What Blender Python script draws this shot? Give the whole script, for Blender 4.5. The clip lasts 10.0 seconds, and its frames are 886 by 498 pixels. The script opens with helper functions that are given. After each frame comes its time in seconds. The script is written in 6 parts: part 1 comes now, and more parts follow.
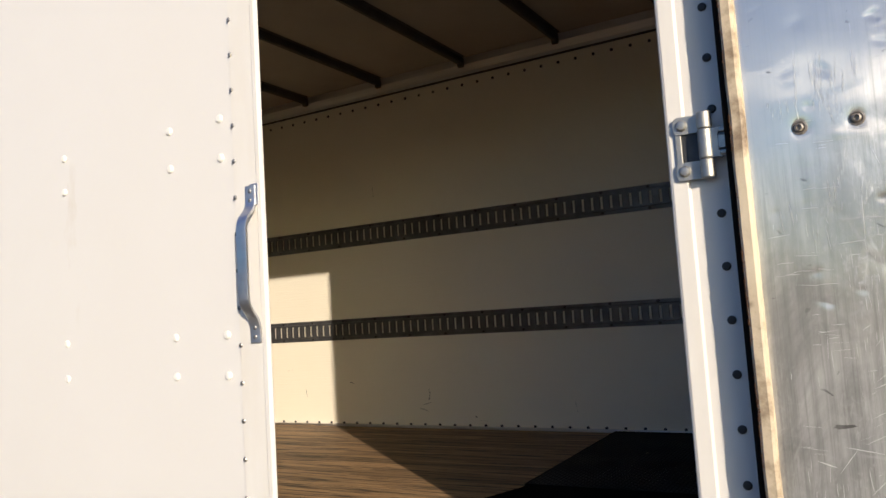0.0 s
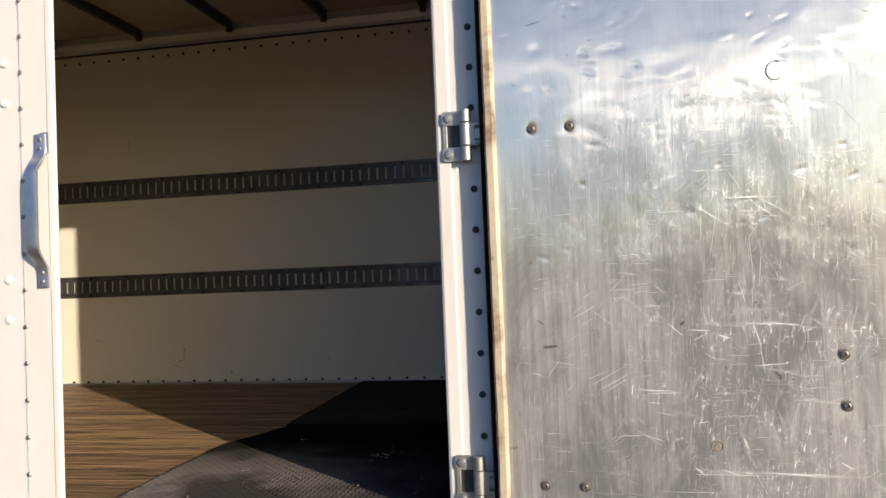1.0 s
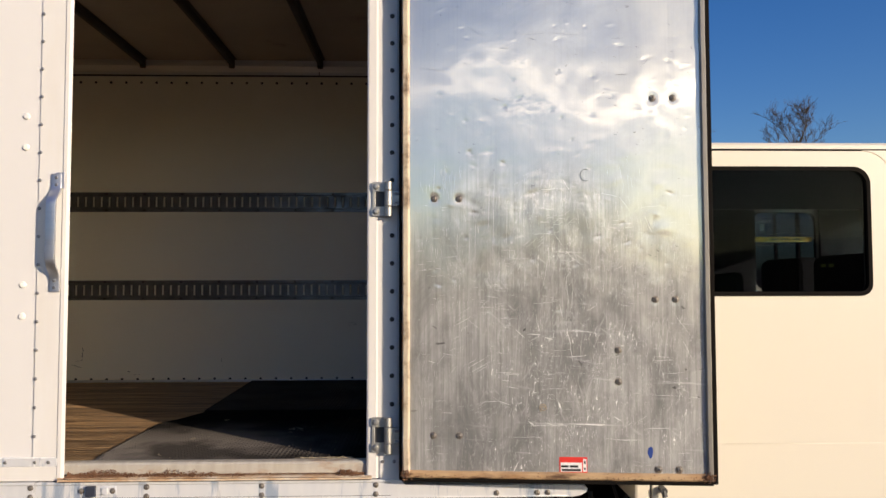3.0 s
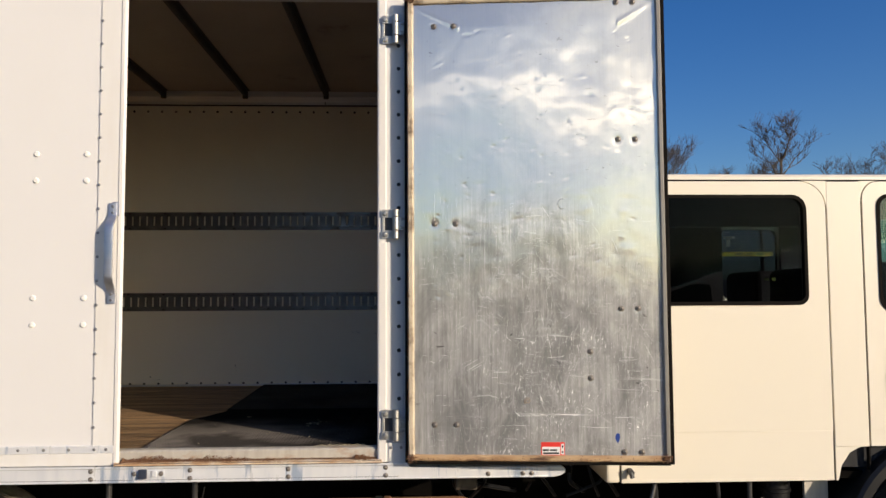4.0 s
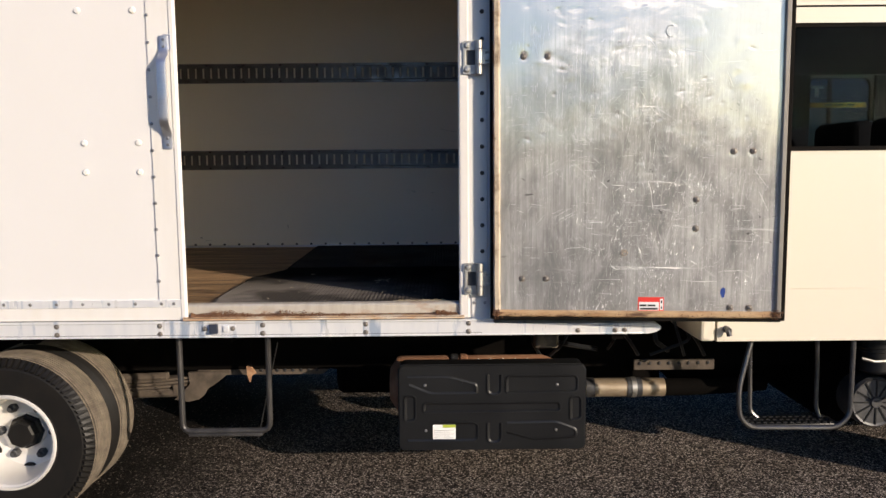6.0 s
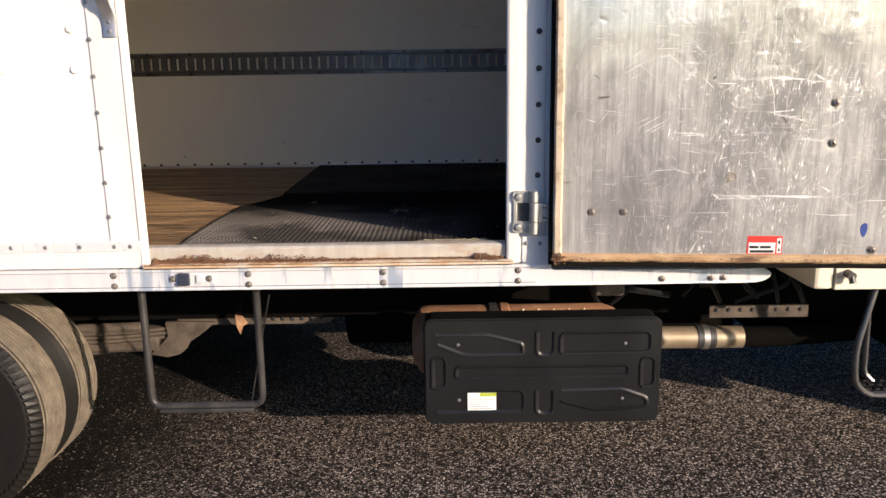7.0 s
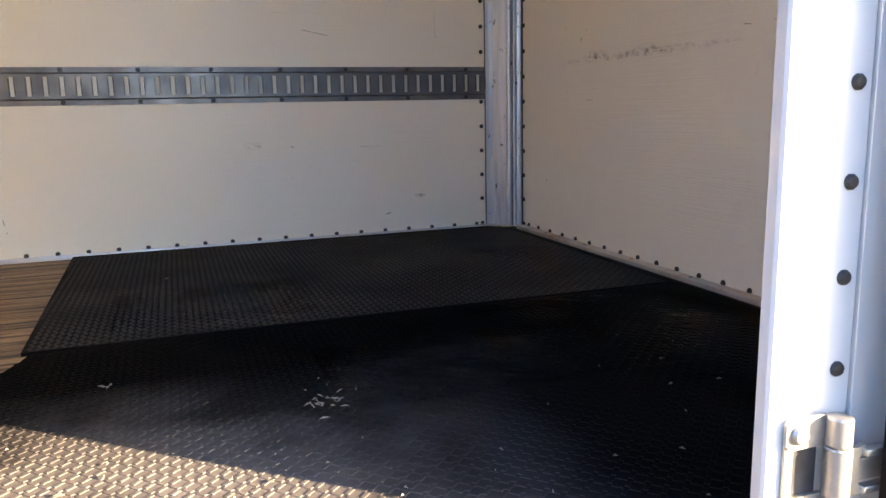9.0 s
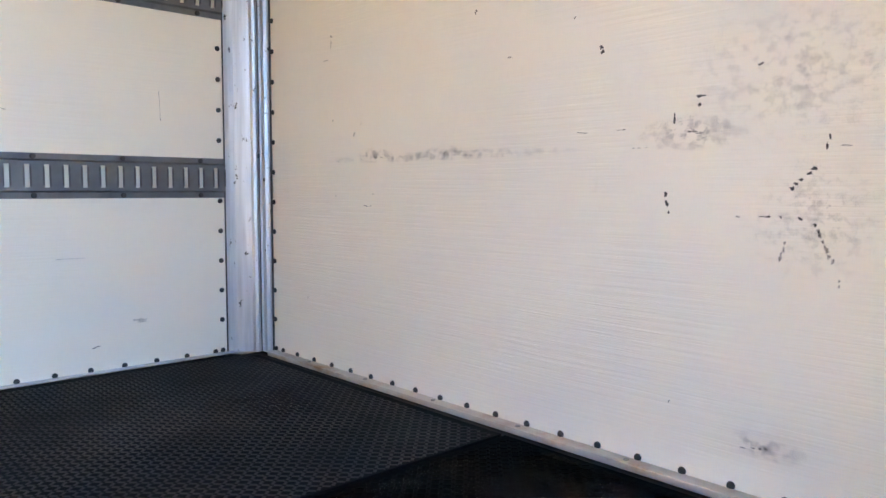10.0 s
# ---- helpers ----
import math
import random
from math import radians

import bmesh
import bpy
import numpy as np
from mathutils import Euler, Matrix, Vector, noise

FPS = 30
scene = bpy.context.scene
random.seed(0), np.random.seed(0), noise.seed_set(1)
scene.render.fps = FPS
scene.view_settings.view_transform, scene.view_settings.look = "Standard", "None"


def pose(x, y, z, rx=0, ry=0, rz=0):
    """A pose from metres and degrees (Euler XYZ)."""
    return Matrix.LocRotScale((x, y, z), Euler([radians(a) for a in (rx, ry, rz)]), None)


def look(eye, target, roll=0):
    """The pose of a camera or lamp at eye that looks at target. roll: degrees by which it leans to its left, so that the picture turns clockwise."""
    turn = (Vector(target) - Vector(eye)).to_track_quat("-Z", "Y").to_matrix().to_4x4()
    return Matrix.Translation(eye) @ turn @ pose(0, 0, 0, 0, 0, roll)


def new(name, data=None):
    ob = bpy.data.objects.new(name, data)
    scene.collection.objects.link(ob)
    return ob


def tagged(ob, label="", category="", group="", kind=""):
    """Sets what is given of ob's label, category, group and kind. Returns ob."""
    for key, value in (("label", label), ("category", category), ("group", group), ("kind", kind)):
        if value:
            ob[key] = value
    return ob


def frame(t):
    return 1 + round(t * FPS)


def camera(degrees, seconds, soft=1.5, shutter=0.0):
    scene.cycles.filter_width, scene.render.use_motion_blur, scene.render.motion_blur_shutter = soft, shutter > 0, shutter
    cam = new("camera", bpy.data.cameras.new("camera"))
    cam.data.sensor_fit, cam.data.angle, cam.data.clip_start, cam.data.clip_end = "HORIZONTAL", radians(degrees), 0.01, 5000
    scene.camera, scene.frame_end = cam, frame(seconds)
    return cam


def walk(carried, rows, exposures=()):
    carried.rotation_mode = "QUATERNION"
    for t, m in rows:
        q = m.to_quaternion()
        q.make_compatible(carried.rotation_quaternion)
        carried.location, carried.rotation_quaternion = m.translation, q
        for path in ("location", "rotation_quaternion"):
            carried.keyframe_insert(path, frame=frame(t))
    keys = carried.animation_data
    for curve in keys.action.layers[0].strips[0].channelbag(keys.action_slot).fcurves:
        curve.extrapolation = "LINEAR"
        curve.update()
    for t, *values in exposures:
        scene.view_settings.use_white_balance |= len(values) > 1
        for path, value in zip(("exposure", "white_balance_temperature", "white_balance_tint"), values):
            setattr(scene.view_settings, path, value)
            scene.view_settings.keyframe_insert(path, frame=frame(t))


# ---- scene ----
cam = camera(60.9, 10.0)
PATH = [
    (0, (0.295, -1.439, 1.49), (-0.703, 0.285, 1.666), -3.6),
    (0.5, (0.303, -1.588, 1.477), (-0.386, 0.287, 1.58), -3.4),
    (1, (0.302, -1.769, 1.451), (-0.064, 0.196, 1.511), -2.3),
    (1.5, (0.302, -1.924, 1.481), (0.163, 0.07, 1.533), -1.4),
    (2, (0.279, -2.164, 1.475), (0.268, -0.165, 1.533), -0.7),
    (2.5, (0.219, -2.405, 1.478), (0.261, -0.407, 1.547), -0.3),
    (2.7, (0.177, -2.497, 1.473), (0.233, -0.5, 1.552), -0.1),
    (3.8, (0.136, -2.984, 1.468), (0.188, -0.988, 1.594), -0.2),
    (4, (0.113, -3.089, 1.476), (0.192, -1.095, 1.6), -0.3),
    (4.5, (0.125, -3.239, 1.473), (0.198, -1.244, 1.596), -0.3),
    (5, (0.119, -3.258, 1.475), (0.176, -1.26, 1.556), -0.3),
    (5.5, (0.063, -3.093, 1.41), (0.09, -1.094, 1.352), -0.3),
    (6, (-0.102, -2.805, 1.366), (-0.096, -0.816, 1.157), -0.5),
    (6.2, (-0.145, -2.671, 1.34), (-0.15, -0.691, 1.06), -0.6),
    (7.3, (-0.275, -1.885, 1.316), (-0.28, 0.066, 0.878), -1.0),
    (7.5, (-0.352, -1.728, 1.329), (-0.331, 0.223, 0.893), -0.8),
    (8, (-0.433, -1.303, 1.314), (-0.288, 0.645, 0.885), -0.9),
    (8.5, (-0.481, -0.936, 1.329), (-0.144, 0.994, 0.923), -1.2),
    (9, (-0.575, -0.574, 1.333), (0.077, 1.282, 0.974), -1.2),
    (9.5, (-0.533, -0.293, 1.36), (0.456, 1.42, 1.063), -0.8),
    (9.8, (-0.517, -0.126, 1.4), (0.684, 1.455, 1.162), -0.5),
    (10, (-0.532, -0.003, 1.409), (0.824, 1.459, 1.251), 0.2),
]
EXPOSURES = [(0.0, 0.10, 6550, 3), (1.0, 0.17, 6600, 4), (1.5, 0.22, 6800, 6), (2.5, 0.07, 6900, 7), (4.5, -0.03, 6650, 4), (5.5, 0.0, 6550, 5), (6.0, 0.11, 6550, 6), (7.5, 0.80, 6800, 10), (8.0, 1.11, 7150, 12), (8.5, 1.70, 8200, 16), (9.0, 3.13, 8200, 9), (9.5, 3.93, 8700, 6), (10.0, 4.38, 7000, 2)]
walk(cam, [(t, look(eye, target, roll)) for t, eye, target, roll in PATH], EXPOSURES)

# ---- world and sun ----
SUN_WAY = Vector((2.685, -2.31, 0.923)).normalized()      # towards the low winter sun
world = bpy.data.worlds.new("sky")
scene.world = world
world.use_nodes = True
wn, wl = world.node_tree.nodes, world.node_tree.links
sky = wn.new("ShaderNodeTexSky")
sky.sky_type = 'NISHITA'
sky.sun_disc = False
sky.sun_elevation = math.asin(SUN_WAY.z)
sky.sun_rotation = math.atan2(SUN_WAY.x, SUN_WAY.y)
sky.air_density, sky.dust_density, sky.ozone_density = 0.9, 1.3, 3.0
deep = wn.new("ShaderNodeHueSaturation")
deep.inputs["Hue"].default_value, deep.inputs["Saturation"].default_value = 0.517, 1.31
wl.new(sky.outputs[0], deep.inputs["Color"])
wl.new(deep.outputs[0], wn["Background"].inputs[0])
wn["Background"].inputs[1].default_value = 0.15

sun = new("sun", bpy.data.lights.new("sun", 'SUN'))
sun.data.energy, sun.data.angle, sun.data.color = 5.0, radians(0.53), (1.0, 0.83, 0.70)
scene.cycles.diffuse_bounces = 8
sun.matrix_world = look(SUN_WAY * 30, (0, 0, 0))


# ---- materials ----
def material(name, colour, rough=0.5, metal=0.0, ramp=None, scale=8.0, detail=6.0, stretch=(1, 1, 1), bump=0.0, bump_scale=60.0,
             bump_stretch=(1, 1, 1), rough_var=0.0, spec=0.5, rand=0.0, dirt=None, placed=False):
    """Principled surface: base colour varied between colour and ramp by a stretched noise, fine bump, gloss variation, random tint per piece,
    dirt = (colour, scale, low, high, stretch): blotches of a second colour; placed: the grain runs on from piece to piece."""
    m = bpy.data.materials.new(name)
    m.use_nodes = True
    n, l = m.node_tree.nodes, m.node_tree.links
    b = n["Principled BSDF"]
    b.inputs["Roughness"].default_value, b.inputs["Metallic"].default_value = rough, metal
    b.inputs["Specular IOR Level"].default_value = spec
    co = n.new("ShaderNodeTexCoord")
    where = n.new("ShaderNodeNewGeometry").outputs["Position"] if placed else co.outputs["Object"]
    def noisy(sc, st, det=6.0, ro=0.55):
        mp = n.new("ShaderNodeMapping")
        mp.inputs["Scale"].default_value = st
        l.new(where, mp.inputs[0])
        t = n.new("ShaderNodeTexNoise")
        t.inputs["Scale"].default_value, t.inputs["Detail"].default_value, t.inputs["Roughness"].default_value = sc, det, ro
        l.new(mp.outputs[0], t.inputs[0])
        return t
    def mix(fac, a, c):
        x = n.new("ShaderNodeMix")
        x.data_type = 'RGBA'
        for socket, value in ((x.inputs[0], fac), (x.inputs[6], a), (x.inputs[7], c)):
            if hasattr(value, "links"):
                l.new(value, socket)
            else:
                socket.default_value = (*value, 1) if isinstance(value, tuple) else value
        return x.outputs[2]
    def band(value, low, high):
        r = n.new("ShaderNodeMapRange")
        r.inputs[1].default_value, r.inputs[2].default_value = low, high
        l.new(value, r.inputs[0])
        return r.outputs[0]
    base = colour
    tex = noisy(scale, stretch, detail)
    if ramp:
        base = mix(band(tex.outputs[0], 0.22, 0.78), colour, ramp)
    if dirt:
        t2 = noisy(dirt[1], dirt[4] if len(dirt) > 4 else (1, 1, 1), 8.0, 0.65)
        base = mix(band(t2.outputs[0], dirt[2], dirt[3]), base if hasattr(base, "links") else base, dirt[0])
    if rand:
        info = n.new("ShaderNodeObjectInfo")
        hsv = n.new("ShaderNodeHueSaturation")
        v = n.new("ShaderNodeMapRange")
        v.inputs[3].default_value, v.inputs[4].default_value = 1 - rand, 1 + rand
        l.new(info.outputs["Random"], v.inputs[0])
        l.new(v.outputs[0], hsv.inputs["Value"])
        if hasattr(base, "links"):
            l.new(base, hsv.inputs["Color"])
        else:
            hsv.inputs["Color"].default_value = (*base, 1)
        base = hsv.outputs[0]
    if hasattr(base, "links"):
        l.new(base, b.inputs["Base Color"])
    else:
        b.inputs["Base Color"].default_value = (*base, 1)
    if rough_var:
        r = n.new("ShaderNodeMapRange")
        r.inputs[1].default_value, r.inputs[2].default_value = 0.3, 0.7
        r.inputs[3].default_value, r.inputs[4].default_value = max(rough - rough_var, 0.02), min(rough + rough_var, 1)
        l.new(tex.outputs[0], r.inputs[0])
        l.new(r.outputs[0], b.inputs["Roughness"])
    if bump:
        t3 = noisy(bump_scale, bump_stretch, 4.0)
        bp = n.new("ShaderNodeBump")
        bp.inputs["Strength"].default_value, bp.inputs["Distance"].default_value = bump, 0.004
        l.new(t3.outputs[0], bp.inputs["Height"])
        l.new(bp.outputs[0], b.inputs["Normal"])
    return m


white_panel = material("white_panel", (0.73, 0.715, 0.70), 0.42, ramp=(0.705, 0.685, 0.66), scale=1.3, bump=0.05, bump_scale=25, rough_var=0.06,
                       dirt=((0.55, 0.48, 0.38), 3.0, 0.66, 0.90, (1, 1, 0.3)))
white_frame = material("white_frame", (0.75, 0.735, 0.71), 0.35, ramp=(0.70, 0.665, 0.61), scale=5, stretch=(3, 3, 0.5), bump=0.05, bump_scale=40,
                       dirt=((0.45, 0.36, 0.24), 9.0, 0.68, 0.86, (1, 1, 0.35)))
cab_paint = material("cab_paint", (0.74, 0.683, 0.568), 0.36, ramp=(0.725, 0.667, 0.552), scale=0.8, spec=0.5, rough_var=0.04)
liner = material("liner", (0.90, 0.848, 0.722), 0.42, ramp=(0.875, 0.818, 0.687), scale=1.7, rough_var=0.06, bump=0.28, bump_scale=90,
                 bump_stretch=(0.05, 0.05, 2.2))
front_liner = material("front_liner", (0.89, 0.853, 0.748), 0.42, ramp=(0.865, 0.823, 0.715), scale=1.7, rough_var=0.06, bump=0.38, bump_scale=90,
                       bump_stretch=(0.05, 0.05, 2.2), dirt=((0.60, 0.55, 0.47), 5.0, 0.66, 0.90))
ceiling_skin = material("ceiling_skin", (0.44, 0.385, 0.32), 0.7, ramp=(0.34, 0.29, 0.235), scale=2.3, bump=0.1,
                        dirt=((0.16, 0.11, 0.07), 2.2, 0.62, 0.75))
mill = material("mill", (0.78, 0.78, 0.79), 0.46, 1.0, ramp=(0.60, 0.60, 0.62), scale=7, stretch=(0.3, 2, 4), rough_var=0.12, bump=0.08, bump_scale=30)
post_mill = material("post_mill", (0.70, 0.73, 0.78), 0.42, 0.65, ramp=(0.40, 0.42, 0.46), scale=9, stretch=(6, 6, 0.25), rough_var=0.12, bump=0.08, bump_scale=30,
                     dirt=((0.03, 0.028, 0.027), 40.0, 0.615, 0.66, (1, 1, 0.6)))
rail_white = material("rail_white", (0.79, 0.785, 0.775), 0.36, 0.2, ramp=(0.64, 0.65, 0.67), scale=5, stretch=(3.6, 1, 0.5), rough_var=0.14, bump=0.1, bump_scale=20,
                      dirt=((0.35, 0.41, 0.50), 6.0, 0.555, 0.64, (2.6, 1, 0.35)))
zinc = material("zinc", (0.52, 0.51, 0.48), 0.50, 0.95, ramp=(0.42, 0.41, 0.38), scale=40, rough_var=0.12, bump=0.1, bump_scale=120)
track_steel = material("track_steel", (0.215, 0.22, 0.235), 0.42, 0.75, ramp=(0.12, 0.12, 0.127), scale=14, rough_var=0.14, bump=0.15, bump_scale=80)
dark_steel = material("dark_steel", (0.10, 0.10, 0.105), 0.5, 0.6, ramp=(0.05, 0.05, 0.05), scale=30, bump=0.1)
bow_steel = material("bow_steel", (0.10, 0.088, 0.075), 0.6, 0.3, ramp=(0.06, 0.048, 0.038), scale=9, bump=0.1)
rivet_dark = material("rivet_dark", (0.030, 0.029, 0.029), 0.5, 0.2)
rivet_mill = material("rivet_mill", (0.42, 0.41, 0.40), 0.4, 0.8, ramp=(0.25, 0.24, 0.23), scale=60)
rivet_white = material("rivet_white", (0.80, 0.78, 0.73), 0.35)
rubber = material("rubber", (0.007, 0.007, 0.0068), 0.8, ramp=(0.012, 0.009, 0.007), scale=9, bump=0.2, bump_scale=70, spec=0.05)
seal_tan = material("seal_tan", (0.62, 0.54, 0.41), 0.6, ramp=(0.46, 0.36, 0.24), scale=9, bump=0.3, bump_scale=60,
                    dirt=((0.12, 0.075, 0.045), 9.0, 0.50, 0.68))
seal_rusty = material("seal_rusty", (0.56, 0.40, 0.23), 0.7, ramp=(0.36, 0.20, 0.09), scale=14, stretch=(0.6, 1, 2), bump=0.4, bump_scale=60,
                      dirt=((0.10, 0.05, 0.025), 12.0, 0.54, 0.68, (0.5, 1, 2)))
rust = material("rust", (0.38, 0.20, 0.11), 0.85, ramp=(0.20, 0.085, 0.04), scale=14, bump=0.5, bump_scale=60, dirt=((0.55, 0.36, 0.20), 8.0, 0.55, 0.75))
sill_rust = material("sill_rust", (0.60, 0.46, 0.31), 0.8, ramp=(0.42, 0.22, 0.10), scale=10, stretch=(2.5, 1, 6), bump=0.5, bump_scale=60,
                     dirt=((0.68, 0.60, 0.49), 6.0, 0.46, 0.64, (2, 1, 3)))
sill_worn = material("sill_worn", (0.66, 0.62, 0.54), 0.45, 0.25, ramp=(0.50, 0.45, 0.38), scale=8, stretch=(5, 1, 1), bump=0.25, bump_scale=50,
                     dirt=((0.42, 0.22, 0.10), 6.0, 0.53, 0.72, (1.0, 1, 2.2)))
soil = material("soil", (0.13, 0.058, 0.028), 0.95, ramp=(0.24, 0.125, 0.065), scale=55, bump=0.8, bump_scale=150)
edge_alloy = material("edge_alloy", (0.34, 0.32, 0.285), 0.5, 0.6, ramp=(0.22, 0.20, 0.175), scale=12, stretch=(3, 1, 0.5), rough_var=0.1)
wood = material("wood", (0.47, 0.305, 0.16), 0.6, ramp=(0.22, 0.128, 0.062), scale=5, stretch=(1.2, 34, 34), bump=0.6, bump_scale=9,
                bump_stretch=(2, 40, 40), rand=0.38, placed=True, dirt=((0.040, 0.024, 0.015), 5.0, 0.50, 0.60, (0.6, 15, 1)))
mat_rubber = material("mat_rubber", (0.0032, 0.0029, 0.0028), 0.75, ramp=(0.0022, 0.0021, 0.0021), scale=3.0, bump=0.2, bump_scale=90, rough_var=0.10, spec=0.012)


def add_dust_and_shade(m):
    """Trodden dust, thick by the sill, with swept and wetted gaps; its fade inwards and along x paints in the shade."""
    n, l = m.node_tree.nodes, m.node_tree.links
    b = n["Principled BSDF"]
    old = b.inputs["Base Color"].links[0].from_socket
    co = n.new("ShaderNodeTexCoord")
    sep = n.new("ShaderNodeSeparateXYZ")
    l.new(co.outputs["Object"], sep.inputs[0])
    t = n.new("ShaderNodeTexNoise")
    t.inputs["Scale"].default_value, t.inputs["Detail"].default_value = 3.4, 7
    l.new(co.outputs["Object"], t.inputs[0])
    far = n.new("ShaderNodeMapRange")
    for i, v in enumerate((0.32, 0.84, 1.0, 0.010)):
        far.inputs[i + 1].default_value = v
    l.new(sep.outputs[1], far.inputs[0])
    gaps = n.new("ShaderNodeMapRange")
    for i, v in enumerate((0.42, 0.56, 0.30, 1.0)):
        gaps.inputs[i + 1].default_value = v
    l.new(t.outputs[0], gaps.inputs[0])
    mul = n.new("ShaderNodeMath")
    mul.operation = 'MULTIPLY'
    # dust fades along x so the shaded part of the mat is coloured dark
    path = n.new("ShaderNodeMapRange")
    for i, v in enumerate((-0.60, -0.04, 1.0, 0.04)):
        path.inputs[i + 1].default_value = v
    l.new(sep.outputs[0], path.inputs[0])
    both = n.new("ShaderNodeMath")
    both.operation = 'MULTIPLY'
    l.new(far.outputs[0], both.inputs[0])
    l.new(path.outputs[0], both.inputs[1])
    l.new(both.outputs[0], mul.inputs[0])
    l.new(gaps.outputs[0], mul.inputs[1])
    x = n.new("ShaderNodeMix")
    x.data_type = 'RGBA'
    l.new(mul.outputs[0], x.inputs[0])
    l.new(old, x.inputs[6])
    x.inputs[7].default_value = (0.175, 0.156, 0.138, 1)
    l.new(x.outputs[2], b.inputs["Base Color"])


# near mat rubber is far darker than the far mat, deepening its shade
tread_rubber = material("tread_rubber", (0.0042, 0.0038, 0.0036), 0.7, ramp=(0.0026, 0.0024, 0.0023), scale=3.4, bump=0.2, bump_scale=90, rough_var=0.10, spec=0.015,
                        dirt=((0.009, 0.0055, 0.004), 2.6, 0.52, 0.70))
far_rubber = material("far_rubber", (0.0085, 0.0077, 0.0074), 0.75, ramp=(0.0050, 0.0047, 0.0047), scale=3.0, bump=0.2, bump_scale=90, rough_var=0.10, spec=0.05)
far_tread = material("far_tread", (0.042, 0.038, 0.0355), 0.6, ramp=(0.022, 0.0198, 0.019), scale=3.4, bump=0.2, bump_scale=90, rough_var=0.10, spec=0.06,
                     dirt=((0.060, 0.051, 0.045), 2.6, 0.52, 0.70))
add_dust_and_shade(mat_rubber)
add_dust_and_shade(tread_rubber)
black_plastic = material("black_plastic", (0.0080, 0.0083, 0.0093), 0.38, ramp=(0.0115, 0.0118, 0.0125), scale=4, bump=0.08, bump_scale=200, rough_var=0.08, spec=0.35)
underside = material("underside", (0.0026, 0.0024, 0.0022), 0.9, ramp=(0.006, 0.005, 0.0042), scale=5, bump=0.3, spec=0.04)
dusty_steel = material("dusty_steel", (0.14, 0.11, 0.082), 0.85, ramp=(0.035, 0.027, 0.021), scale=13, bump=0.4, bump_scale=50)
pipe_steel = material("pipe_steel", (0.52, 0.44, 0.33), 0.45, 0.6, ramp=(0.36, 0.27, 0.17), scale=9, bump=0.1)
tyre_wall = material("tyre_wall", (0.009, 0.009, 0.009), 0.42, ramp=(0.017, 0.015, 0.013), scale=12, bump=0.2, spec=0.16)
tyre_tread = material("tyre_tread", (0.23, 0.19, 0.14), 0.9, ramp=(0.070, 0.056, 0.042), scale=22, bump=0.5, bump_scale=70)
wheel_white = material("wheel_white", (0.74, 0.72, 0.69), 0.35, 0.2, ramp=(0.62, 0.59, 0.54), scale=6, bump=0.1)
bark = material("bark", (0.10, 0.078, 0.060), 0.95, ramp=(0.060, 0.046, 0.036), scale=3, bump=0.4, bump_scale=12)
chalk = material("chalk", (0.78, 0.72, 0.60), 0.9)
red_print = material("red_print", (0.72, 0.045, 0.035), 0.4)
white_print = material("white_print", (0.82, 0.82, 0.80), 0.4)
black_print = material("black_print", (0.02, 0.02, 0.02), 0.4)
yellow_print = material("yellow_print", (0.80, 0.50, 0.02), 0.4)
green_print = material("green_print", (0.42, 0.50, 0.06), 0.4)
blue_paint = material("blue_paint", (0.02, 0.07, 0.32), 0.5, ramp=(0.015, 0.04, 0.2), scale=60)
scuff = material("scuff", (0.05, 0.046, 0.042), 0.8)
pale_scratch = material("pale_scratch", (0.63, 0.625, 0.615), 0.7, 0.5)
faint_scratch = material("faint_scratch", (0.57, 0.565, 0.555), 0.68, 0.55)
gouge_grey = material("gouge_grey", (0.24, 0.235, 0.225), 0.5, 0.9)
straw = material("straw", (0.25, 0.215, 0.155), 0.9)
gap_dark = material("gap_dark", (0.03, 0.022, 0.016), 0.9)
seat_cloth = material("seat_cloth", (0.022, 0.022, 0.024), 0.9, ramp=(0.014, 0.014, 0.015), scale=30)


def glass(name, tint, rough=0.0, ior=1.45):
    m = bpy.data.materials.new(name)
    m.use_nodes = True
    b = m.node_tree.nodes["Principled BSDF"]
    b.inputs["Base Color"].default_value = (*tint, 1)
    b.inputs["Roughness"].default_value, b.inputs["Transmission Weight"].default_value, b.inputs["IOR"].default_value = rough, 1.0, ior
    return m


tube_black = material("tube_black", (0.022, 0.021, 0.021), 0.4, 0.2, ramp=(0.07, 0.066, 0.062), scale=26, stretch=(1, 1, 0.4), rough_var=0.1)
latch_shade = material("latch_shade", (0.03, 0.036, 0.055), 0.5)
tube_steel = material("tube_steel", (0.20, 0.20, 0.205), 0.35, 0.8, ramp=(0.07, 0.065, 0.06), scale=14, rough_var=0.1)
dark_glass = glass("dark_glass", (0.165, 0.18, 0.205), ior=1.14)
clear_glass = glass("clear_glass", (0.50, 0.66, 0.64))


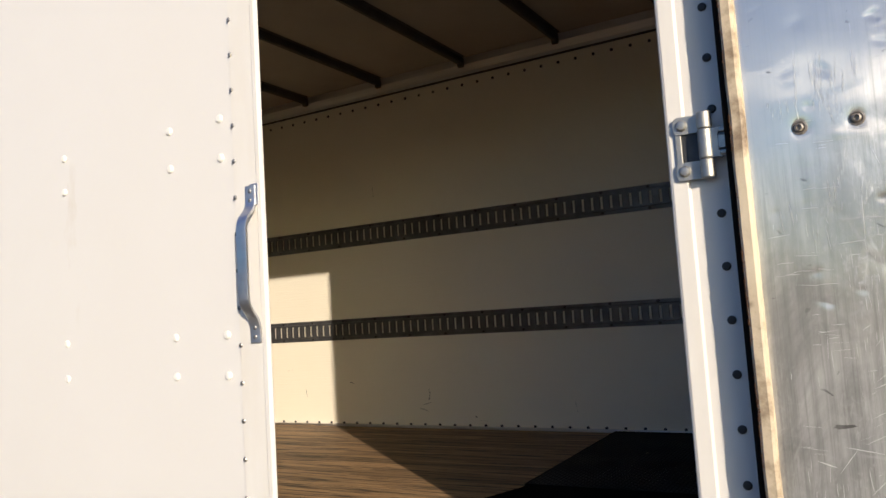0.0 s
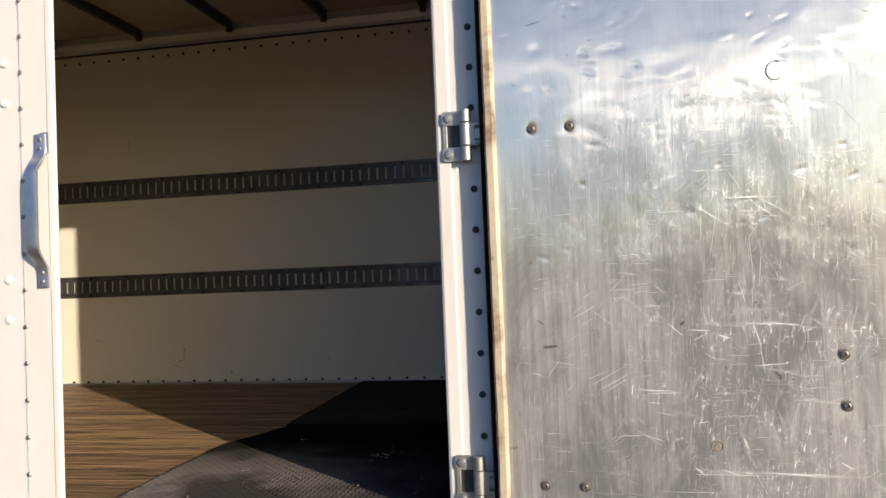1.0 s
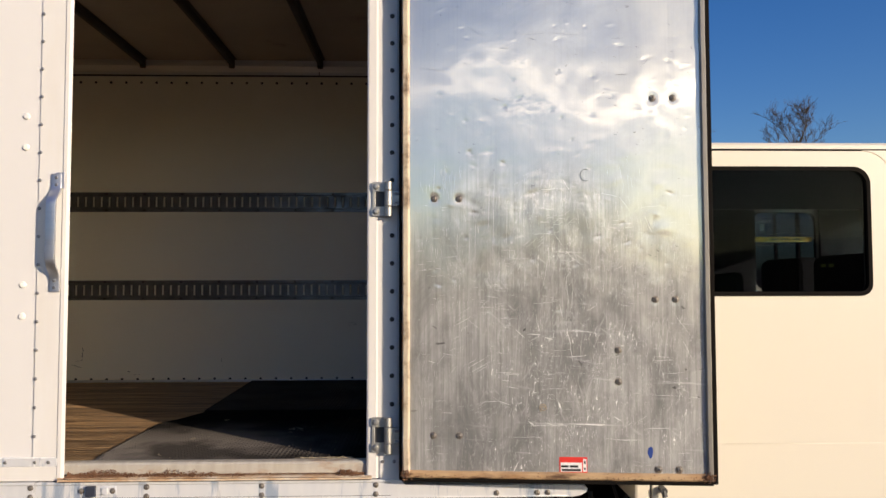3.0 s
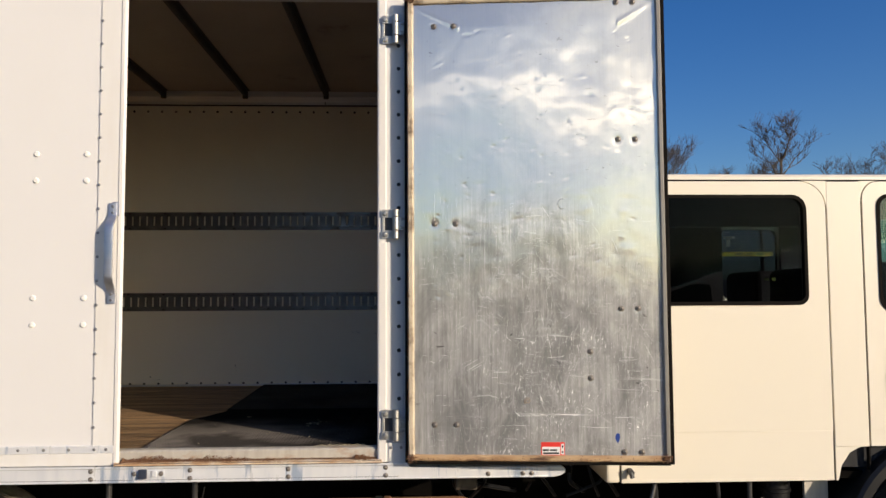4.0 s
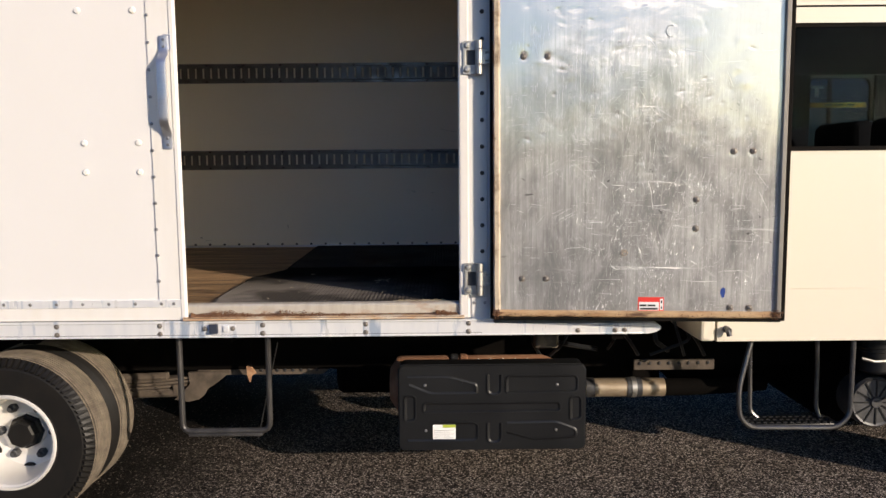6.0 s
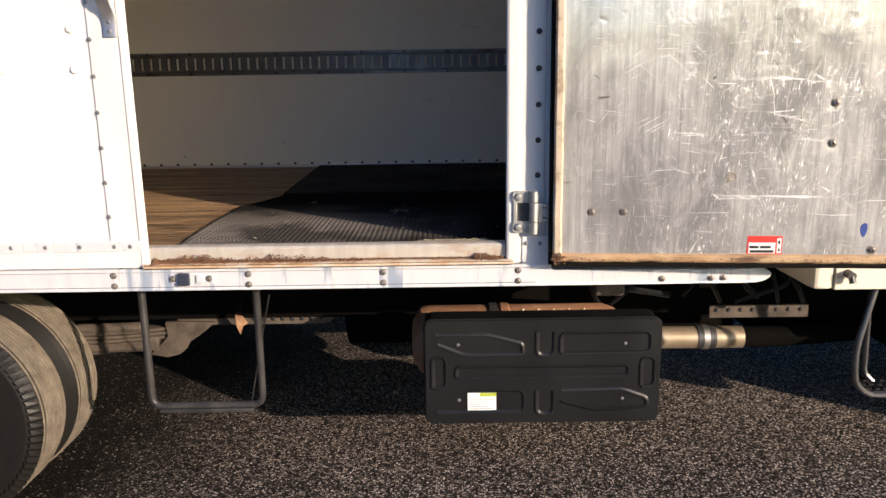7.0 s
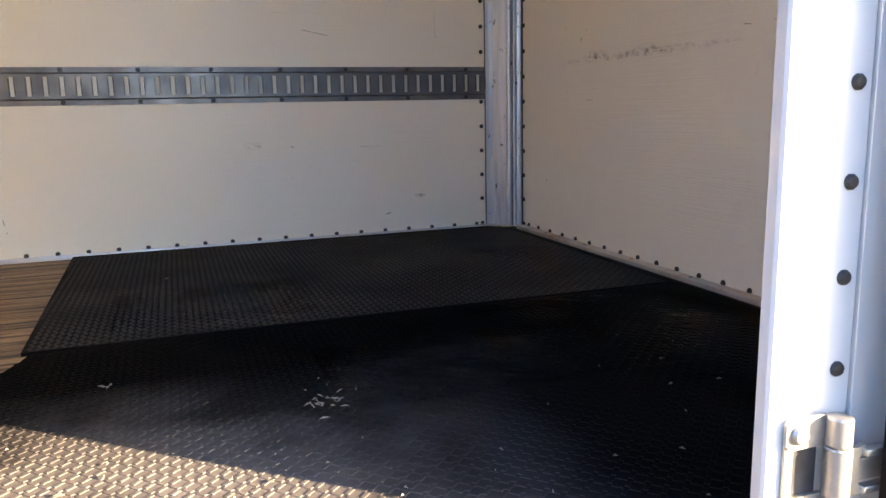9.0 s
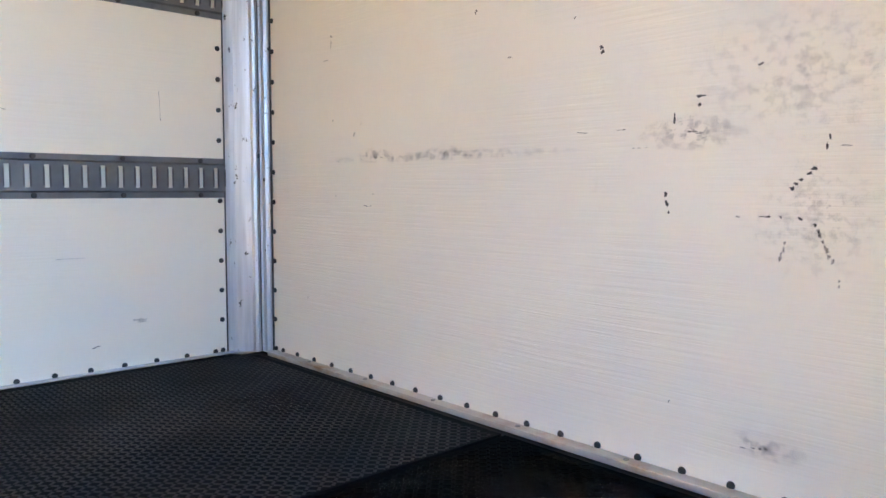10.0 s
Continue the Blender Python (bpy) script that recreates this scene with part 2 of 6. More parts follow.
def smudge_material(name, colour, low, high, scale, most, flat):
    """Rubbed dirt that breaks up into specks, with clear gaps between."""
    m = bpy.data.materials.new(name)
    m.use_nodes = True
    n, l = m.node_tree.nodes, m.node_tree.links
    b = n["Principled BSDF"]
    b.inputs["Base Color"].default_value, b.inputs["Roughness"].default_value = (*colour, 1), 0.8
    co = n.new("ShaderNodeTexCoord")
    mp = n.new("ShaderNodeMapping")
    mp.inputs["Scale"].default_value = (1, 0.8, 1.15)
    t = n.new("ShaderNodeTexNoise")
    t.inputs["Scale"].default_value, t.inputs["Detail"].default_value, t.inputs["Roughness"].default_value = scale, 8, 0.7
    l.new(co.outputs["Object"], mp.inputs[0])
    l.new(mp.outputs[0], t.inputs[0])
    g = n.new("ShaderNodeTexGradient")
    g.gradient_type = 'SPHERICAL'
    mg = n.new("ShaderNodeMapping")
    mg.inputs["Location"].default_value, mg.inputs["Scale"].default_value = tuple(0 if k == flat else -1 for k in range(3)), tuple(0 if k == flat else 2 for k in range(3))
    l.new(co.outputs["Generated"], mg.inputs[0])
    l.new(mg.outputs[0], g.inputs[0])
    r = n.new("ShaderNodeMapRange")
    r.inputs[1].default_value, r.inputs[2].default_value = low, high
    l.new(t.outputs[0], r.inputs[0])
    mul = n.new("ShaderNodeMath")
    mul.operation = 'MULTIPLY'
    l.new(r.outputs[0], mul.inputs[0])
    l.new(g.outputs[0], mul.inputs[1])
    thin = n.new("ShaderNodeMath")
    thin.operation = 'MULTIPLY'
    thin.inputs[1].default_value = most
    l.new(mul.outputs[0], thin.inputs[0])
    l.new(thin.outputs[0], b.inputs["Alpha"])
    return m


smudge = [smudge_material("smudge", (0.10, 0.09, 0.08), 0.46, 0.74, 45, 0.45, k) for k in (0, 1)]
speckle = [smudge_material("speckle", (0.10, 0.09, 0.08), 0.48, 0.80, 52, 0.24, k) for k in (0, 1)]


def asphalt_material():
    m = bpy.data.materials.new("asphalt")
    m.use_nodes = True
    n, l = m.node_tree.nodes, m.node_tree.links
    b = n["Principled BSDF"]
    b.inputs["Roughness"].default_value = 0.85
    co = n.new("ShaderNodeTexCoord")
    cells = n.new("ShaderNodeTexVoronoi")
    cells.inputs["Scale"].default_value = 125
    big = n.new("ShaderNodeTexNoise")
    big.inputs["Scale"].default_value, big.inputs["Detail"].default_value = 0.9, 6
    fine = n.new("ShaderNodeTexNoise")
    fine.inputs["Scale"].default_value, fine.inputs["Detail"].default_value = 160, 4
    for t in (cells, big, fine):
        l.new(co.outputs["Object"], t.inputs[0])
    pick = n.new("ShaderNodeSeparateColor")
    l.new(cells.outputs["Color"], pick.inputs[0])
    b.inputs["Specular IOR Level"].default_value = 0.06
    def grains(steps):
        r = n.new("ShaderNodeValToRGB")
        e = r.color_ramp.elements
        e[0].position, e[0].color = steps[0][0], (*steps[0][1], 1)
        e[1].position, e[1].color = steps[-1][0], (*steps[-1][1], 1)
        for at, c in steps[1:-1]:
            e.new(at).color = (*c, 1)
        l.new(pick.outputs[0], r.inputs[0])
        return r.outputs[0]
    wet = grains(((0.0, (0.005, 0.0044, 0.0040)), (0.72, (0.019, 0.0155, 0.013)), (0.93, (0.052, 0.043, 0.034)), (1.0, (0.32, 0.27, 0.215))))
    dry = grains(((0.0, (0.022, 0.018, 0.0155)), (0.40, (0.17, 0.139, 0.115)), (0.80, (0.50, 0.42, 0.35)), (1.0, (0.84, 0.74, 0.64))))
    hsv = n.new("ShaderNodeHueSaturation")
    v = n.new("ShaderNodeMapRange")
    v.inputs[1].default_value, v.inputs[2].default_value, v.inputs[3].default_value, v.inputs[4].default_value = 0.3, 0.7, 0.75, 1.25
    l.new(big.outputs[0], v.inputs[0])
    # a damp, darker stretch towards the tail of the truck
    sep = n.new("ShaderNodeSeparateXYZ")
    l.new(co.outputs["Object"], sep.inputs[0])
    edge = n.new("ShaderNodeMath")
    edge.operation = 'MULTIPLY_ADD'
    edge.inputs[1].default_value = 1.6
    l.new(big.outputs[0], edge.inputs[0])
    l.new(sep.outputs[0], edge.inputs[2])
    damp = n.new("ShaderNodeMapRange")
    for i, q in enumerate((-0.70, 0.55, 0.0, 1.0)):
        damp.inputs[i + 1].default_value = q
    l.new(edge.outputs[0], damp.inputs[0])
    # unseen ground further out is made pale to bounce light into the hold
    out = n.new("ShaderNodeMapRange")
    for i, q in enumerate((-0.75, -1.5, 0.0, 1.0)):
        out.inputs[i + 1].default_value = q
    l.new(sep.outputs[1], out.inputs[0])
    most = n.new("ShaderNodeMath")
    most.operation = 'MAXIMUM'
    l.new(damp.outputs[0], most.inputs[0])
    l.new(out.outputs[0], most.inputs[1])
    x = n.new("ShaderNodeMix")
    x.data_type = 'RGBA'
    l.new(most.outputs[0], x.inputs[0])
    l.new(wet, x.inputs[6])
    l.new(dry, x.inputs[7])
    l.new(v.outputs[0], hsv.inputs["Value"])
    l.new(x.outputs[2], hsv.inputs["Color"])
    # dark binder in the joints between the stones
    joint = n.new("ShaderNodeMapRange")
    for i, q in enumerate((0.32, 0.62, 0.0, 0.9)):
        joint.inputs[i + 1].default_value = q
    l.new(cells.outputs["Distance"], joint.inputs[0])
    bound = n.new("ShaderNodeMix")
    bound.data_type = 'RGBA'
    l.new(joint.outputs[0], bound.inputs[0])
    l.new(hsv.outputs[0], bound.inputs[6])
    bound.inputs[7].default_value = (0.012, 0.011, 0.010, 1)
    l.new(bound.outputs[2], b.inputs["Base Color"])
    add = n.new("ShaderNodeMath")
    add.operation = 'ADD'
    l.new(cells.outputs["Distance"], add.inputs[0])
    l.new(fine.outputs[0], add.inputs[1])
    bp = n.new("ShaderNodeBump")
    bp.invert = True
    bp.inputs["Strength"].default_value, bp.inputs["Distance"].default_value = 0.9, 0.008
    l.new(add.outputs[0], bp.inputs["Height"])
    l.new(bp.outputs[0], b.inputs["Normal"])
    return m


def door_sheet_material():
    """Bare aluminium sheet: brushed and clean above, scuffed, scratched and dulled below by years of cargo."""
    m = bpy.data.materials.new("door_sheet")
    m.use_nodes = True
    n, l = m.node_tree.nodes, m.node_tree.links
    sharp = n["Principled BSDF"]
    dull = n.new("ShaderNodeBsdfPrincipled")
    co = n.new("ShaderNodeTexCoord")
    def noisy(sc, st, det=5.0, ro=0.6, turn=0.0):
        mp = n.new("ShaderNodeMapping")
        mp.inputs["Scale"].default_value = st
        mp.inputs["Rotation"].default_value = (0, radians(turn), 0)
        mp.vector_type = 'TEXTURE' if turn else 'POINT'
        if turn:
            mp.inputs["Scale"].default_value = tuple(1 / v for v in st)
        l.new(co.outputs["Object"], mp.inputs[0])
        t = n.new("ShaderNodeTexNoise")
        t.inputs["Scale"].default_value, t.inputs["Detail"].default_value, t.inputs["Roughness"].default_value = sc, det, ro
        t.inputs["Distortion"].default_value = 0.5
        l.new(mp.outputs[0], t.inputs[0])
        return t.outputs[0]
    def rng(v, a, c, lo=0.0, hi=1.0):
        r = n.new("ShaderNodeMapRange")
        for i, x in enumerate((a, c, lo, hi)):
            r.inputs[i + 1].default_value = x
        l.new(v, r.inputs[0])
        return r.outputs[0]
    def calc(op, a, c):
        x = n.new("ShaderNodeMath")
        x.operation = op
        for i, v in enumerate((a, c)):
            if hasattr(v, "links"):
                l.new(v, x.inputs[i])
            else:
                x.inputs[i].default_value = v
        return x.outputs[0]
    def blend(fac, a, c):
        x = n.new("ShaderNodeMix")
        x.data_type = 'RGBA'
        l.new(fac, x.inputs[0])
        for k, v in ((6, a), (7, c)):
            if hasattr(v, "links"):
                l.new(v, x.inputs[k])
            else:
                x.inputs[k].default_value = (*v, 1)
        return x.outputs[2]
    sep = n.new("ShaderNodeSeparateXYZ")
    l.new(co.outputs["Object"], sep.inputs[0])
    patch = noisy(3.2, (1, 1, 1.2), 7)
    edge = calc('ADD', sep.outputs[2], rng(patch, 0.3, 0.7, -0.11, 0.11))
    edge = calc('ADD', edge, rng(sep.outputs[0], 0.62, 1.0, 0.0, 0.34))
    edge = calc('ADD', edge, rng(sep.outputs[0], 0.24, 0.14, 0.0, 0.12))
    low = calc('ADD', calc('MULTIPLY', rng(edge, 1.085, 0.955), 0.62), calc('MULTIPLY', rng(edge, 1.25, 0.55), 0.38))
    # families of fine rubs and nicks, each at its own slant
    rubs = None
    for sc, st, turn, a, c in ((30, (2.2, 1, 0.12), 5, 0.57, 0.72), (30, (0.22, 1, 2.0), 7, 0.62, 0.74), (24, (0.25, 1, 2.4), 38, 0.61, 0.73), (26, (0.25, 1, 2.4), -62, 0.61, 0.73), (28, (0.3, 1, 2.2), 71, 0.60, 0.73),
                               (20, (0.13, 1, 3.0), 2, 0.61, 0.69), (90, (2.0, 1, 0.35), 8, 0.56, 0.66), (80, (1, 1, 1), 0, 0.58, 0.70)):
        f = rng(noisy(sc, st, 6, 0.65, turn), a, c)
        rubs = f if rubs is None else calc('MAXIMUM', rubs, f)
    zone = rng(noisy(7.5, (1, 1, 1), 6, 0.65), 0.34, 0.58)
    scr = calc('MULTIPLY', calc('MULTIPLY', rubs, zone), rng(low, 0, 1, 0.14, 1.0))
    scr = calc('MULTIPLY', scr, rng(sep.outputs[0], 0.12, 0.36, 0.30, 1.0))
    grime = rng(noisy(5.5, (1.4, 1, 0.6), 9, 0.68), 0.40, 0.62)
    # upper base is tinted warm to offset the blue of the reflected sky
    base = blend(low, (0.87, 0.84, 0.725), (0.76, 0.755, 0.735))
    base = blend(calc('MULTIPLY', grime, calc('MULTIPLY', low, 0.85)), base, (0.33, 0.33, 0.325))
    streak = calc('MULTIPLY', rng(noisy(22, (3.2, 1, 0.10), 7, 0.7), 0.42, 0.66), low)
    base = blend(calc('MULTIPLY', streak, 0.55), base, (0.36, 0.37, 0.35))
    hairs = calc('MULTIPLY', rng(noisy(48, (3.4, 1, 0.05), 5, 0.75), 0.50, 0.62), rng(low, 0, 1, 0.08, 0.38))
    base = blend(hairs, base, (0.30, 0.305, 0.295))
    base = blend(calc('MULTIPLY', scr, 0.85), base, (0.95, 0.94, 0.925))
    nicks = calc('MULTIPLY', rng(noisy(46, (0.7, 1, 1.2), 3, 0.5), 0.69, 0.73), rng(noisy(5, (1, 1, 1), 3), 0.45, 0.62))
    base = blend(calc('MULTIPLY', nicks, 0.8), base, (0.13, 0.125, 0.12))
    fine = noisy(60, (1, 1, 0.5))
    bp = n.new("ShaderNodeBump")
    bp.inputs["Strength"].default_value, bp.inputs["Distance"].default_value = 0.45, 0.002
    l.new(calc('ADD', calc('MULTIPLY', scr, 0.30), calc('MULTIPLY', fine, 0.03)), bp.inputs["Height"])
    for b, r0, r1, metal in ((sharp, 0.130, 0.25, 1.0), (dull, 0.60, 0.78, 0.5)):
        b.inputs["Metallic"].default_value = metal
        l.new(base, b.inputs["Base Color"])
        l.new(calc('ADD', rng(low, 0, 1, r0, r1), calc('MULTIPLY', scr, 0.03)), b.inputs["Roughness"])
        l.new(bp.outputs[0], b.inputs["Normal"])
    # the rolling grain runs up the sheet and draws every reflection out sideways
    across = n.new("ShaderNodeCombineXYZ")
    across.inputs[0].default_value, across.inputs[1].default_value = math.cos(radians(5.4)), -math.sin(radians(5.4))
    sharp.inputs["Anisotropic"].default_value = 1.0
    l.new(across.outputs[0], sharp.inputs["Tangent"])
    mixer = n.new("ShaderNodeMixShader")
    # matt share grows to the right, standing in for the bright reflection there
    bright_side = rng(calc('ADD', sep.outputs[0], rng(patch, 0.3, 0.7, -0.25, 0.25)), 0.35, 0.95, 0.0, 0.24)
    l.new(calc('ADD', rng(low, 0, 1, 0.27, 0.52), calc('MULTIPLY', bright_side, rng(low, 0, 1, 1.0, 0.2))), mixer.inputs[0])
    l.new(sharp.outputs[0], mixer.inputs[1])
    l.new(dull.outputs[0], mixer.inputs[2])
    # the finest grain: a thin gleam drawn out across the sheet
    gleam = n.new("ShaderNodeBsdfAnisotropic")
    gleam.inputs["Roughness"].default_value, gleam.inputs["Anisotropy"].default_value = 0.18, -0.86
    l.new(base, gleam.inputs["Color"])
    l.new(bp.outputs[0], gleam.inputs["Normal"])
    l.new(across.outputs[0], gleam.inputs["Tangent"])
    polish = n.new("ShaderNodeMixShader")
    l.new(rng(low, 0, 1, 0.022, 0.014), polish.inputs[0])
    l.new(mixer.outputs[0], polish.inputs[1])
    l.new(gleam.outputs[0], polish.inputs[2])
    l.new(polish.outputs[0], n["Material Output"].inputs["Surface"])
    return m


asphalt = asphalt_material()
door_sheet = door_sheet_material()


# ---- mesh helpers ----
def mesh_from(name, bm):
    me = bpy.data.meshes.new(name)
    bm.to_mesh(me)
    bm.free()
    return me


def smooth_mesh(me):
    me.polygons.foreach_set("use_smooth", [True] * len(me.polygons))
    me.set_sharp_from_angle(angle=radians(21))
    return me


def thing(name, label, category, at=(0, 0, 0), group="", kind=""):
    ob = new(name)
    ob.location = at
    ob.empty_display_size = 0.1
    return tagged(ob, label, category, group, kind)


def part(name, bm, mat, parent, label="", m=None, smooth=True):
    me = bm if isinstance(bm, bpy.types.Mesh) else mesh_from(name, bm)
    if smooth and not isinstance(bm, bpy.types.Mesh):
        smooth_mesh(me)
    if mat and not me.materials:
        me.materials.append(mat)
    ob = new(name, me)
    ob.parent = parent
    if m is not None:
        ob.matrix_basis = m
    return tagged(ob, label)


def cuboid(bm, x0, x1, y0, y1, z0, z1, bevel=0.0, seg=2):
    g = bmesh.ops.create_cube(bm, size=1)
    for v in g["verts"]:
        v.co = Vector((x0 + (v.co.x + 0.5) * (x1 - x0), y0 + (v.co.y + 0.5) * (y1 - y0), z0 + (v.co.z + 0.5) * (z1 - z0)))
    if bevel:
        edges = list({e for v in g["verts"] for e in v.link_edges})
        bmesh.ops.bevel(bm, geom=edges, offset=bevel, segments=seg, affect='EDGES', profile=0.5)
    return bm


def box(x0, x1, y0, y1, z0, z1, bevel=0.0, seg=2):
    return cuboid(bmesh.new(), x0, x1, y0, y1, z0, z1, bevel, seg)


def tube(bm, pts, r, seg=18, squash=1.0):
    """A round bar along a line of points; r may be one number or one for each point."""
    pts = [Vector(p) for p in pts]
    rs = r if isinstance(r, (list, tuple)) else [r] * len(pts)
    rings, ref = [], None
    for i, p in enumerate(pts):
        d = (pts[min(i + 1, len(pts) - 1)] - pts[max(i - 1, 0)]).normalized()
        if ref is None:
            ref = d.orthogonal().normalized()
        ref = (ref - d * ref.dot(d)).normalized()
        side = d.cross(ref)
        rings.append([bm.verts.new(p + rs[i] * (math.cos(2 * math.pi * k / seg) * ref + squash * math.sin(2 * math.pi * k / seg) * side)) for k in range(seg)])
    for a, b in zip(rings, rings[1:]):
        for k in range(seg):
            bm.faces.new((a[k], a[(k + 1) % seg], b[(k + 1) % seg], b[k]))
    bm.faces.new(rings[0][::-1])
    bm.faces.new(rings[-1])
    return bm


def bend(pts, radius, seg=4):
    """Rounds the corners of a line of points."""
    pts = [Vector(p) for p in pts]
    out = [pts[0]]
    for a, b, c in zip(pts, pts[1:], pts[2:]):
        u, v = (a - b), (c - b)
        r = min(radius, u.length * 0.45, v.length * 0.45)
        p, q = b + u.normalized() * r, b + v.normalized() * r
        for k in range(seg + 1):
            s = k / seg
            out.append((1 - s) ** 2 * p + 2 * s * (1 - s) * b + s * s * q)
    return out + [pts[-1]]


def lathe(bm, profile, seg=32, m=Matrix()):
    """Turns a profile of (radius, along) round the local z axis."""
    rings = []
    for r, h in profile:
        if r < 1e-6:
            rings.append([bm.verts.new(m @ Vector((0, 0, h)))])
        else:
            rings.append([bm.verts.new(m @ Vector((r * math.cos(2 * math.pi * k / seg), r * math.sin(2 * math.pi * k / seg), h))) for k in range(seg)])
    for a, b in zip(rings, rings[1:]):
        for k in range(seg):
            j = (k + 1) % seg
            if len(a) == 1 and len(b) > 1:
                bm.faces.new((a[0], b[j], b[k]))
            elif len(b) == 1 and len(a) > 1:
                bm.faces.new((a[k], a[j], b[0]))
            elif len(a) > 1:
                bm.faces.new((a[k], a[j], b[j], b[k]))
    return bm


def extrude_outline(bm, outline, place, depth):
    """A slab: outline of (u, v) set by place(u, v, w) and given thickness depth along w."""
    a = [bm.verts.new(place(u, v, 0)) for u, v in outline]
    b = [bm.verts.new(place(u, v, depth)) for u, v in outline]
    bm.faces.new(a[::-1])
    bm.faces.new(b)
    for i in range(len(a)):
        j = (i + 1) % len(a)
        bm.faces.new((a[i], a[j], b[j], b[i]))
    bmesh.ops.recalc_face_normals(bm, faces=bm.faces)
    return bm


def rounded(u0, u1, v0, v1, r, seg=6):
    """Outline of a rectangle with rounded corners; r is one radius or four (from the lower left, anticlockwise)."""
    rs = r if isinstance(r, (list, tuple)) else (r,) * 4
    out = []
    for (cu, cv, a0), rr in zip(((u0, v0, 180), (u1, v0, 270), (u1, v1, 0), (u0, v1, 90)), rs):
        cx, cy = cu + (rr if cu == u0 else -rr), cv + (rr if cv == v0 else -rr)
        for k in range(seg + 1):
            a = radians(a0 + 90 * k / seg)
            out.append((cx + rr * math.cos(a), cy + rr * math.sin(a)))
    return out


OUT = Matrix.Rotation(radians(90), 4, 'X')       # local z towards -y, out of the truck's side


def rivet_mesh(name, r, h, mat, seg=10, washer=0.0):
    bm = bmesh.new()
    prof = [(r * 1.02, -0.001), (r, h * 0.35), (r * 0.75, h * 0.8), (0, h)]
    if washer:
        prof = [(washer, -0.001), (washer, h * 0.25), (r * 1.25, h * 0.35), (r * 1.15, h * 0.05), (r, h * 0.05), (r * 0.95, h * 0.8), (r * 0.6, h), (r * 0.5, h * 0.25), (0, h * 0.2)]
    lathe(bm, prof, seg)
    bmesh.ops.recalc_face_normals(bm, faces=bm.faces)
    me = smooth_mesh(mesh_from(name, bm))
    me.materials.append(mat)
    return me


bolt_rusty = material("bolt_rusty", (0.40, 0.38, 0.35), 0.5, 0.6, ramp=(0.12, 0.085, 0.06), scale=90, bump=0.3)
pop_rivet = rivet_mesh("pop_rivet", 0.0062, 0.004, rivet_mill)
dark_rivet = rivet_mesh("dark_rivet", 0.0082, 0.0058, rivet_dark)
white_rivet = rivet_mesh("white_rivet", 0.0115, 0.0075, rivet_white, 14)
carriage = rivet_mesh("carriage", 0.0105, 0.007, zinc, 14)
rail_bolt = rivet_mesh("rail_bolt", 0.0062, 0.005, bolt_rusty, 12, 0.0096)
sheet_bolt = rivet_mesh("sheet_bolt", 0.0075, 0.006, bolt_rusty, 14, 0.0125)


def set_rivet(name, me, parent, x, y, z, facing=OUT):
    ob = new(name, me)
    ob.parent = parent
    ob.matrix_basis = Matrix.Translation((x, y, z)) @ facing
    return ob

# ---- ground ----
GROUND = -0.012
bm = bmesh.new()
bmesh.ops.create_grid(bm, x_segments=40, y_segments=40, size=1500)
ground = new("ground", mesh_from("ground", bm))
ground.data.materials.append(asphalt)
ground.location.z = GROUND
tagged(ground, "coarse dark asphalt lot with pale stone chips", "ground", kind="structure")

# ---- the truck ----
X_OPEN0, X_OPEN1, Z_OPEN = -1.055, -0.022, 2.725     # the doorway
BACK, FRONT, TAIL, FLOOR, ROOF = 2.31, 0.765, -4.35, 0.851, 2.945     # faces of the hold

truck = thing("box_truck", "white crew-cab box truck with an open side door, parked on asphalt", "truck")

# near side wall, built round the doorway
side_wall = part("side_wall", box(TAIL, -1.1605, 0.0, 0.045, 0.812, 3.02, 0.002), white_panel, truck, "smooth white panel with rows of rivets")
part("side_wall", box(0.072, 0.775, 0.0, 0.045, 0.812, 3.02, 0.002), white_panel, truck)
part("side_wall", box(-1.152, 0.068, 0.001, 0.045, 2.79, 3.02, 0.001), white_panel, truck)
part("top_rail", box(TAIL, 0.78, -0.012, 0.05, 3.022, 3.10, 0.012), mill, truck, "aluminium roof edge rail")

# doorway frame: flange, return and bead in one extrusion each
def jamb(x_in, x_out, name, lip=False):
    s = 1 if x_out > x_in else -1
    prof = [(x_in, -0.004), (x_in + s * 0.010, -0.009), (x_in + s * 0.022, -0.009), (x_in + s * 0.027, -0.005), (x_out, -0.005), (x_out, 0.0), (x_in + s * 0.060, 0.0),
            (x_in + s * 0.050, 0.0005), (x_in + s * 0.080, 0.032), (x_in + s * 0.076, 0.034), (x_in + s * 0.040, 0.0002), (x_in + s * 0.010, 0.0002), (x_in + s * 0.001, -0.001)]
    if lip:
        # the hinge side has a rolled lip that stands into the doorway
        prof = prof[2:6] + [(x_in + s * 0.014, 0.0), (x_in + s * 0.014, 0.0125), (x_in - s * 0.009, 0.0130), (x_in - s * 0.0115, 0.0105),
                            (x_in - s * 0.0115, -0.002), (x_in - s * 0.009, -0.006), (x_in - s * 0.004, -0.0085)]
    bm = bmesh.new()
    extrude_outline(bm, prof, lambda u, v, w: Vector((u, v, 0.812 + w)), Z_OPEN + 0.062 - 0.812)
    return part(name, bm, white_frame, truck, "white aluminium door frame, scuffed at the edge", smooth=False)


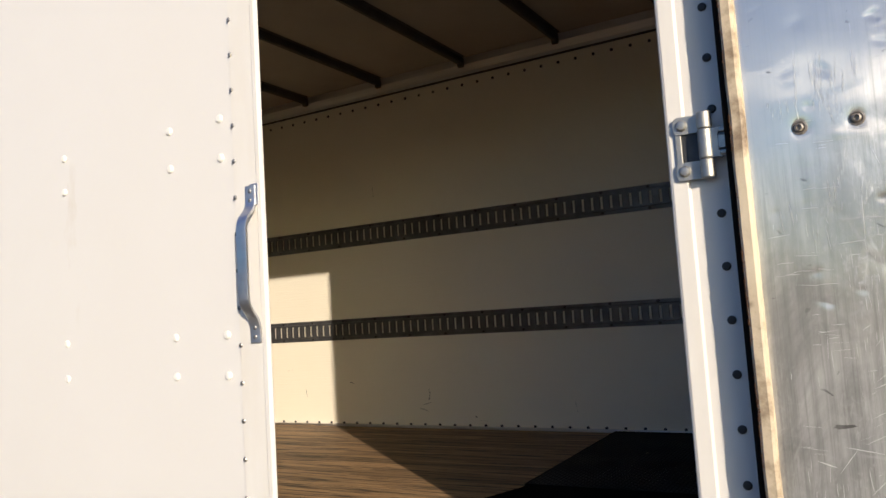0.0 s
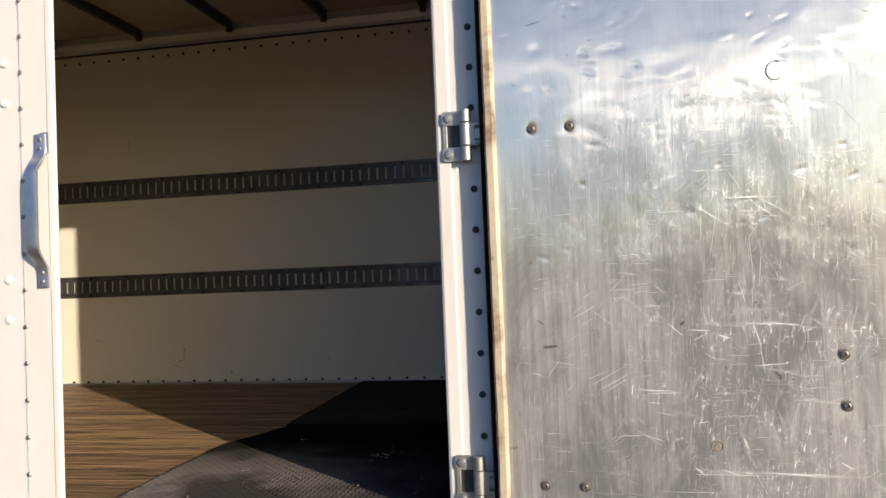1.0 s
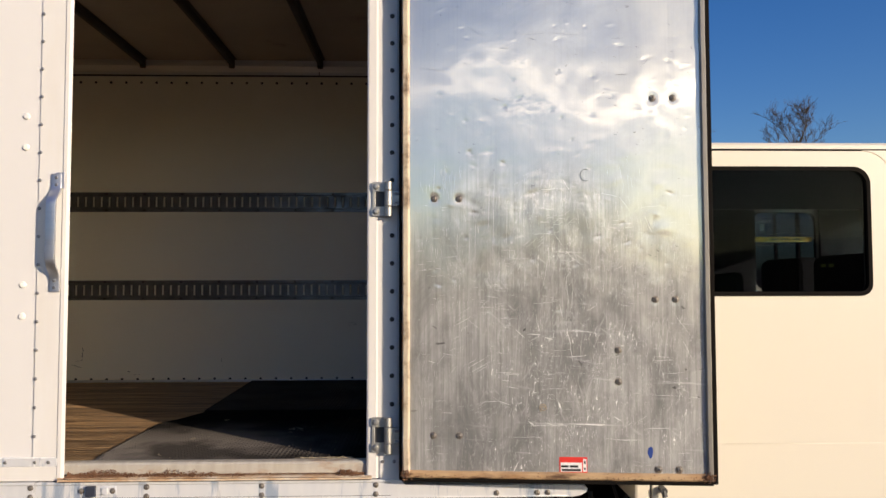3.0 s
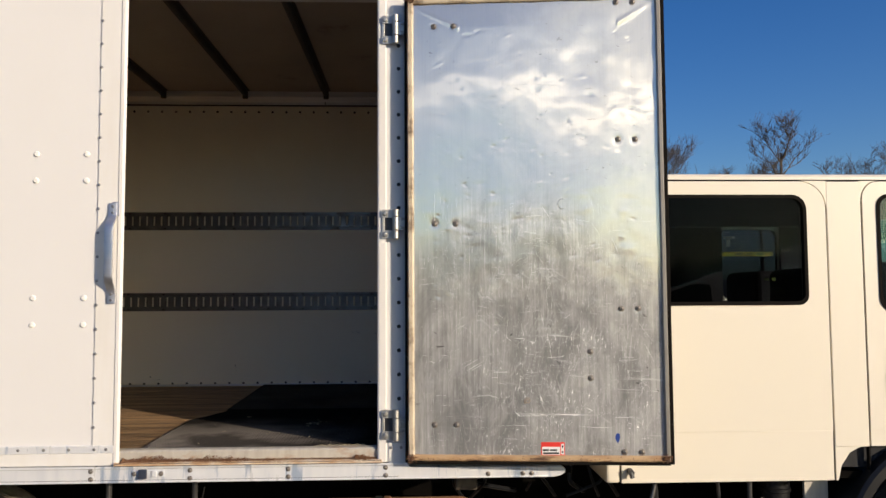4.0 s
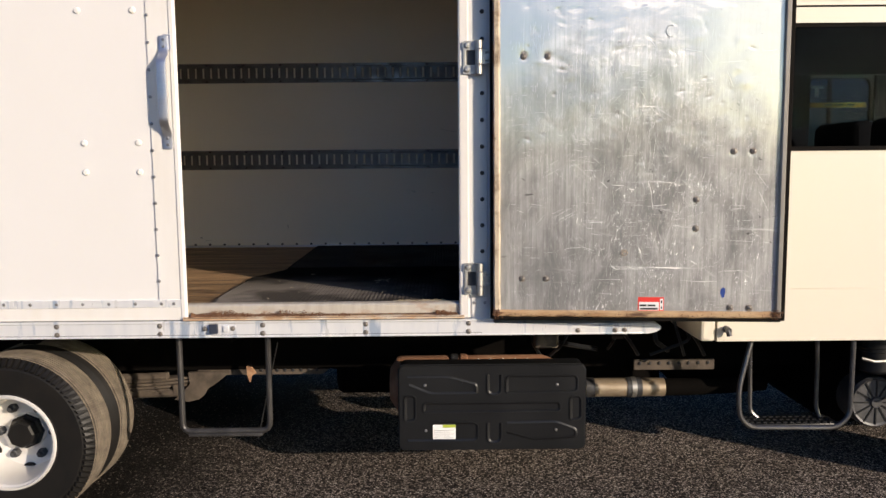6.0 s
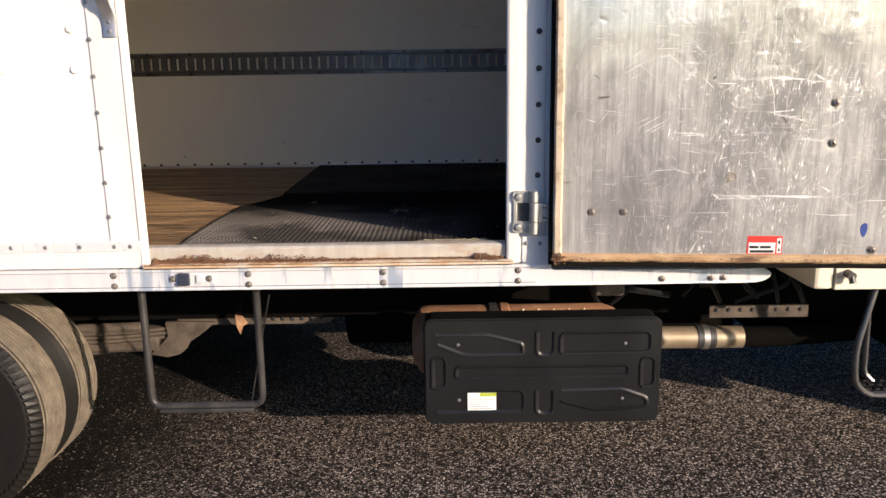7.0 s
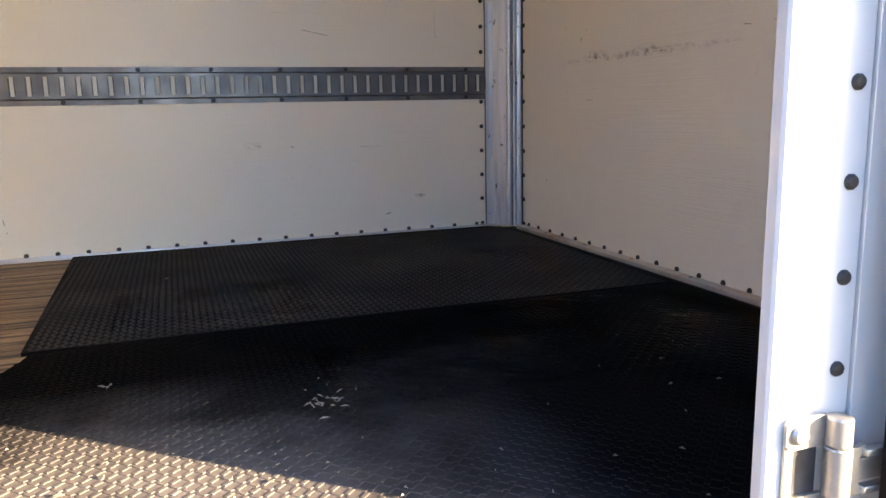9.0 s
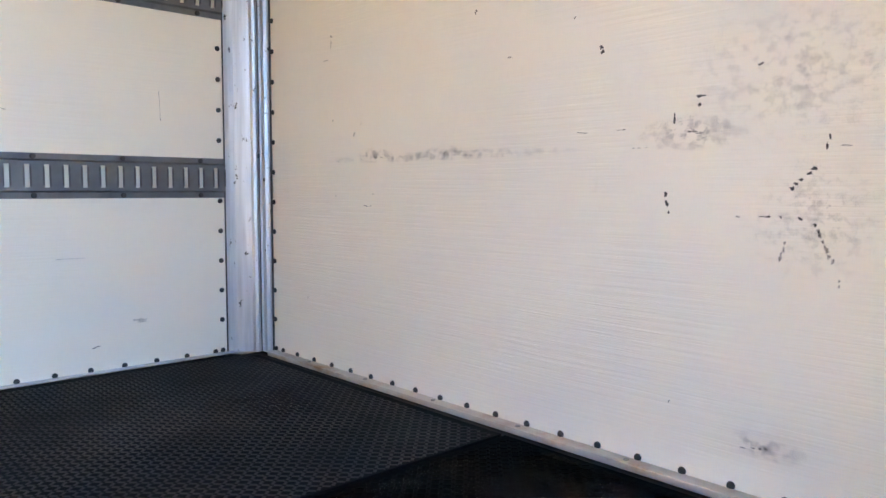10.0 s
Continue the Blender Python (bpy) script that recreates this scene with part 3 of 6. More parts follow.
frame_left = jamb(X_OPEN0, -1.161, "door_jamb")
frame_right = jamb(X_OPEN1, 0.072, "door_jamb", True)
part("jamb_post", box(0.022, 0.0715, 0.0005, 0.0300, 0.866, Z_OPEN + 0.06, 0.001), white_frame, truck)
bm = bmesh.new()
extrude_outline(bm, [(0.0, -0.004), (0.008, -0.009), (0.02, -0.009), (0.026, -0.005), (0.062, -0.005), (0.062, 0.0), (0.014, 0.0), (0.014, 0.07), (0.004, 0.07)],
                lambda u, v, w: Vector((X_OPEN0 + w, v, Z_OPEN + u)), X_OPEN1 - X_OPEN0)
part("door_header", bm, white_frame, truck, smooth=False)
part("drip_rail", box(-1.16, 0.9, -0.022, -0.001, 2.800, 2.812, 0.003), mill, truck)

# flange seam and repair plate on the hinge side
part("cover_plate", box(0.012, 0.098, -0.0085, -0.0052, 0.800, 0.888, 0.001), white_frame, truck, "riveted white cover plate at the foot of the jamb")
part("cover_strip", box(0.076, 0.30, -0.0075, -0.0005, 0.892, 2.70, 0.001), white_frame, truck)

# rivets round the doorway
for k in range(19):
    set_rivet("rivet", pop_rivet, frame_left, -1.158, -0.0055, 0.961 + 0.0971 * k)
for k in range(17):
    z = 1.0623 + 0.0969 * k
    if min(abs(z - h) for h in (2.58, 1.77)) > 0.03:
        set_rivet("rivet", dark_rivet, frame_right, 0.054, -0.0055, z)
for x, z in ((0.022, 0.868), (0.062, 0.868)):
    set_rivet("rivet", pop_rivet, frame_right, x, -0.009, z)
for x in (-1.210, -1.410, -1.900):
    for z in (2.058, 1.950, 1.475, 1.368):
        set_rivet("bolt_head", white_rivet, side_wall, x, -0.0005, z)

# foot trim left of the doorway: riveted strip, then the skirt and the side rail
strip = part("trim_strip", box(TAIL, -1.078, -0.0085, -0.0005, 0.860, 0.890, 0.0015), rail_white, truck, "aluminium trim strip with rivets")
set_rivet("rivet", pop_rivet, strip, -1.106, -0.008, 0.875)
for k in range(33):
    set_rivet("rivet", pop_rivet, strip, -1.152 - 0.0985 * k, -0.008, 0.875)
part("skirt", box(TAIL, -1.068, -0.0065, -0.0004, 0.812, 0.859, 0.001), white_frame, truck)

# side rail with a tapered nose under the open door
bm = bmesh.new()
extrude_outline(bm, [(TAIL, 0.745), (0.68, 0.745), (0.705, 0.750), (0.722, 0.760), (0.726, 0.772), (0.715, 0.781), (0.69, 0.785), (0.10, 0.790), (0.085, 0.808), (TAIL, 0.810)],
                lambda u, v, w: Vector((u, -0.014 + w, v)), 0.06)
side_rail = part("side_rail", bm, rail_white, truck, "stained white aluminium side rail with bolt pairs", smooth=False)
part("rail_lip", box(TAIL, 0.66, -0.018, -0.0142, 0.745, 0.751, 0.0015), rail_white, truck)
for z, z1 in ((0.7545, 0.7558), (0.7985, 0.8000)):
    part("rail_groove", box(TAIL, 0.05, -0.0152, -0.0141, z, z1), dark_steel if z < 0.78 else zinc, side_rail)
for k in range(9):
    for z in (0.760, 0.791):
        set_rivet("bolt", rail_bolt, side_rail, -0.387 * k, -0.0145, z)
for x in (0.412, 0.552, 0.588):
    set_rivet("bolt", rail_bolt, side_rail, x, -0.0145, 0.760)

# door keeper brackets, one below and one above the doorway
def keeper(z):
    ob = part("door_keeper", box(-1.000, -0.875, -0.0180, -0.0145, z - 0.013, z + 0.013, 0.001), rail_white, truck, "zinc door catch with two bolts")
    # catch block takes the dark blue of its shade as its colour
    part("catch", box(-0.972, -0.940, -0.030, -0.0182, z - 0.018, z + 0.018, 0.002), latch_shade, ob)
    part("catch_arm", box(-0.922, -0.900, -0.024, -0.0182, z - 0.012, z + 0.012, 0.003), rail_white, ob)
    for x in (-0.990, -0.886):
        set_rivet("bolt", rail_bolt, ob, x, -0.0180, z)


keeper(0.780)
keeper(2.756)

# sill: worn threshold, rusted channel and lip
bm = bmesh.new()
extrude_outline(bm, [(0.050, 0.845), (0.050, 0.867), (0.030, 0.869), (0.012, 0.866), (0.006, 0.860), (0.010, 0.826), (0.040, 0.826)],
                lambda u, v, w: Vector((X_OPEN0 - 0.020 + w, u, v)), 1.040)
part("threshold", bm, sill_worn, truck, "chipped and rusted white steel threshold", smooth=False)
bm = bmesh.new()
extrude_outline(bm, [(0.075, 0.815), (0.012, 0.822), (-0.010, 0.820), (-0.016, 0.824), (-0.022, 0.822), (-0.022, 0.810), (0.02, 0.8105), (0.075, 0.8105)],
                lambda u, v, w: Vector((X_OPEN0 - 0.015 + w, u, v)), 1.055)
channel = part("sill_channel", bm, sill_rust, truck, "rust-stained sill channel", smooth=False)
for z in (0.8112, 0.8200):
    part("sill_seam", box(X_OPEN0 - 0.012, X_OPEN1 + 0.006, -0.0232, -0.0212, z - 0.0009, z + 0.0009), gap_dark, channel)
rng = random.Random(5)
verts, faces = [], []
def crumb(cx, cy, cz, r):
    """A small irregular lump added to verts and faces."""
    i = len(verts)
    for d in ((1, 0, 0), (0, 1, 0), (-1, 0, 0), (0, -1, 0), (0, 0, 1), (0, 0, -1)):
        s = r * rng.uniform(0.55, 1.25)
        verts.append((cx + d[0] * s, cy + d[1] * s, cz + d[2] * s * 0.8))
    for a, b in ((0, 1), (1, 2), (2, 3), (3, 0)):
        faces.append((i + a, i + b, i + 4))
        faces.append((i + b, i + a, i + 5))


for _ in range(5200):
    u = rng.random()
    x = X_OPEN0 + (0.01 + 0.60 * u * u if rng.random() < 0.82 else rng.uniform(0.93, 1.012))
    y = 0.004 - abs(rng.gauss(0, 0.010))
    heap = 0.5 + 0.8 * noise.noise((x * 9, 0.4, 0.2)) + 0.4 * noise.noise((x * 31, 1.4, 0.2))
    if heap < rng.random() * 0.9:
        continue
    crumb(x, y, 0.824 + max(0, 0.017 - 1.1 * abs(y - 0.004)) * rng.random() * max(heap, 0.2) * 1.5, rng.choice((0.0008, 0.0014, 0.0020, 0.0030)))
for _ in range(1500):
    crumb(X_OPEN0 + rng.uniform(0.01, 1.01), 0.006 - abs(rng.gauss(0, 0.004)), 0.825 + 0.005 * rng.random(), rng.uniform(0.0007, 0.0018))
me = bpy.data.meshes.new("sill_dirt")
me.from_pydata(verts, [], faces)
me.materials.append(soil)
tagged(new("sill_dirt", me), "brown soil and crumbs gathered in the door sill", "dirt", kind="stuff")

# hinges
def hinge(z):
    """Bolted plate with two ears, a three-part barrel and a forked strap to the leaf."""
    h = part("hinge", box(-0.0155, -0.0035, -0.0140, -0.0092, z - 0.052, z + 0.052, 0.002), zinc, truck, "galvanised steel strap hinge")
    # dark sheet laid in the open gap, giving it the colour of shade
    part("back_plate", box(-0.0033, 0.030, -0.0104, -0.0092, z - 0.046, z + 0.046, 0.0005), dark_steel, h)
    for s in (-1, 1):
        bm = bmesh.new()
        extrude_outline(bm, rounded(-0.0165, 0.036, z + s * 0.043 - 0.0165, z + s * 0.043 + 0.0165, (0.009, 0.002, 0.002, 0.009)), lambda u, v, w: Vector((u, -0.0165 + w, v)), 0.0050)
        part("lug", bm, zinc, h)
        set_rivet("carriage_bolt", carriage, h, -0.001, -0.0165, z + s * 0.043)
    for a, b, rad in ((-0.062, -0.0275, 0.0130), (-0.0265, 0.0275, 0.0138), (0.0285, 0.060, 0.0130)):
        bm = bmesh.new()
        tube(bm, [(0.042, -0.026, z + a), (0.042, -0.026, z + a + 0.002), (0.042, -0.026, z + b - 0.002), (0.042, -0.026, z + b)], [rad * 0.9, rad, rad, rad * 0.9], 20)
        part("knuckle", bm, zinc, h)
    bm = bmesh.new()
    extrude_outline(bm, [(0.050, -0.027), (0.062, -0.026), (0.070, -0.029), (0.070, -0.021), (0.064, -0.014), (0.064, 0.014), (0.070, 0.021), (0.070, 0.029), (0.062, 0.026), (0.050, 0.027)],
                    lambda u, v, w: Vector((u, -0.034 + w, z + v)), 0.006)
    part("strap_fork", bm, zinc, h)
    part("strap", box(0.0642, 0.104, -0.033, -0.0285, z - 0.012, z + 0.012, 0.001), zinc, h)
    for s in (-1, 1):
        part("strap_bar", box(0.0665, 0.104, -0.0400, -0.0285, z + s * 0.0205 - 0.004, z + s * 0.0205 + 0.004, 0.002), zinc, h)


for z in (2.580, 1.770, 0.960):
    hinge(z)

# grab handle: flat tabs and a bowed bar
def bar_strip(bm, line, width, thick, axis):
    """A flat bar of rounded section swept along a line; axis is the direction of its width."""
    ax = Vector(axis)
    rings = []
    pts = [Vector(p) for p in line]
    for i, p in enumerate(pts):
        d = (pts[min(i + 1, len(pts) - 1)] - pts[max(i - 1, 0)]).normalized()
        nrm = d.cross(ax).normalized()
        sec = [(-0.5, -0.35), (-0.36, -0.5), (0.36, -0.5), (0.5, -0.35), (0.5, 0.35), (0.36, 0.5), (-0.36, 0.5), (-0.5, 0.35)]
        rings.append([bm.verts.new(p + ax * width * a + nrm * thick * b) for a, b in sec])
    for a, b in zip(rings, rings[1:]):
        for k in range(8):
            bm.faces.new((a[k], a[(k + 1) % 8], b[(k + 1) % 8], b[k]))
    bm.faces.new(rings[0])
    bm.faces.new(rings[-1])
    bmesh.ops.recalc_face_normals(bm, faces=bm.faces)
    return bm


line = bend([(-1.099, -0.009, 1.857), (-1.099, -0.009, 1.800), (-1.099, -0.046, 1.765), (-1.099, -0.046, 1.545), (-1.099, -0.009, 1.508), (-1.099, -0.009, 1.452)], 0.03)
grip = part("grab_handle", bar_strip(bmesh.new(), line, 0.033, 0.009, (1, 0, 0)), mill, truck, "dull zinc grab handle bolted beside the doorway")
for z in (1.843, 1.818, 1.490, 1.466):
    set_rivet("bolt", pop_rivet, grip, -1.099, -0.0125, z)
part("handle_backing", box(-1.101, -1.073, -0.0105, -0.0055, 1.806, 1.862, 0.001), mill, grip)

# ---- the open door leaf ----
LEAF = pose(0.083, -0.058, 0.816, 0, -0.05, -5.4)
leaf = part("side_door", box(0.022, 1.034, 0.024, 0.038, 0.006, 1.884, 0.004), white_panel, truck, "open side door with a dented bare aluminium inner face", LEAF)
LW, LH = 1.046, 1.890


SHEET_BOLTS = [(u, z - 0.816) for u, z in ((0.857, 2.659), (0.923, 2.658), (0.118, 2.576), (0.198, 2.575), (0.117, 1.765), (0.202, 1.764), (0.855, 2.097), (0.922, 2.097),
               (0.854, 1.421), (0.920, 1.421), (0.730, 1.252), (0.730, 1.148), (0.113, 0.965), (0.200, 0.965), (0.856, 0.863), (0.923, 0.863))]
# the beaten sheet: long waves, a crease across the top, dimples at the bolts, many small knocks
nx, nz = 300, 520
U, V = np.meshgrid(0.028 + (LW - 0.058) * np.arange(nx + 1) / nx, 0.032 + (LH - 0.062) * np.arange(nz + 1) / nz)
Y = np.zeros_like(U)
for j in range(nz + 1):
    for i in range(nx + 1):
        u, v = U[j, i], V[j, i]
        Y[j, i] = (0.0062 * noise.noise((u * 2.1, v * 1.9, 3.1)) + 0.0009 * noise.noise((u * 6, v * 5, 7.7)) + 0.0005 * noise.noise((u * 17, v * 15, 2.2))
                   + 0.0008 * max(0, v - 1.0) * noise.noise((u * 8 + v * 2, v * 9, 1.2)))
Y += 0.030 * np.maximum(0, U - 0.82) * np.clip((V - 1.15) / 0.3, 0, 1)
Y += -0.0022 * np.exp(-((V - 1.80 - 0.6 * (U - 0.93)) / 0.012) ** 2) * (U > 0.86) - 0.0022 * np.exp(-((V - 1.80 + 0.5 * (U - 0.12)) / 0.010) ** 2) * (U < 0.22)
# a crumpled patch where cargo has leant on the sheet
crumple = np.exp(-((U - 0.20) / 0.15) ** 2 - ((V - 1.15 - 0.10 * np.sin(U * 9)) / 0.055) ** 2) + np.exp(-((U - 0.43) / 0.12) ** 2 - ((V - 1.24) / 0.055) ** 2)
fold = np.array([[noise.noise((u * 34, v * 46, 5.5)) + 0.5 * noise.noise((u * 80, v * 90, 1.5)) for u in U[0]] for v in V[:, 0]])
Y += crumple * 0.00024 * fold
rng = random.Random(11)
knocks = [(rng.uniform(0.05, 1.0), rng.uniform(0.55, 1.85), rng.uniform(0.0034, 0.0060), rng.uniform(-0.0005, 0.0011), rng.uniform(-0.5, 0.5), rng.uniform(1, 2.8)) for _ in range(150)]
knocks += [(rng.uniform(0.80, 1.0), rng.uniform(0.1, 1.5), rng.uniform(0.010, 0.026), rng.uniform(-0.0009, 0.0007), rng.uniform(-1, 1), rng.uniform(1, 2)) for _ in range(44)]
knocks += [(rng.uniform(0.05, 1.0), rng.uniform(0.95, 1.15), rng.uniform(0.008, 0.02), rng.uniform(-0.0007, 0.0007), rng.uniform(-0.4, 0.4), rng.uniform(1, 4)) for _ in range(40)]
knocks += [(rng.uniform(0.06, 0.99), rng.uniform(0.08, 1.05), rng.uniform(0.004, 0.011), rng.uniform(-0.0005, 0.0006), rng.uniform(-1.5, 1.5), rng.uniform(1, 3.5)) for _ in range(150)]
knocks += [(u, v, 0.014, 0.0020, 0.0, 1.0) for u, v in SHEET_BOLTS]
for du, dv, dr, dd, turn, long in knocks:
    c, q = math.cos(turn), math.sin(turn)
    a, b = (U - du) * c + (V - dv) * q, (V - dv) * c - (U - du) * q
    Y += dd * np.exp(-((a / (dr * long)) ** 2 + (b / dr) ** 2))
E = np.minimum(1, 9 * np.minimum(np.minimum(U - 0.028, LW - 0.030 - U), np.minimum(V - 0.032, LH - 0.030 - V)) + 0.05)
Y = 0.004 + E * Y
def sheet_y(u, v):
    """Depth of the beaten sheet at a place of the leaf."""
    i = min(max(int(round((u - 0.028) / (LW - 0.058) * nx)), 0), nx)
    j = min(max(int(round((v - 0.032) / (LH - 0.062) * nz)), 0), nz)
    return float(Y[j, i])


bm = bmesh.new()
grid = [[bm.verts.new((U[j, i], Y[j, i], V[j, i])) for i in range(nx + 1)] for j in range(nz + 1)]
for j in range(nz):
    for i in range(nx):
        bm.faces.new((grid[j][i], grid[j][i + 1], grid[j + 1][i + 1], grid[j + 1][i]))
me = mesh_from("inner_sheet", bm)
me.polygons.foreach_set("use_smooth", [True] * len(me.polygons))
part("inner_sheet", me, door_sheet, leaf, "bare aluminium sheet, polished above, scratched and scuffed below")

def seal(name, u0, u1, v0, v1, mat, proud, label=""):
    """A strip of soft seal with a wavering rounded face."""
    bm = bmesh.new()
    tall = (v1 - v0) > (u1 - u0)
    n = 60
    rings = []
    for k in range(n + 1):
        s = k / n
        ring = []
        wob = 0.0022 * noise.noise((s * 22, u0 * 5, v0 * 3))
        for a, h in ((0, 0.006), (0.04, -proud * 0.6), (0.22, -proud), (0.78, -proud), (0.96, -proud * 0.6), (1, 0.006)):
            h = h + (wob if h < 0 else 0)
            if tall:
                ring.append(bm.verts.new((u0 + (u1 - u0) * a + wob * 0.6, h, v0 + (v1 - v0) * s)))
            else:
                ring.append(bm.verts.new((u0 + (u1 - u0) * s, h, v0 + (v1 - v0) * a + wob * 0.6)))
        rings.append(ring)
    for a, b in zip(rings, rings[1:]):
        for i in range(5):
            bm.faces.new((a[i], a[i + 1], b[i + 1], b[i]))
    bm.faces.new(rings[0])
    bm.faces.new(rings[-1])
    bmesh.ops.recalc_face_normals(bm, faces=bm.faces)
    return part(name, bm, mat, leaf, label)


seal("seal_strip", 0.008, 0.034, 0.012, LH - 0.010, seal_tan, 0.010, "weathered tan foam door seal")
seal("seal_strip", 0.031, LW - 0.034, 0.010, 0.034, seal_rusty, 0.010, "rust-stained bottom seal")
seal("seal_strip", 0.031, LW - 0.034, LH - 0.036, LH - 0.010, seal_tan, 0.008)
seal("edge_strip", LW - 0.034, LW - 0.014, 0.012, LH - 0.010, edge_alloy, 0.008, "dull aluminium edge strip")
for a in ((-0.0035, 0.0078, 0.0, LH), (LW - 0.0135, LW + 0.002, 0.0, LH)):
    part("rubber_edge", box(a[0], a[1], 0.001, 0.014, a[2], a[3], 0.003), rubber, leaf, "black rubber edge gasket")
for a in ((0.006, LW - 0.014, -0.003, 0.0095), (0.006, LW - 0.014, LH - 0.0095, LH + 0.003)):
    part("rubber_edge", box(a[0], a[1], -0.006, 0.008, a[2], a[3], 0.003), rubber, leaf)
rng = random.Random(3)
verts, faces = [], []
for cu, cv in ((0.022, 0.022), (LW - 0.03, 0.024), (0.022, LH - 0.02), (LW - 0.03, LH - 0.022)):
    for _ in range(160):
        crumb(cu + rng.gauss(0, 0.009), -0.010 - 0.005 * rng.random(), cv + rng.gauss(0, 0.007), rng.uniform(0.0012, 0.0036))
for _ in range(2600):
    v = rng.uniform(0.02, LH - 0.02)
    if noise.noise((v * 16, 2.2, 0.7)) + 0.5 * noise.noise((v * 60, 1.2, 0.7)) > rng.uniform(-0.5, 0.4):
        crumb(0.0085 + abs(rng.gauss(0, 0.0030)), -0.0055 - 0.0035 * rng.random(), v, rng.uniform(0.0008, 0.0020))
for _ in range(160):
    crumb(rng.uniform(0.04, LW - 0.05), -0.010 - 0.003 * rng.random(), 0.014 + abs(rng.gauss(0, 0.006)), rng.uniform(0.001, 0.003))
me = bpy.data.meshes.new("seal_dirt")
me.from_pydata(verts, [], faces)
me.materials.append(soil)
tagged(part("seal_dirt", me, None, leaf, "torn brown scraps at the seal corners"), kind="stuff")

for u, v in SHEET_BOLTS:
    set_rivet("bolt", sheet_bolt, leaf, u, sheet_y(u, v) - 0.0006, v)
u, v = 0.481, 0.245
bm = bmesh.new()
tube(bm, [(u + (0.004 + 0.0007 * k) * math.cos(k * 0.7), sheet_y(u, v) - 0.001, v + (0.004 + 0.0007 * k) * math.sin(k * 0.7)) for k in range(16)], 0.0012, 5)
part("wire_curl", bm, pipe_steel, leaf)

# printed sticker and paint dab on the leaf
u0, v0 = 0.532, 0.032
lie = min(sheet_y(u0 + 0.023 * i, v0 + 0.013 * j) for i in range(5) for j in range(5)) + 0.0008
sticker = part("sticker", box(u0, u0 + 0.092, lie - 0.0012, lie + 0.002, v0, v0 + 0.052, 0.0004), red_print, leaf, "red and white shipping sticker with printed bars")
for a, b, c, d, mt in ((0.004, 0.074, 0.004, 0.034, white_print), (0.078, 0.089, 0.005, 0.046, white_print), (0.006, 0.030, 0.018, 0.025, black_print),
                       (0.034, 0.062, 0.018, 0.025, black_print), (0.008, 0.070, 0.006, 0.013, black_print), (0.081, 0.086, 0.010, 0.018, black_print),
                       (0.081, 0.086, 0.030, 0.040, black_print)):
    lift = 0.0024 if mt is black_print else 0.0018
    part("print_bar", box(u0 + a, u0 + b, lie - lift, lie - 0.0013, v0 + c, v0 + d), mt, truck, m=LEAF)
u, v = 0.829, 0.101
bm = bmesh.new()
extrude_outline(bm, [(0, -0.02), (0.006, -0.014), (0.010, 0.002), (0.009, 0.016), (0.002, 0.020), (-0.006, 0.013), (-0.008, -0.002), (-0.004, -0.012)],
                lambda a, b, w: Vector((u + a, sheet_y(u + a, v + b) + 0.0008 - w, v + b)), 0.0016)
part("paint_dab", bm, blue_paint, leaf, "dab of blue paint")

# gouges and scratches in the sheet
def scratch(u, v, du, dv, w, mat, name="scratch"):
    """A thin lens-shaped scratch lying on the sheet."""
    bm = bmesh.new()
    d = Vector((du, dv)).normalized()
    nrm = Vector((-d.y, d.x))
    n = 7
    out = []
    for s in (1, -1):
        for k in range(n):
            t = (k if s == 1 else n - k) / n
            p = Vector((u + du * t, v + dv * t)) + nrm * s * 0.55 * w * math.sin(math.pi * min(max(t, 0.02), 0.98)) * rng.uniform(0.5, 1.0)
            out.append((p.x, p.y))
    extrude_outline(bm, out, lambda a, b, c: Vector((a, sheet_y(a, b) + 0.0010 - c, b)), 0.0013)
    return part(name, bm, mat, leaf)


# cuts, rubs, hairlines and rakes in the sheet: place, run and width of each
CUTS = (
    (0.392, 0.504, 0.030, -0.028, 0.0030), (0.430, 0.490, 0.047, -0.002, 0.0042), (0.490, 0.478, 0.026, -0.007, 0.0054), (0.439, 0.466, 0.026, 0.014, 0.0018), (0.536, 0.597, 0.015, -0.063, 0.0022),
    (0.561, 0.506, 0.015, -0.058, 0.0042), (0.572, 0.457, 0.008, -0.060, 0.0026), (0.557, 0.413, 0.070, 0.005, 0.0030), (0.431, 0.201, 0.023, -0.018, 0.0072), (0.431, 0.185, 0.139, 0.003, 0.0026),
    (0.485, 0.197, 0.037, -0.011, 0.0036), (0.550, 0.193, 0.027, -0.053, 0.0014), (0.559, 0.193, 0.022, -0.048, 0.0012), (0.712, 0.218, 0.025, -0.014, 0.0066), (0.819, 0.179, 0.083, 0.003, 0.0022),
    (0.727, 0.142, 0.083, 0.000, 0.0031), (0.439, 0.292, 0.026, 0.005, 0.0031),
)
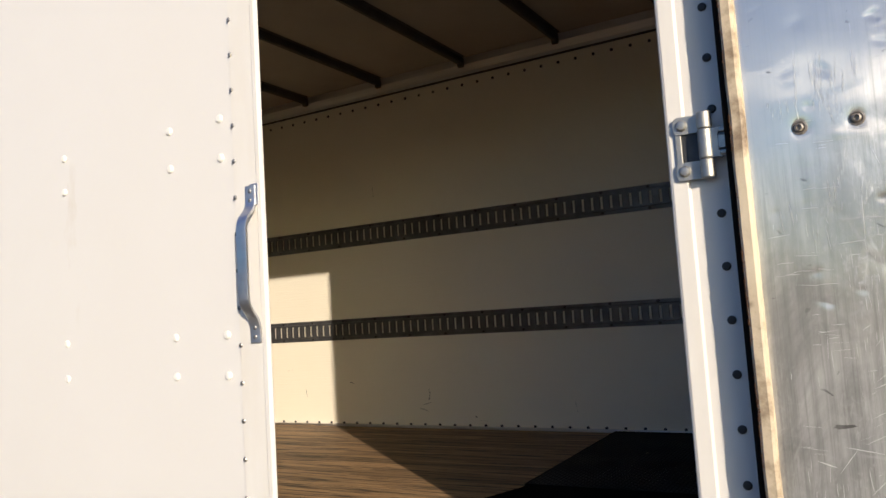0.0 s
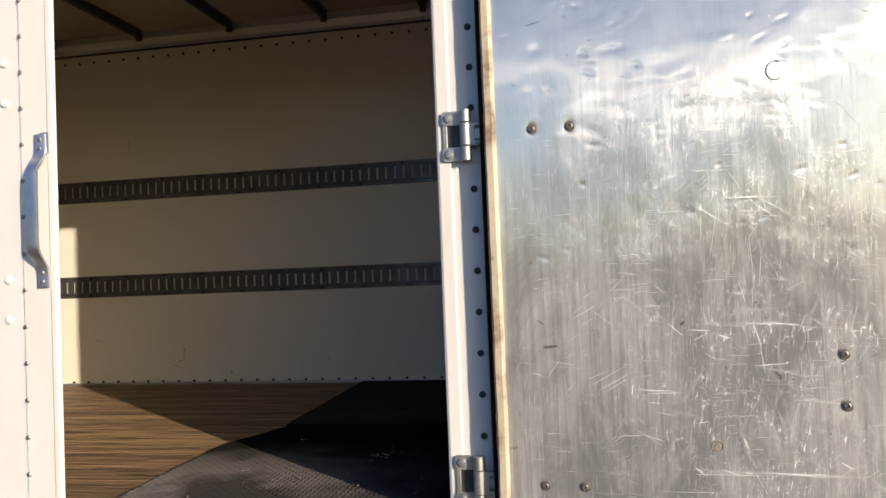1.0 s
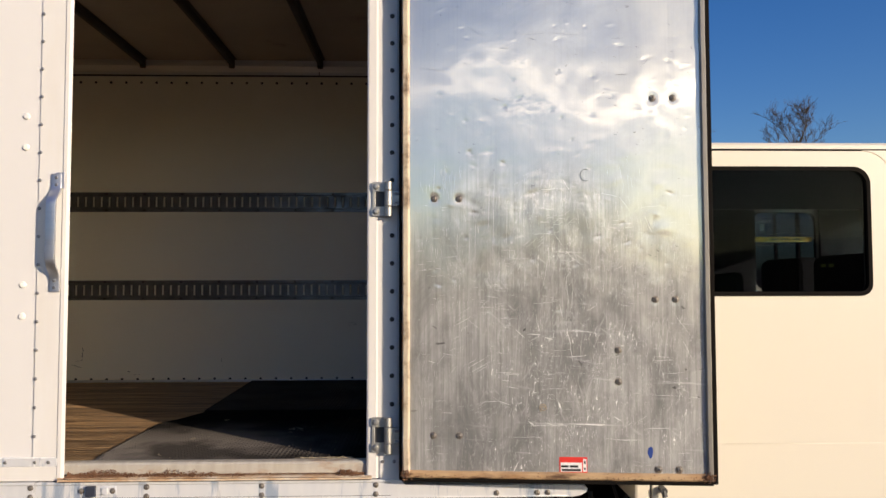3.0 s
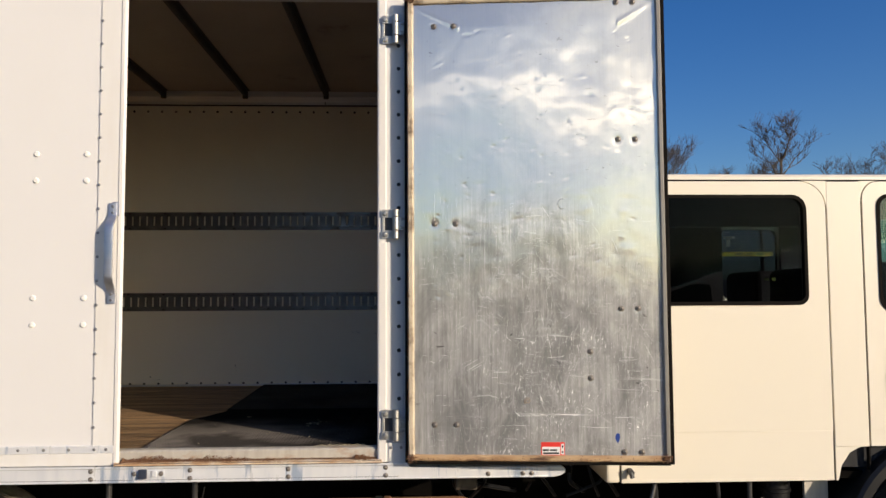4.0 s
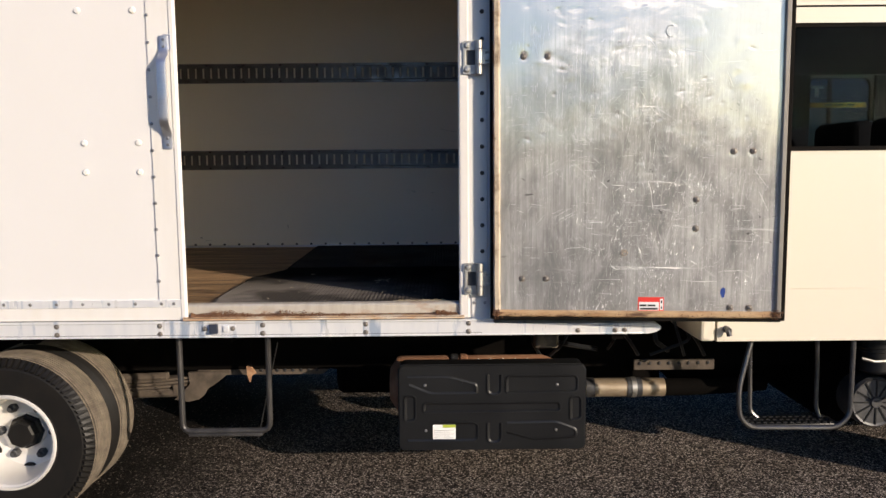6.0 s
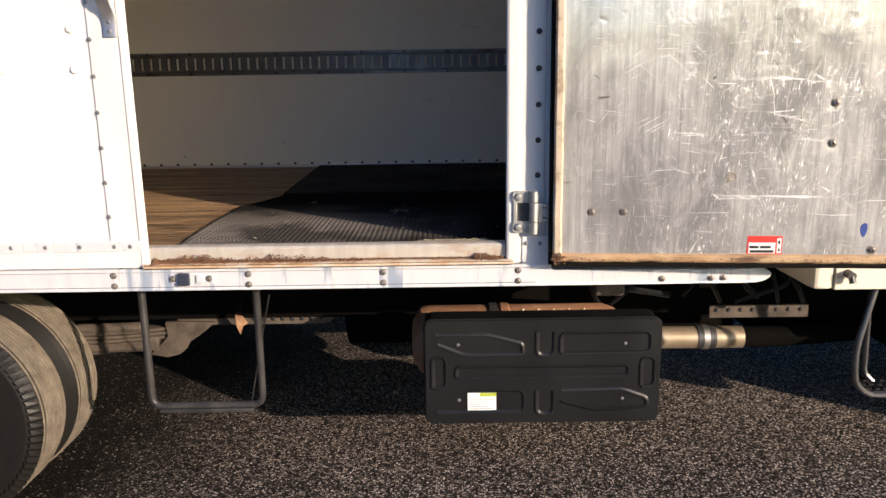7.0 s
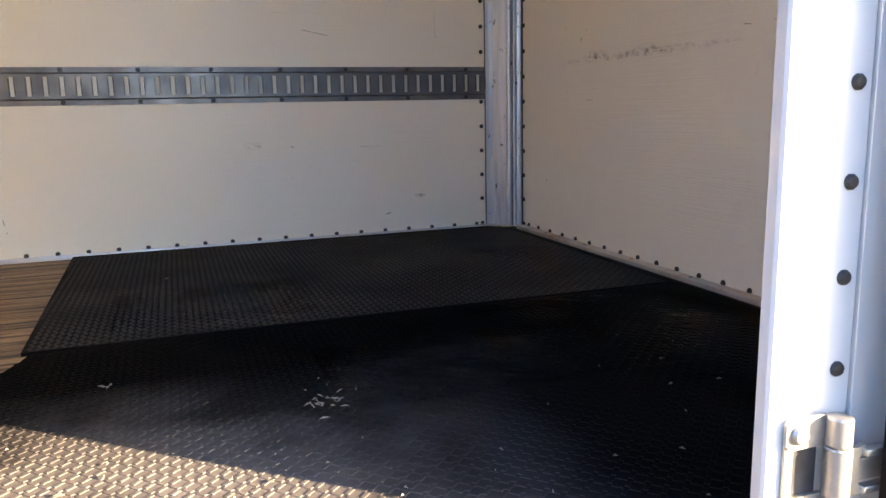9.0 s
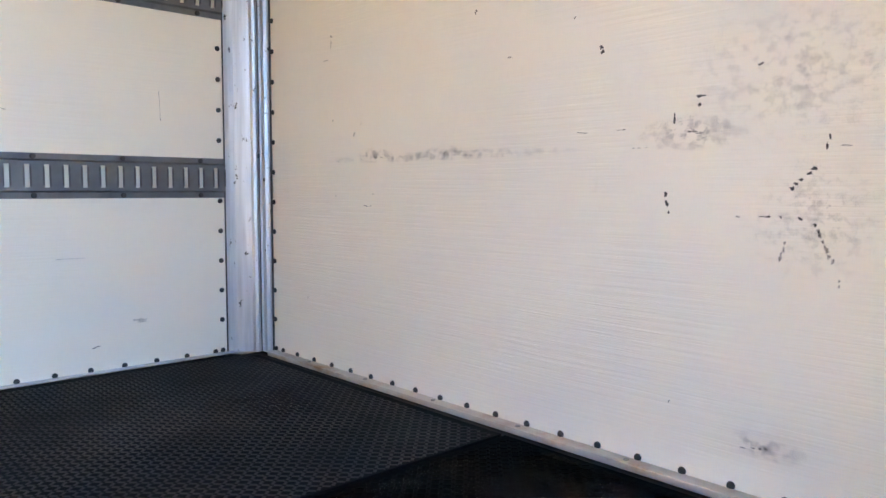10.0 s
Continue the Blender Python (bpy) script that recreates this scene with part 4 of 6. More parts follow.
RUBS = (
    (0.222, 0.371, 0.078, 0.044, 0.0019), (0.236, 0.359, 0.076, 0.042, 0.0022), (0.253, 0.357, 0.054, 0.033, 0.0018), (0.213, 0.383, 0.052, 0.023, 0.0014), (0.344, 0.355, 0.070, 0.002, 0.0031),
    (0.339, 0.336, 0.035, -0.002, 0.0022), (0.358, 0.315, 0.042, -0.007, 0.0019), (0.268, 0.261, 0.070, 0.005, 0.0022), (0.327, 0.268, 0.049, -0.016, 0.0029), (0.311, 0.280, 0.060, -0.039, 0.0014),
    (0.681, 0.147, 0.092, -0.009, 0.0019), (0.356, 0.146, 0.140, 0.003, 0.0012), (0.135, 0.425, 0.059, -0.009, 0.0017), (0.092, 0.401, 0.028, -0.009, 0.0022), (0.835, 0.401, 0.085, 0.005, 0.0017),
    (0.847, 0.417, 0.060, -0.005, 0.0014), (0.892, 0.359, 0.051, 0.005, 0.0017), (0.959, 0.285, 0.036, -0.005, 0.0029), (0.833, 0.290, 0.108, -0.005, 0.0014),
)
HAIRLINES = (
    (0.120, 1.083, -0.005, -0.122, 0.0012), (0.153, 1.070, -0.003, -0.108, 0.0012), (0.322, 1.013, -0.007, -0.302, 0.0012), (0.305, 0.961, -0.004, -0.136, 0.0013), (0.366, 0.941, -0.004, -0.159, 0.0012),
    (0.259, 0.890, -0.004, -0.178, 0.0012), (0.240, 0.854, -0.003, -0.100, 0.0011), (0.423, 0.947, -0.004, -0.123, 0.0010), (0.197, 0.836, -0.003, -0.104, 0.0011), (0.502, 0.797, 0.004, -0.087, 0.0014),
    (0.503, 0.757, -0.020, -0.118, 0.0013), (0.584, 0.651, -0.008, -0.082, 0.0019), (0.561, 0.691, 0.006, -0.094, 0.0013), (0.523, 0.828, 0.032, -0.052, 0.0014), (0.555, 0.776, 0.030, -0.036, 0.0012),
    (0.666, 0.964, 0.075, -0.015, 0.0014), (0.741, 0.949, 0.036, -0.052, 0.0017),
)
RAKES = (
    (0.798, 0.912, 0.086, 0.006, 0.0017), (0.471, 0.975, 0.073, 0.004, 0.0014), (0.494, 0.909, 0.033, -0.003, 0.0024), (0.549, 1.013, 0.032, -0.048, 0.0016), (0.183, 0.516, 0.066, 0.035, 0.0019),
    (0.223, 0.544, 0.056, -0.045, 0.0012), (0.940, 0.474, 0.039, -0.083, 0.0024), (0.907, 0.567, 0.069, -0.093, 0.0014), (0.744, 0.480, 0.015, 0.060, 0.0012), (0.823, 0.884, 0.024, -0.059, 0.0036),
    (0.123, 0.383, 0.031, 0.042, 0.0014), (0.161, 0.348, 0.033, 0.035, 0.0014), (0.696, 0.498, 0.024, 0.042, 0.0012), (0.629, 0.568, 0.035, 0.019, 0.0012), (0.266, 0.570, 0.036, 0.035, 0.0012),
)
GOUGES = (
    (0.441, 1.500, 0.026, -0.010, 0.0038), (0.343, 1.464, 0.029, 0.002, 0.0031), (0.406, 1.509, 0.107, 0.005, 0.0011), (0.513, 1.514, 0.114, -0.010, 0.0012), (0.721, 1.490, 0.043, 0.002, 0.0019),
    (0.731, 1.364, 0.047, 0.002, 0.0029), (0.845, 1.417, -0.026, -0.028, 0.0016), (0.315, 1.294, 0.036, -0.013, 0.0031), (0.111, 1.184, 0.034, 0.007, 0.0034), (0.218, 1.418, 0.022, -0.010, 0.0017),
    (0.238, 1.542, 0.055, -0.043, 0.0011), (0.068, 1.403, 0.089, -0.014, 0.0010), (0.286, 1.264, 0.024, -0.029, 0.0014), (0.394, 1.523, 0.009, -0.012, 0.0026), (0.699, 1.288, 0.028, -0.008, 0.0017),
    (0.832, 1.324, 0.028, -0.010, 0.0012),
)
for rows in (CUTS, RUBS, HAIRLINES, RAKES):
    for u, v, du, dv, w in rows:
        scratch(u, v, du, dv, w * 0.78, pale_scratch)
for u, v, du, dv, w in GOUGES:
    scratch(u, v, du, dv, w, gouge_grey, "gouge")
rng = random.Random(77)
for k in range(46):
    u, v = rng.uniform(0.06, 0.98), rng.uniform(0.75, 1.80)
    du = rng.uniform(0.004, 0.014)
    scratch(u, v, du, du * rng.uniform(-0.9, 0.3), rng.uniform(0.0014, 0.0030), gouge_grey, "gouge")


def rubbed_scratches():
    """Hundreds of hair-fine rubs over the lower part, in bundles that share a slant, joined into one part."""
    vs, fs = [], []
    def hair(u, v, du, dv, w):
        d = math.hypot(du, dv)
        if not (0.04 < u < LW - 0.04 and 0.04 < v < LH and 0.04 < u + du < LW - 0.04 and 0.04 < v + dv):
            return
        nu, nv = -dv / d * w, du / d * w
        bow = rng.uniform(-0.02, 0.02)
        i = len(vs)
        for a, b in ((u, v), (u + du * 0.35 + nu - dv * bow, v + dv * 0.35 + nv + du * bow), (u + du * 0.7 + nu * 0.7 - dv * bow, v + dv * 0.7 + nv * 0.7 + du * bow),
                     (u + du, v + dv), (u + du * 0.6 - nu - dv * bow, v + dv * 0.6 - nv + du * bow)):
            vs.append((a, sheet_y(a, b) - 0.0004, b))
        fs.append((i, i + 1, i + 2, i + 3, i + 4))
    for _ in range(120):
        cu, cv = rng.uniform(0.06, 0.98), 0.06 + 0.95 * rng.random() ** 1.2
        way, spread = rng.choice((88, 92, 90, 91, 2, 0, -3, 4, 28, 40)), rng.choice((2, 4, 7))
        for _ in range(rng.randint(3, 11)):
            a = radians(rng.gauss(way, spread))
            ln = rng.uniform(0.008, 0.050)
            hair(cu + rng.gauss(0, 0.026), cv + rng.gauss(0, 0.026), ln * math.cos(a), ln * math.sin(a), rng.uniform(0.00018, 0.00050))
    me = bpy.data.meshes.new("rubbed_scratch")
    me.from_pydata(vs, [], fs)
    me.materials.append(faint_scratch)
    tagged(part("rubbed_scratch", me, None, leaf, "fine pale scratches rubbed in by cargo", smooth=False), kind="stuff")


rubbed_scratches()
u, v = 0.629, 1.024
bm = bmesh.new()
tube(bm, [(u + 0.017 * math.cos(radians(a)), sheet_y(u, v) - 0.0004, v + 0.020 * math.sin(radians(a))) for a in range(60, 320, 20)], 0.0013, 5)
part("gouge", bm, gouge_grey, leaf)

# ---- the hold ----
back_wall = part("back_wall", box(TAIL, FRONT + 0.01, BACK, BACK + 0.05, 0.80, 3.02, 0.001), liner, truck, "cream-white fibreglass liner wall with scuffs")
front_wall = part("front_wall", box(FRONT, FRONT + 0.05, 0.046, BACK - 0.001, 0.80, 3.02, 0.001), front_liner, truck, "cream-white ribbed liner wall with black scuff marks")
part("tail_wall", box(TAIL - 0.05, TAIL, 0.0, BACK + 0.05, 0.80, 3.02, 0.001), liner, truck)
part("near_liner", box(TAIL + 0.001, X_OPEN0 - 0.082, 0.047, 0.058, 0.855, 2.93, 0.001), liner, truck)
part("near_liner", box(X_OPEN1 + 0.094, FRONT - 0.001, 0.047, 0.058, 0.855, 2.93, 0.001), liner, truck)
part("near_liner", box(X_OPEN0 - 0.033, X_OPEN1 + 0.033, 0.071, 0.080, Z_OPEN + 0.02, 2.93, 0.001), liner, truck)
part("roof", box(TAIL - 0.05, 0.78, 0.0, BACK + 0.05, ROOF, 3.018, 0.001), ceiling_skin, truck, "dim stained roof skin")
for k in range(9):
    x = 0.066 - 0.574 * k
    bm = bmesh.new()
    extrude_outline(bm, [(-0.034, 0.0), (-0.018, -0.004), (-0.015, -0.034), (-0.008, -0.042), (0.008, -0.042), (0.015, -0.034), (0.018, -0.004), (0.034, 0.0)],
                    lambda u, v, w: Vector((x + u, 0.085 + w, ROOF - 0.001 + v)), BACK - 0.14)
    part("roof_bow", bm, bow_steel, truck, "dark steel roof bow", smooth=False)
    part("bow_foot", box(x - 0.018, x + 0.018, BACK - 0.060, BACK - 0.037, ROOF - 0.058, ROOF - 0.002, 0.006), bow_steel, truck)
bm = bmesh.new()
extrude_outline(bm, [(0.0, 2.852), (-0.012, 2.852), (-0.014, 2.872), (-0.022, 2.885), (-0.034, 2.905), (-0.036, 2.944), (0.0, 2.944)],
                lambda u, v, w: Vector((TAIL + w, BACK + u - 0.0005, v)), FRONT - TAIL)
cove = part("cove_rail", bm, mill, truck, "aluminium cove rail under the roof", smooth=False)
part("seam", box(TAIL, FRONT, BACK - 0.0135, BACK - 0.0006, 2.8440, 2.8515), dark_steel, cove)
part("seam", box(-0.520, -0.515, BACK - 0.0155, BACK - 0.0122, 2.852, 2.874), dark_steel, cove)
for k in range(42):
    set_rivet("rivet", dark_rivet, back_wall, 0.576 - 0.0981 * k, BACK - 0.0005, 2.802)
    set_rivet("rivet", dark_rivet, back_wall, 0.589 - 0.0983 * k, BACK - 0.0005, 0.8715)
for k in range(19):
    z = 0.976 + 0.0981 * k
    if not (1.375 < z < 1.525 or 1.955 < z < 2.10):
        set_rivet("rivet", dark_rivet, back_wall, 0.615, BACK - 0.0005, z)
set_rivet("rivet", dark_rivet, back_wall, 0.615, BACK - 0.0005, 0.873)
FORWARD = Matrix.Rotation(radians(-90), 4, 'Y')     # local z towards -x
for k in range(20):
    set_rivet("rivet", dark_rivet, front_wall, FRONT - 0.0005, 2.222, 0.971 + 0.0984 * k, FORWARD)
for y in [2.219, 2.175] + [2.088 - 0.0979 * k for k in range(21)]:
    set_rivet("rivet", dark_rivet, front_wall, FRONT - 0.0005, y, 0.8715, FORWARD)

# corner post: broad cove, bead and flange
prof = [(0.0, BACK - 0.001), (0.0, BACK - 0.006), (0.010, BACK - 0.010), (0.022, BACK - 0.018), (0.040, 2.262), (0.054, 2.240), (0.058, 2.226), (0.064, 2.218),
        (0.072, 2.224), (0.079, 2.218), (0.082, 2.196), (0.090, 2.188), (0.098, 2.186), (0.098, BACK - 0.001)]
bm = bmesh.new()
extrude_outline(bm, [(0.634 + a * 1.33, BACK - (BACK - b) * 0.60) for a, b in prof], lambda u, v, w: Vector((u, v, 0.862 + w)), 2.06)
post = part("corner_post", bm, post_mill, truck, "scuffed aluminium corner post", smooth=False)
part("post_seam", box(0.6295, 0.6328, BACK - 0.0050, BACK - 0.0012, 0.862, 2.90), dark_steel, post)
part("post_seam", box(0.7592, 0.7645, 2.2310, 2.2348, 0.862, 2.90), dark_steel, post)
part("post_seam", box(0.7285, 0.7308, 2.2535, 2.2565, 0.862, 2.90), dark_steel, post)

# floor angle strips along the walls
part("floor_angle", box(TAIL, 0.66, BACK - 0.022, BACK - 0.001, FLOOR + 0.001, FLOOR + 0.016, 0.002), mill, truck, "worn metal floor strip")
angle = part("floor_angle", box(FRONT - 0.036, FRONT - 0.001, 0.06, BACK - 0.09, FLOOR + 0.001, FLOOR + 0.016, 0.002), sill_worn, truck)
for k in range(7):
    set_rivet("screw", pop_rivet, angle, FRONT - 0.020, 0.25 + 0.29 * k, FLOOR + 0.016, Matrix())

# logistic tracks with open slots
def cargo_track(z0):
    bm = bmesh.new()
    lips = bmesh.new()
    h, y = 0.127, BACK
    x1, pitch, slot = 0.630, 0.0503, 0.0135
    x0 = 0.597 - pitch * 98
    prof = [(0, -0.0005), (0, -0.003), (0.017, -0.003), (0.022, -0.0115)]
    # flanges and shoulders
    for sgn, zb in ((1, z0), (-1, z0 + h)):
        extrude_outline(bm, [(p[1], zb + sgn * p[0]) for p in prof] + [(-0.0115, zb + sgn * 0.031), (-0.0095, zb + sgn * 0.031), (-0.0095, zb + sgn * 0.024), (-0.0010, zb + sgn * 0.019)],
                        lambda u, v, w: Vector((x0 + w, y + u, v)), x1 - x0)
    n = int((x1 - x0) / pitch)
    for k in range(n + 1):
        a = x0 + pitch * k + slot / 2
        b = min(x0 + pitch * (k + 1) - slot / 2, x1)
        if b - a > 0.004:
            cuboid(bm, a, b, y - 0.0115, y - 0.0095, z0 + 0.031, z0 + h - 0.031)
            cuboid(lips, a, a + 0.0035, y - 0.0145, y - 0.0116, z0 + 0.036, z0 + h - 0.036)
            cuboid(lips, b - 0.0035, b, y - 0.0145, y - 0.0116, z0 + 0.036, z0 + h - 0.036)
    t = part("cargo_track", bm, track_steel, truck, "grey slotted steel cargo track", smooth=False)
    tagged(part("slot_lip", lips, dark_steel, t, "dark turned-in lips of the slots", smooth=False), kind="stuff")
    for k in range(20):
        for z in (z0 + 0.009, z0 + h - 0.009):
            set_rivet("bolt", dark_rivet, t, 0.549 - 0.244 * k, y - 0.003, z)


cargo_track(1.379)
cargo_track(1.951)

# scuffs and marks on the liner walls
rng = random.Random(21)
def mark(wall, a, z, da, dz, w):
    """A ragged scuff on the back ('b') or front ('f') wall: a broken chain of chipped flakes."""
    bm = bmesh.new()
    w *= 1.1
    long = math.hypot(da, dz)
    n = max(2, int(long / 0.009))
    for k in range(n):
        if n > 3 and rng.random() < 0.18:
            continue
        t = (k + rng.uniform(0.2, 0.8)) / n
        cu, cv = a + da * t + rng.gauss(0, w * 0.25), z + dz * t + rng.gauss(0, w * 0.25)
        lu, lv = max(abs(da) / n, w * 0.7) * rng.uniform(0.4, 0.95), max(abs(dz) / n, w * 0.7) * rng.uniform(0.35, 0.75)
        out = [(cu + lu * math.cos(q) * r, cv + lv * math.sin(q) * r) for q, r in ((2 * math.pi * m / 11, rng.uniform(0.3, 1.25)) for m in range(11))]
        if wall == 'b':
            extrude_outline(bm, out, lambda u, v, c: Vector((u, BACK + 0.0002 - c, v)), 0.0010)
        else:
            extrude_outline(bm, out, lambda u, v, c: Vector((FRONT + 0.0002 - c, u, v)), 0.0010)
    part("scuff_mark", bm, scuff, back_wall if wall == 'b' else front_wall, smooth=False)


def rubbed(wall, a0, a1, z0, z1, mat):
    """A thin patch of rubbed dirt lying on a wall."""
    if wall == 'b':
        bm = box(a0, a1, BACK - 0.0016, BACK - 0.0008, z0, z1)
    else:
        bm = box(FRONT - 0.0016, FRONT - 0.0008, a0, a1, z0, z1)
    part("rubbed_patch", bm, mat[1 if wall == 'b' else 0], back_wall if wall == 'b' else front_wall, smooth=False)


for q in ((0.60, 0.84, 1.480, 1.550, smudge), (1.60, 1.76, 1.480, 1.525, smudge), (1.30, 1.48, 1.480, 1.520, smudge), (0.36, 0.62, 1.24, 1.47, speckle),
          (0.30, 0.76, 1.47, 1.75, speckle), (0.48, 0.64, 0.93, 0.985, smudge), (0.95, 1.95, 1.478, 1.508, smudge)):
    rubbed('f', *q)
for q in ((0.32, 0.37, 0.995, 1.015, smudge), (-0.34, -0.25, 1.205, 1.240, smudge)):
    rubbed('b', *q)
for a in ((-2.026, 1.085, 0.002, -0.080, 0.006), (-2.07, 0.985, 0.05, 0.012, 0.0015), (-2.09, 0.965, 0.06, -0.02, 0.0012), (-1.74, 0.925, 0.04, -0.02, 0.002), (-1.71, 0.90, 0.05, 0.002, 0.001),
          (-1.140, 1.005, 0.008, -0.055, 0.0022), (-2.6, 1.12, 0.04, -0.01, 0.002), (-2.95, 1.08, 0.012, -0.05, 0.003), (-3.1, 1.2, 0.05, 0.0, 0.002), (-2.35, 2.30, 0.006, -0.06, 0.002),
          (0.325, 1.006, 0.045, 0.001, 0.002), (0.335, 0.999, 0.030, 0.0, 0.001), (0.10, 1.205, 0.09, 0.001, 0.0012), (-0.16, 1.215, 0.012, -0.004, 0.003),
          (-0.16, 1.10, 0.006, -0.004, 0.003), (-0.10, 1.64, 0.10, -0.02, 0.0012), (-0.2, 1.70, 0.05, -0.004, 0.001), (0.42, 1.72, 0.004, -0.10, 0.001), (0.20, 0.935, 0.02, 0.006, 0.002)):
    mark('b', *a)
for a in ((0.925, 1.695, -0.010, 0.001, 0.011), (0.705, 1.586, -0.003, -0.020, 0.009), (0.714, 1.582, -0.026, 0.001, 0.003), (0.752, 1.552, 0.002, -0.022, 0.006), (0.768, 1.402, -0.006, -0.038, 0.0055),
          (0.800, 1.490, 0.045, 0.002, 0.0022), (0.862, 1.528, 0.020, 0.001, 0.002), (0.955, 1.527, 0.030, 0.002, 0.002), (0.700, 1.515, 0.030, 0.004, 0.003), (0.619, 1.362, 0.006, 0.0, 0.005)):
    mark('f', *a)
for a in ((0.566, 1.363, 0.022, 0.001, 0.004), (0.545, 1.363, 0.006, 0.0, 0.004), (0.513, 1.363, 0.007, 0.0, 0.005), (0.542, 1.325, 0.004, -0.036, 0.0050), (0.494, 1.355, -0.034, -0.066, 0.0018), (0.452, 1.264, -0.004, -0.010, 0.004),
          (0.472, 1.500, 0.006, -0.020, 0.003), (0.470, 1.385, 0.004, -0.006, 0.003), (0.437, 1.480, 0.020, 0.002, 0.002), (0.535, 1.410, -0.050, 0.045, 0.0020)):
    mark('f', *a)
for a in ((1.690, 1.361, 0.045, 0.0, 0.0022), (1.680, 1.395, 0.010, 0.0, 0.002), (1.862, 1.388, 0.006, 0.0, 0.002), (1.640, 1.496, 0.050, 0.001, 0.0018), (1.290, 1.492, 0.075, 0.002, 0.0016), (1.278, 1.836, 0.008, -0.016, 0.005),
          (1.880, 1.855, 0.014, 0.003, 0.004), (1.884, 1.845, 0.002, -0.028, 0.0015), (1.900, 1.790, 0.022, 0.0, 0.002), (1.170, 1.709, 0.012, 0.001, 0.003), (1.874, 1.609, 0.006, 0.003, 0.003), (1.736, 1.598, 0.005, -0.006, 0.002)):
    mark('f', *a)
for a in ((0.585, 1.630, 0.012, -0.008, 0.005), (0.545, 0.958, 0.060, -0.012, 0.0018), (0.747, 1.004, 0.004, -0.003, 0.003), (0.990, 1.770, 0.004, -0.006, 0.004), (1.115, 1.870, 0.006, -0.004, 0.003), (2.020, 1.070, 0.004, -0.008, 0.002),
          (0.400, 0.905, 0.010, -0.012, 0.003), (1.770, 1.572, 0.004, -0.012, 0.002)):
    mark('f', *a)

# ---- rubber mats with raised treads ----
def tread_mat(name, outline, x0, x1, y0, y1, z, label, base, bars):
    """A rubber mat; its treads stand in a woven herringbone of slanted bars."""
    bm = bmesh.new()
    extrude_outline(bm, outline, lambda u, v, w: Vector((u, v, z - 0.008 + w)), 0.008)
    ob = new(name, mesh_from(name, bm))
    ob.data.materials.append(base)
    tagged(ob, label, "floor mat", "rubber floor mats")
    def within(px, py):
        """Whether a place lies inside the outline."""
        odd = False
        for (ax, ay), (bx, by) in zip(outline, outline[1:] + outline[:1]):
            if (ay > py) != (by > py) and px < ax + (py - ay) / (by - ay) * (bx - ax):
                odd = not odd
        return odd

    vs, fs = [], []
    p = 0.0160
    rows, cols = int((y1 - y0) / p), int((x1 - x0) / p)
    for r in range(rows):
        for c in range(cols):
            cx, cy = x0 + (c + 0.5) * p, y0 + (r + 0.5) * p
            if (cx < x0 + 0.16 or cy > y1 - 0.06) and not within(cx - 0.006, cy):
                continue
            a = radians(45 if (c + r) % 2 else -45)
            d, s = Vector((math.cos(a), math.sin(a), 0)), Vector((-math.sin(a), math.cos(a), 0))
            i = len(vs)
            o = Vector((cx, cy, z - 0.0005))
            for k, (l, w, h) in enumerate(((0.0079, 0.0037, 0), (0.0070, 0.0028, 0.0017))):
                for sl, sw in ((-1, -1), (1, -1), (1, 1), (-1, 1)):
                    vs.append(o + d * l * sl + s * w * sw + Vector((0, 0, h)))
            fs += [(i + 4, i + 5, i + 6, i + 7)] + [(i + k, i + (k + 1) % 4, i + 4 + (k + 1) % 4, i + 4 + k) for k in range(4)]
    me = bpy.data.meshes.new("tread")
    me.from_pydata(vs, [], fs)
    me.materials.append(bars)
    tread = new("tread", me)
    tread.parent = ob
    tagged(tread, kind="stuff")
    return ob


rng = random.Random(8)
edge = [(-0.985 - 0.02 * min(y / 0.3, 1) + 0.010 * noise.noise((y * 14, 0, 2)), y) for y in (0.051 + 0.0188 * k for k in range(40))]
outline = [(0.690, 0.051), (0.690, 1.108), (-0.885, 1.108), (-0.895, 1.06), (-0.935, 0.94), (-0.985, 0.82)] + edge[::-1]
mats = [tread_mat("rubber_mat", outline[::-1], -1.016, 0.688, 0.052, 1.104, 0.862, "worn black rubber mat with a woven tread, dusty by the sill, shade put into its colour", mat_rubber, tread_rubber)]
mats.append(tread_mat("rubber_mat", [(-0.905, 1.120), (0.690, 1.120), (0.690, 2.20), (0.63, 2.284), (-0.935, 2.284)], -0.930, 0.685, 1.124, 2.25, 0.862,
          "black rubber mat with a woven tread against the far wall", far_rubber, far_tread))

# a worn dusty spot and trodden soil on the mats
spot = [smudge_material("mat_dust", (0.15, 0.135, 0.12), 0.42, 0.64, 26, 0.13, 2), smudge_material("mat_soil", (0.045, 0.022, 0.014), 0.40, 0.62, 14, 0.45, 2)]
for x0, x1, y0, y1, k in ((0.36, 0.52, 1.55, 1.79, 0), (-0.35, 0.25, 0.55, 0.90, 0), (0.25, 0.66, 0.45, 1.00, 1), (-0.75, -0.25, 1.20, 1.60, 0), (0.05, 0.60, 1.00, 1.08, 0)):
    patch = new("mat_stain", mesh_from("mat_stain", box(x0, x1, y0, y1, 0.8648, 0.8651)))
    patch.data.materials.append(spot[k])
    patch.parent = mats[1 if y0 > 1.1 else 0]
    tagged(patch)

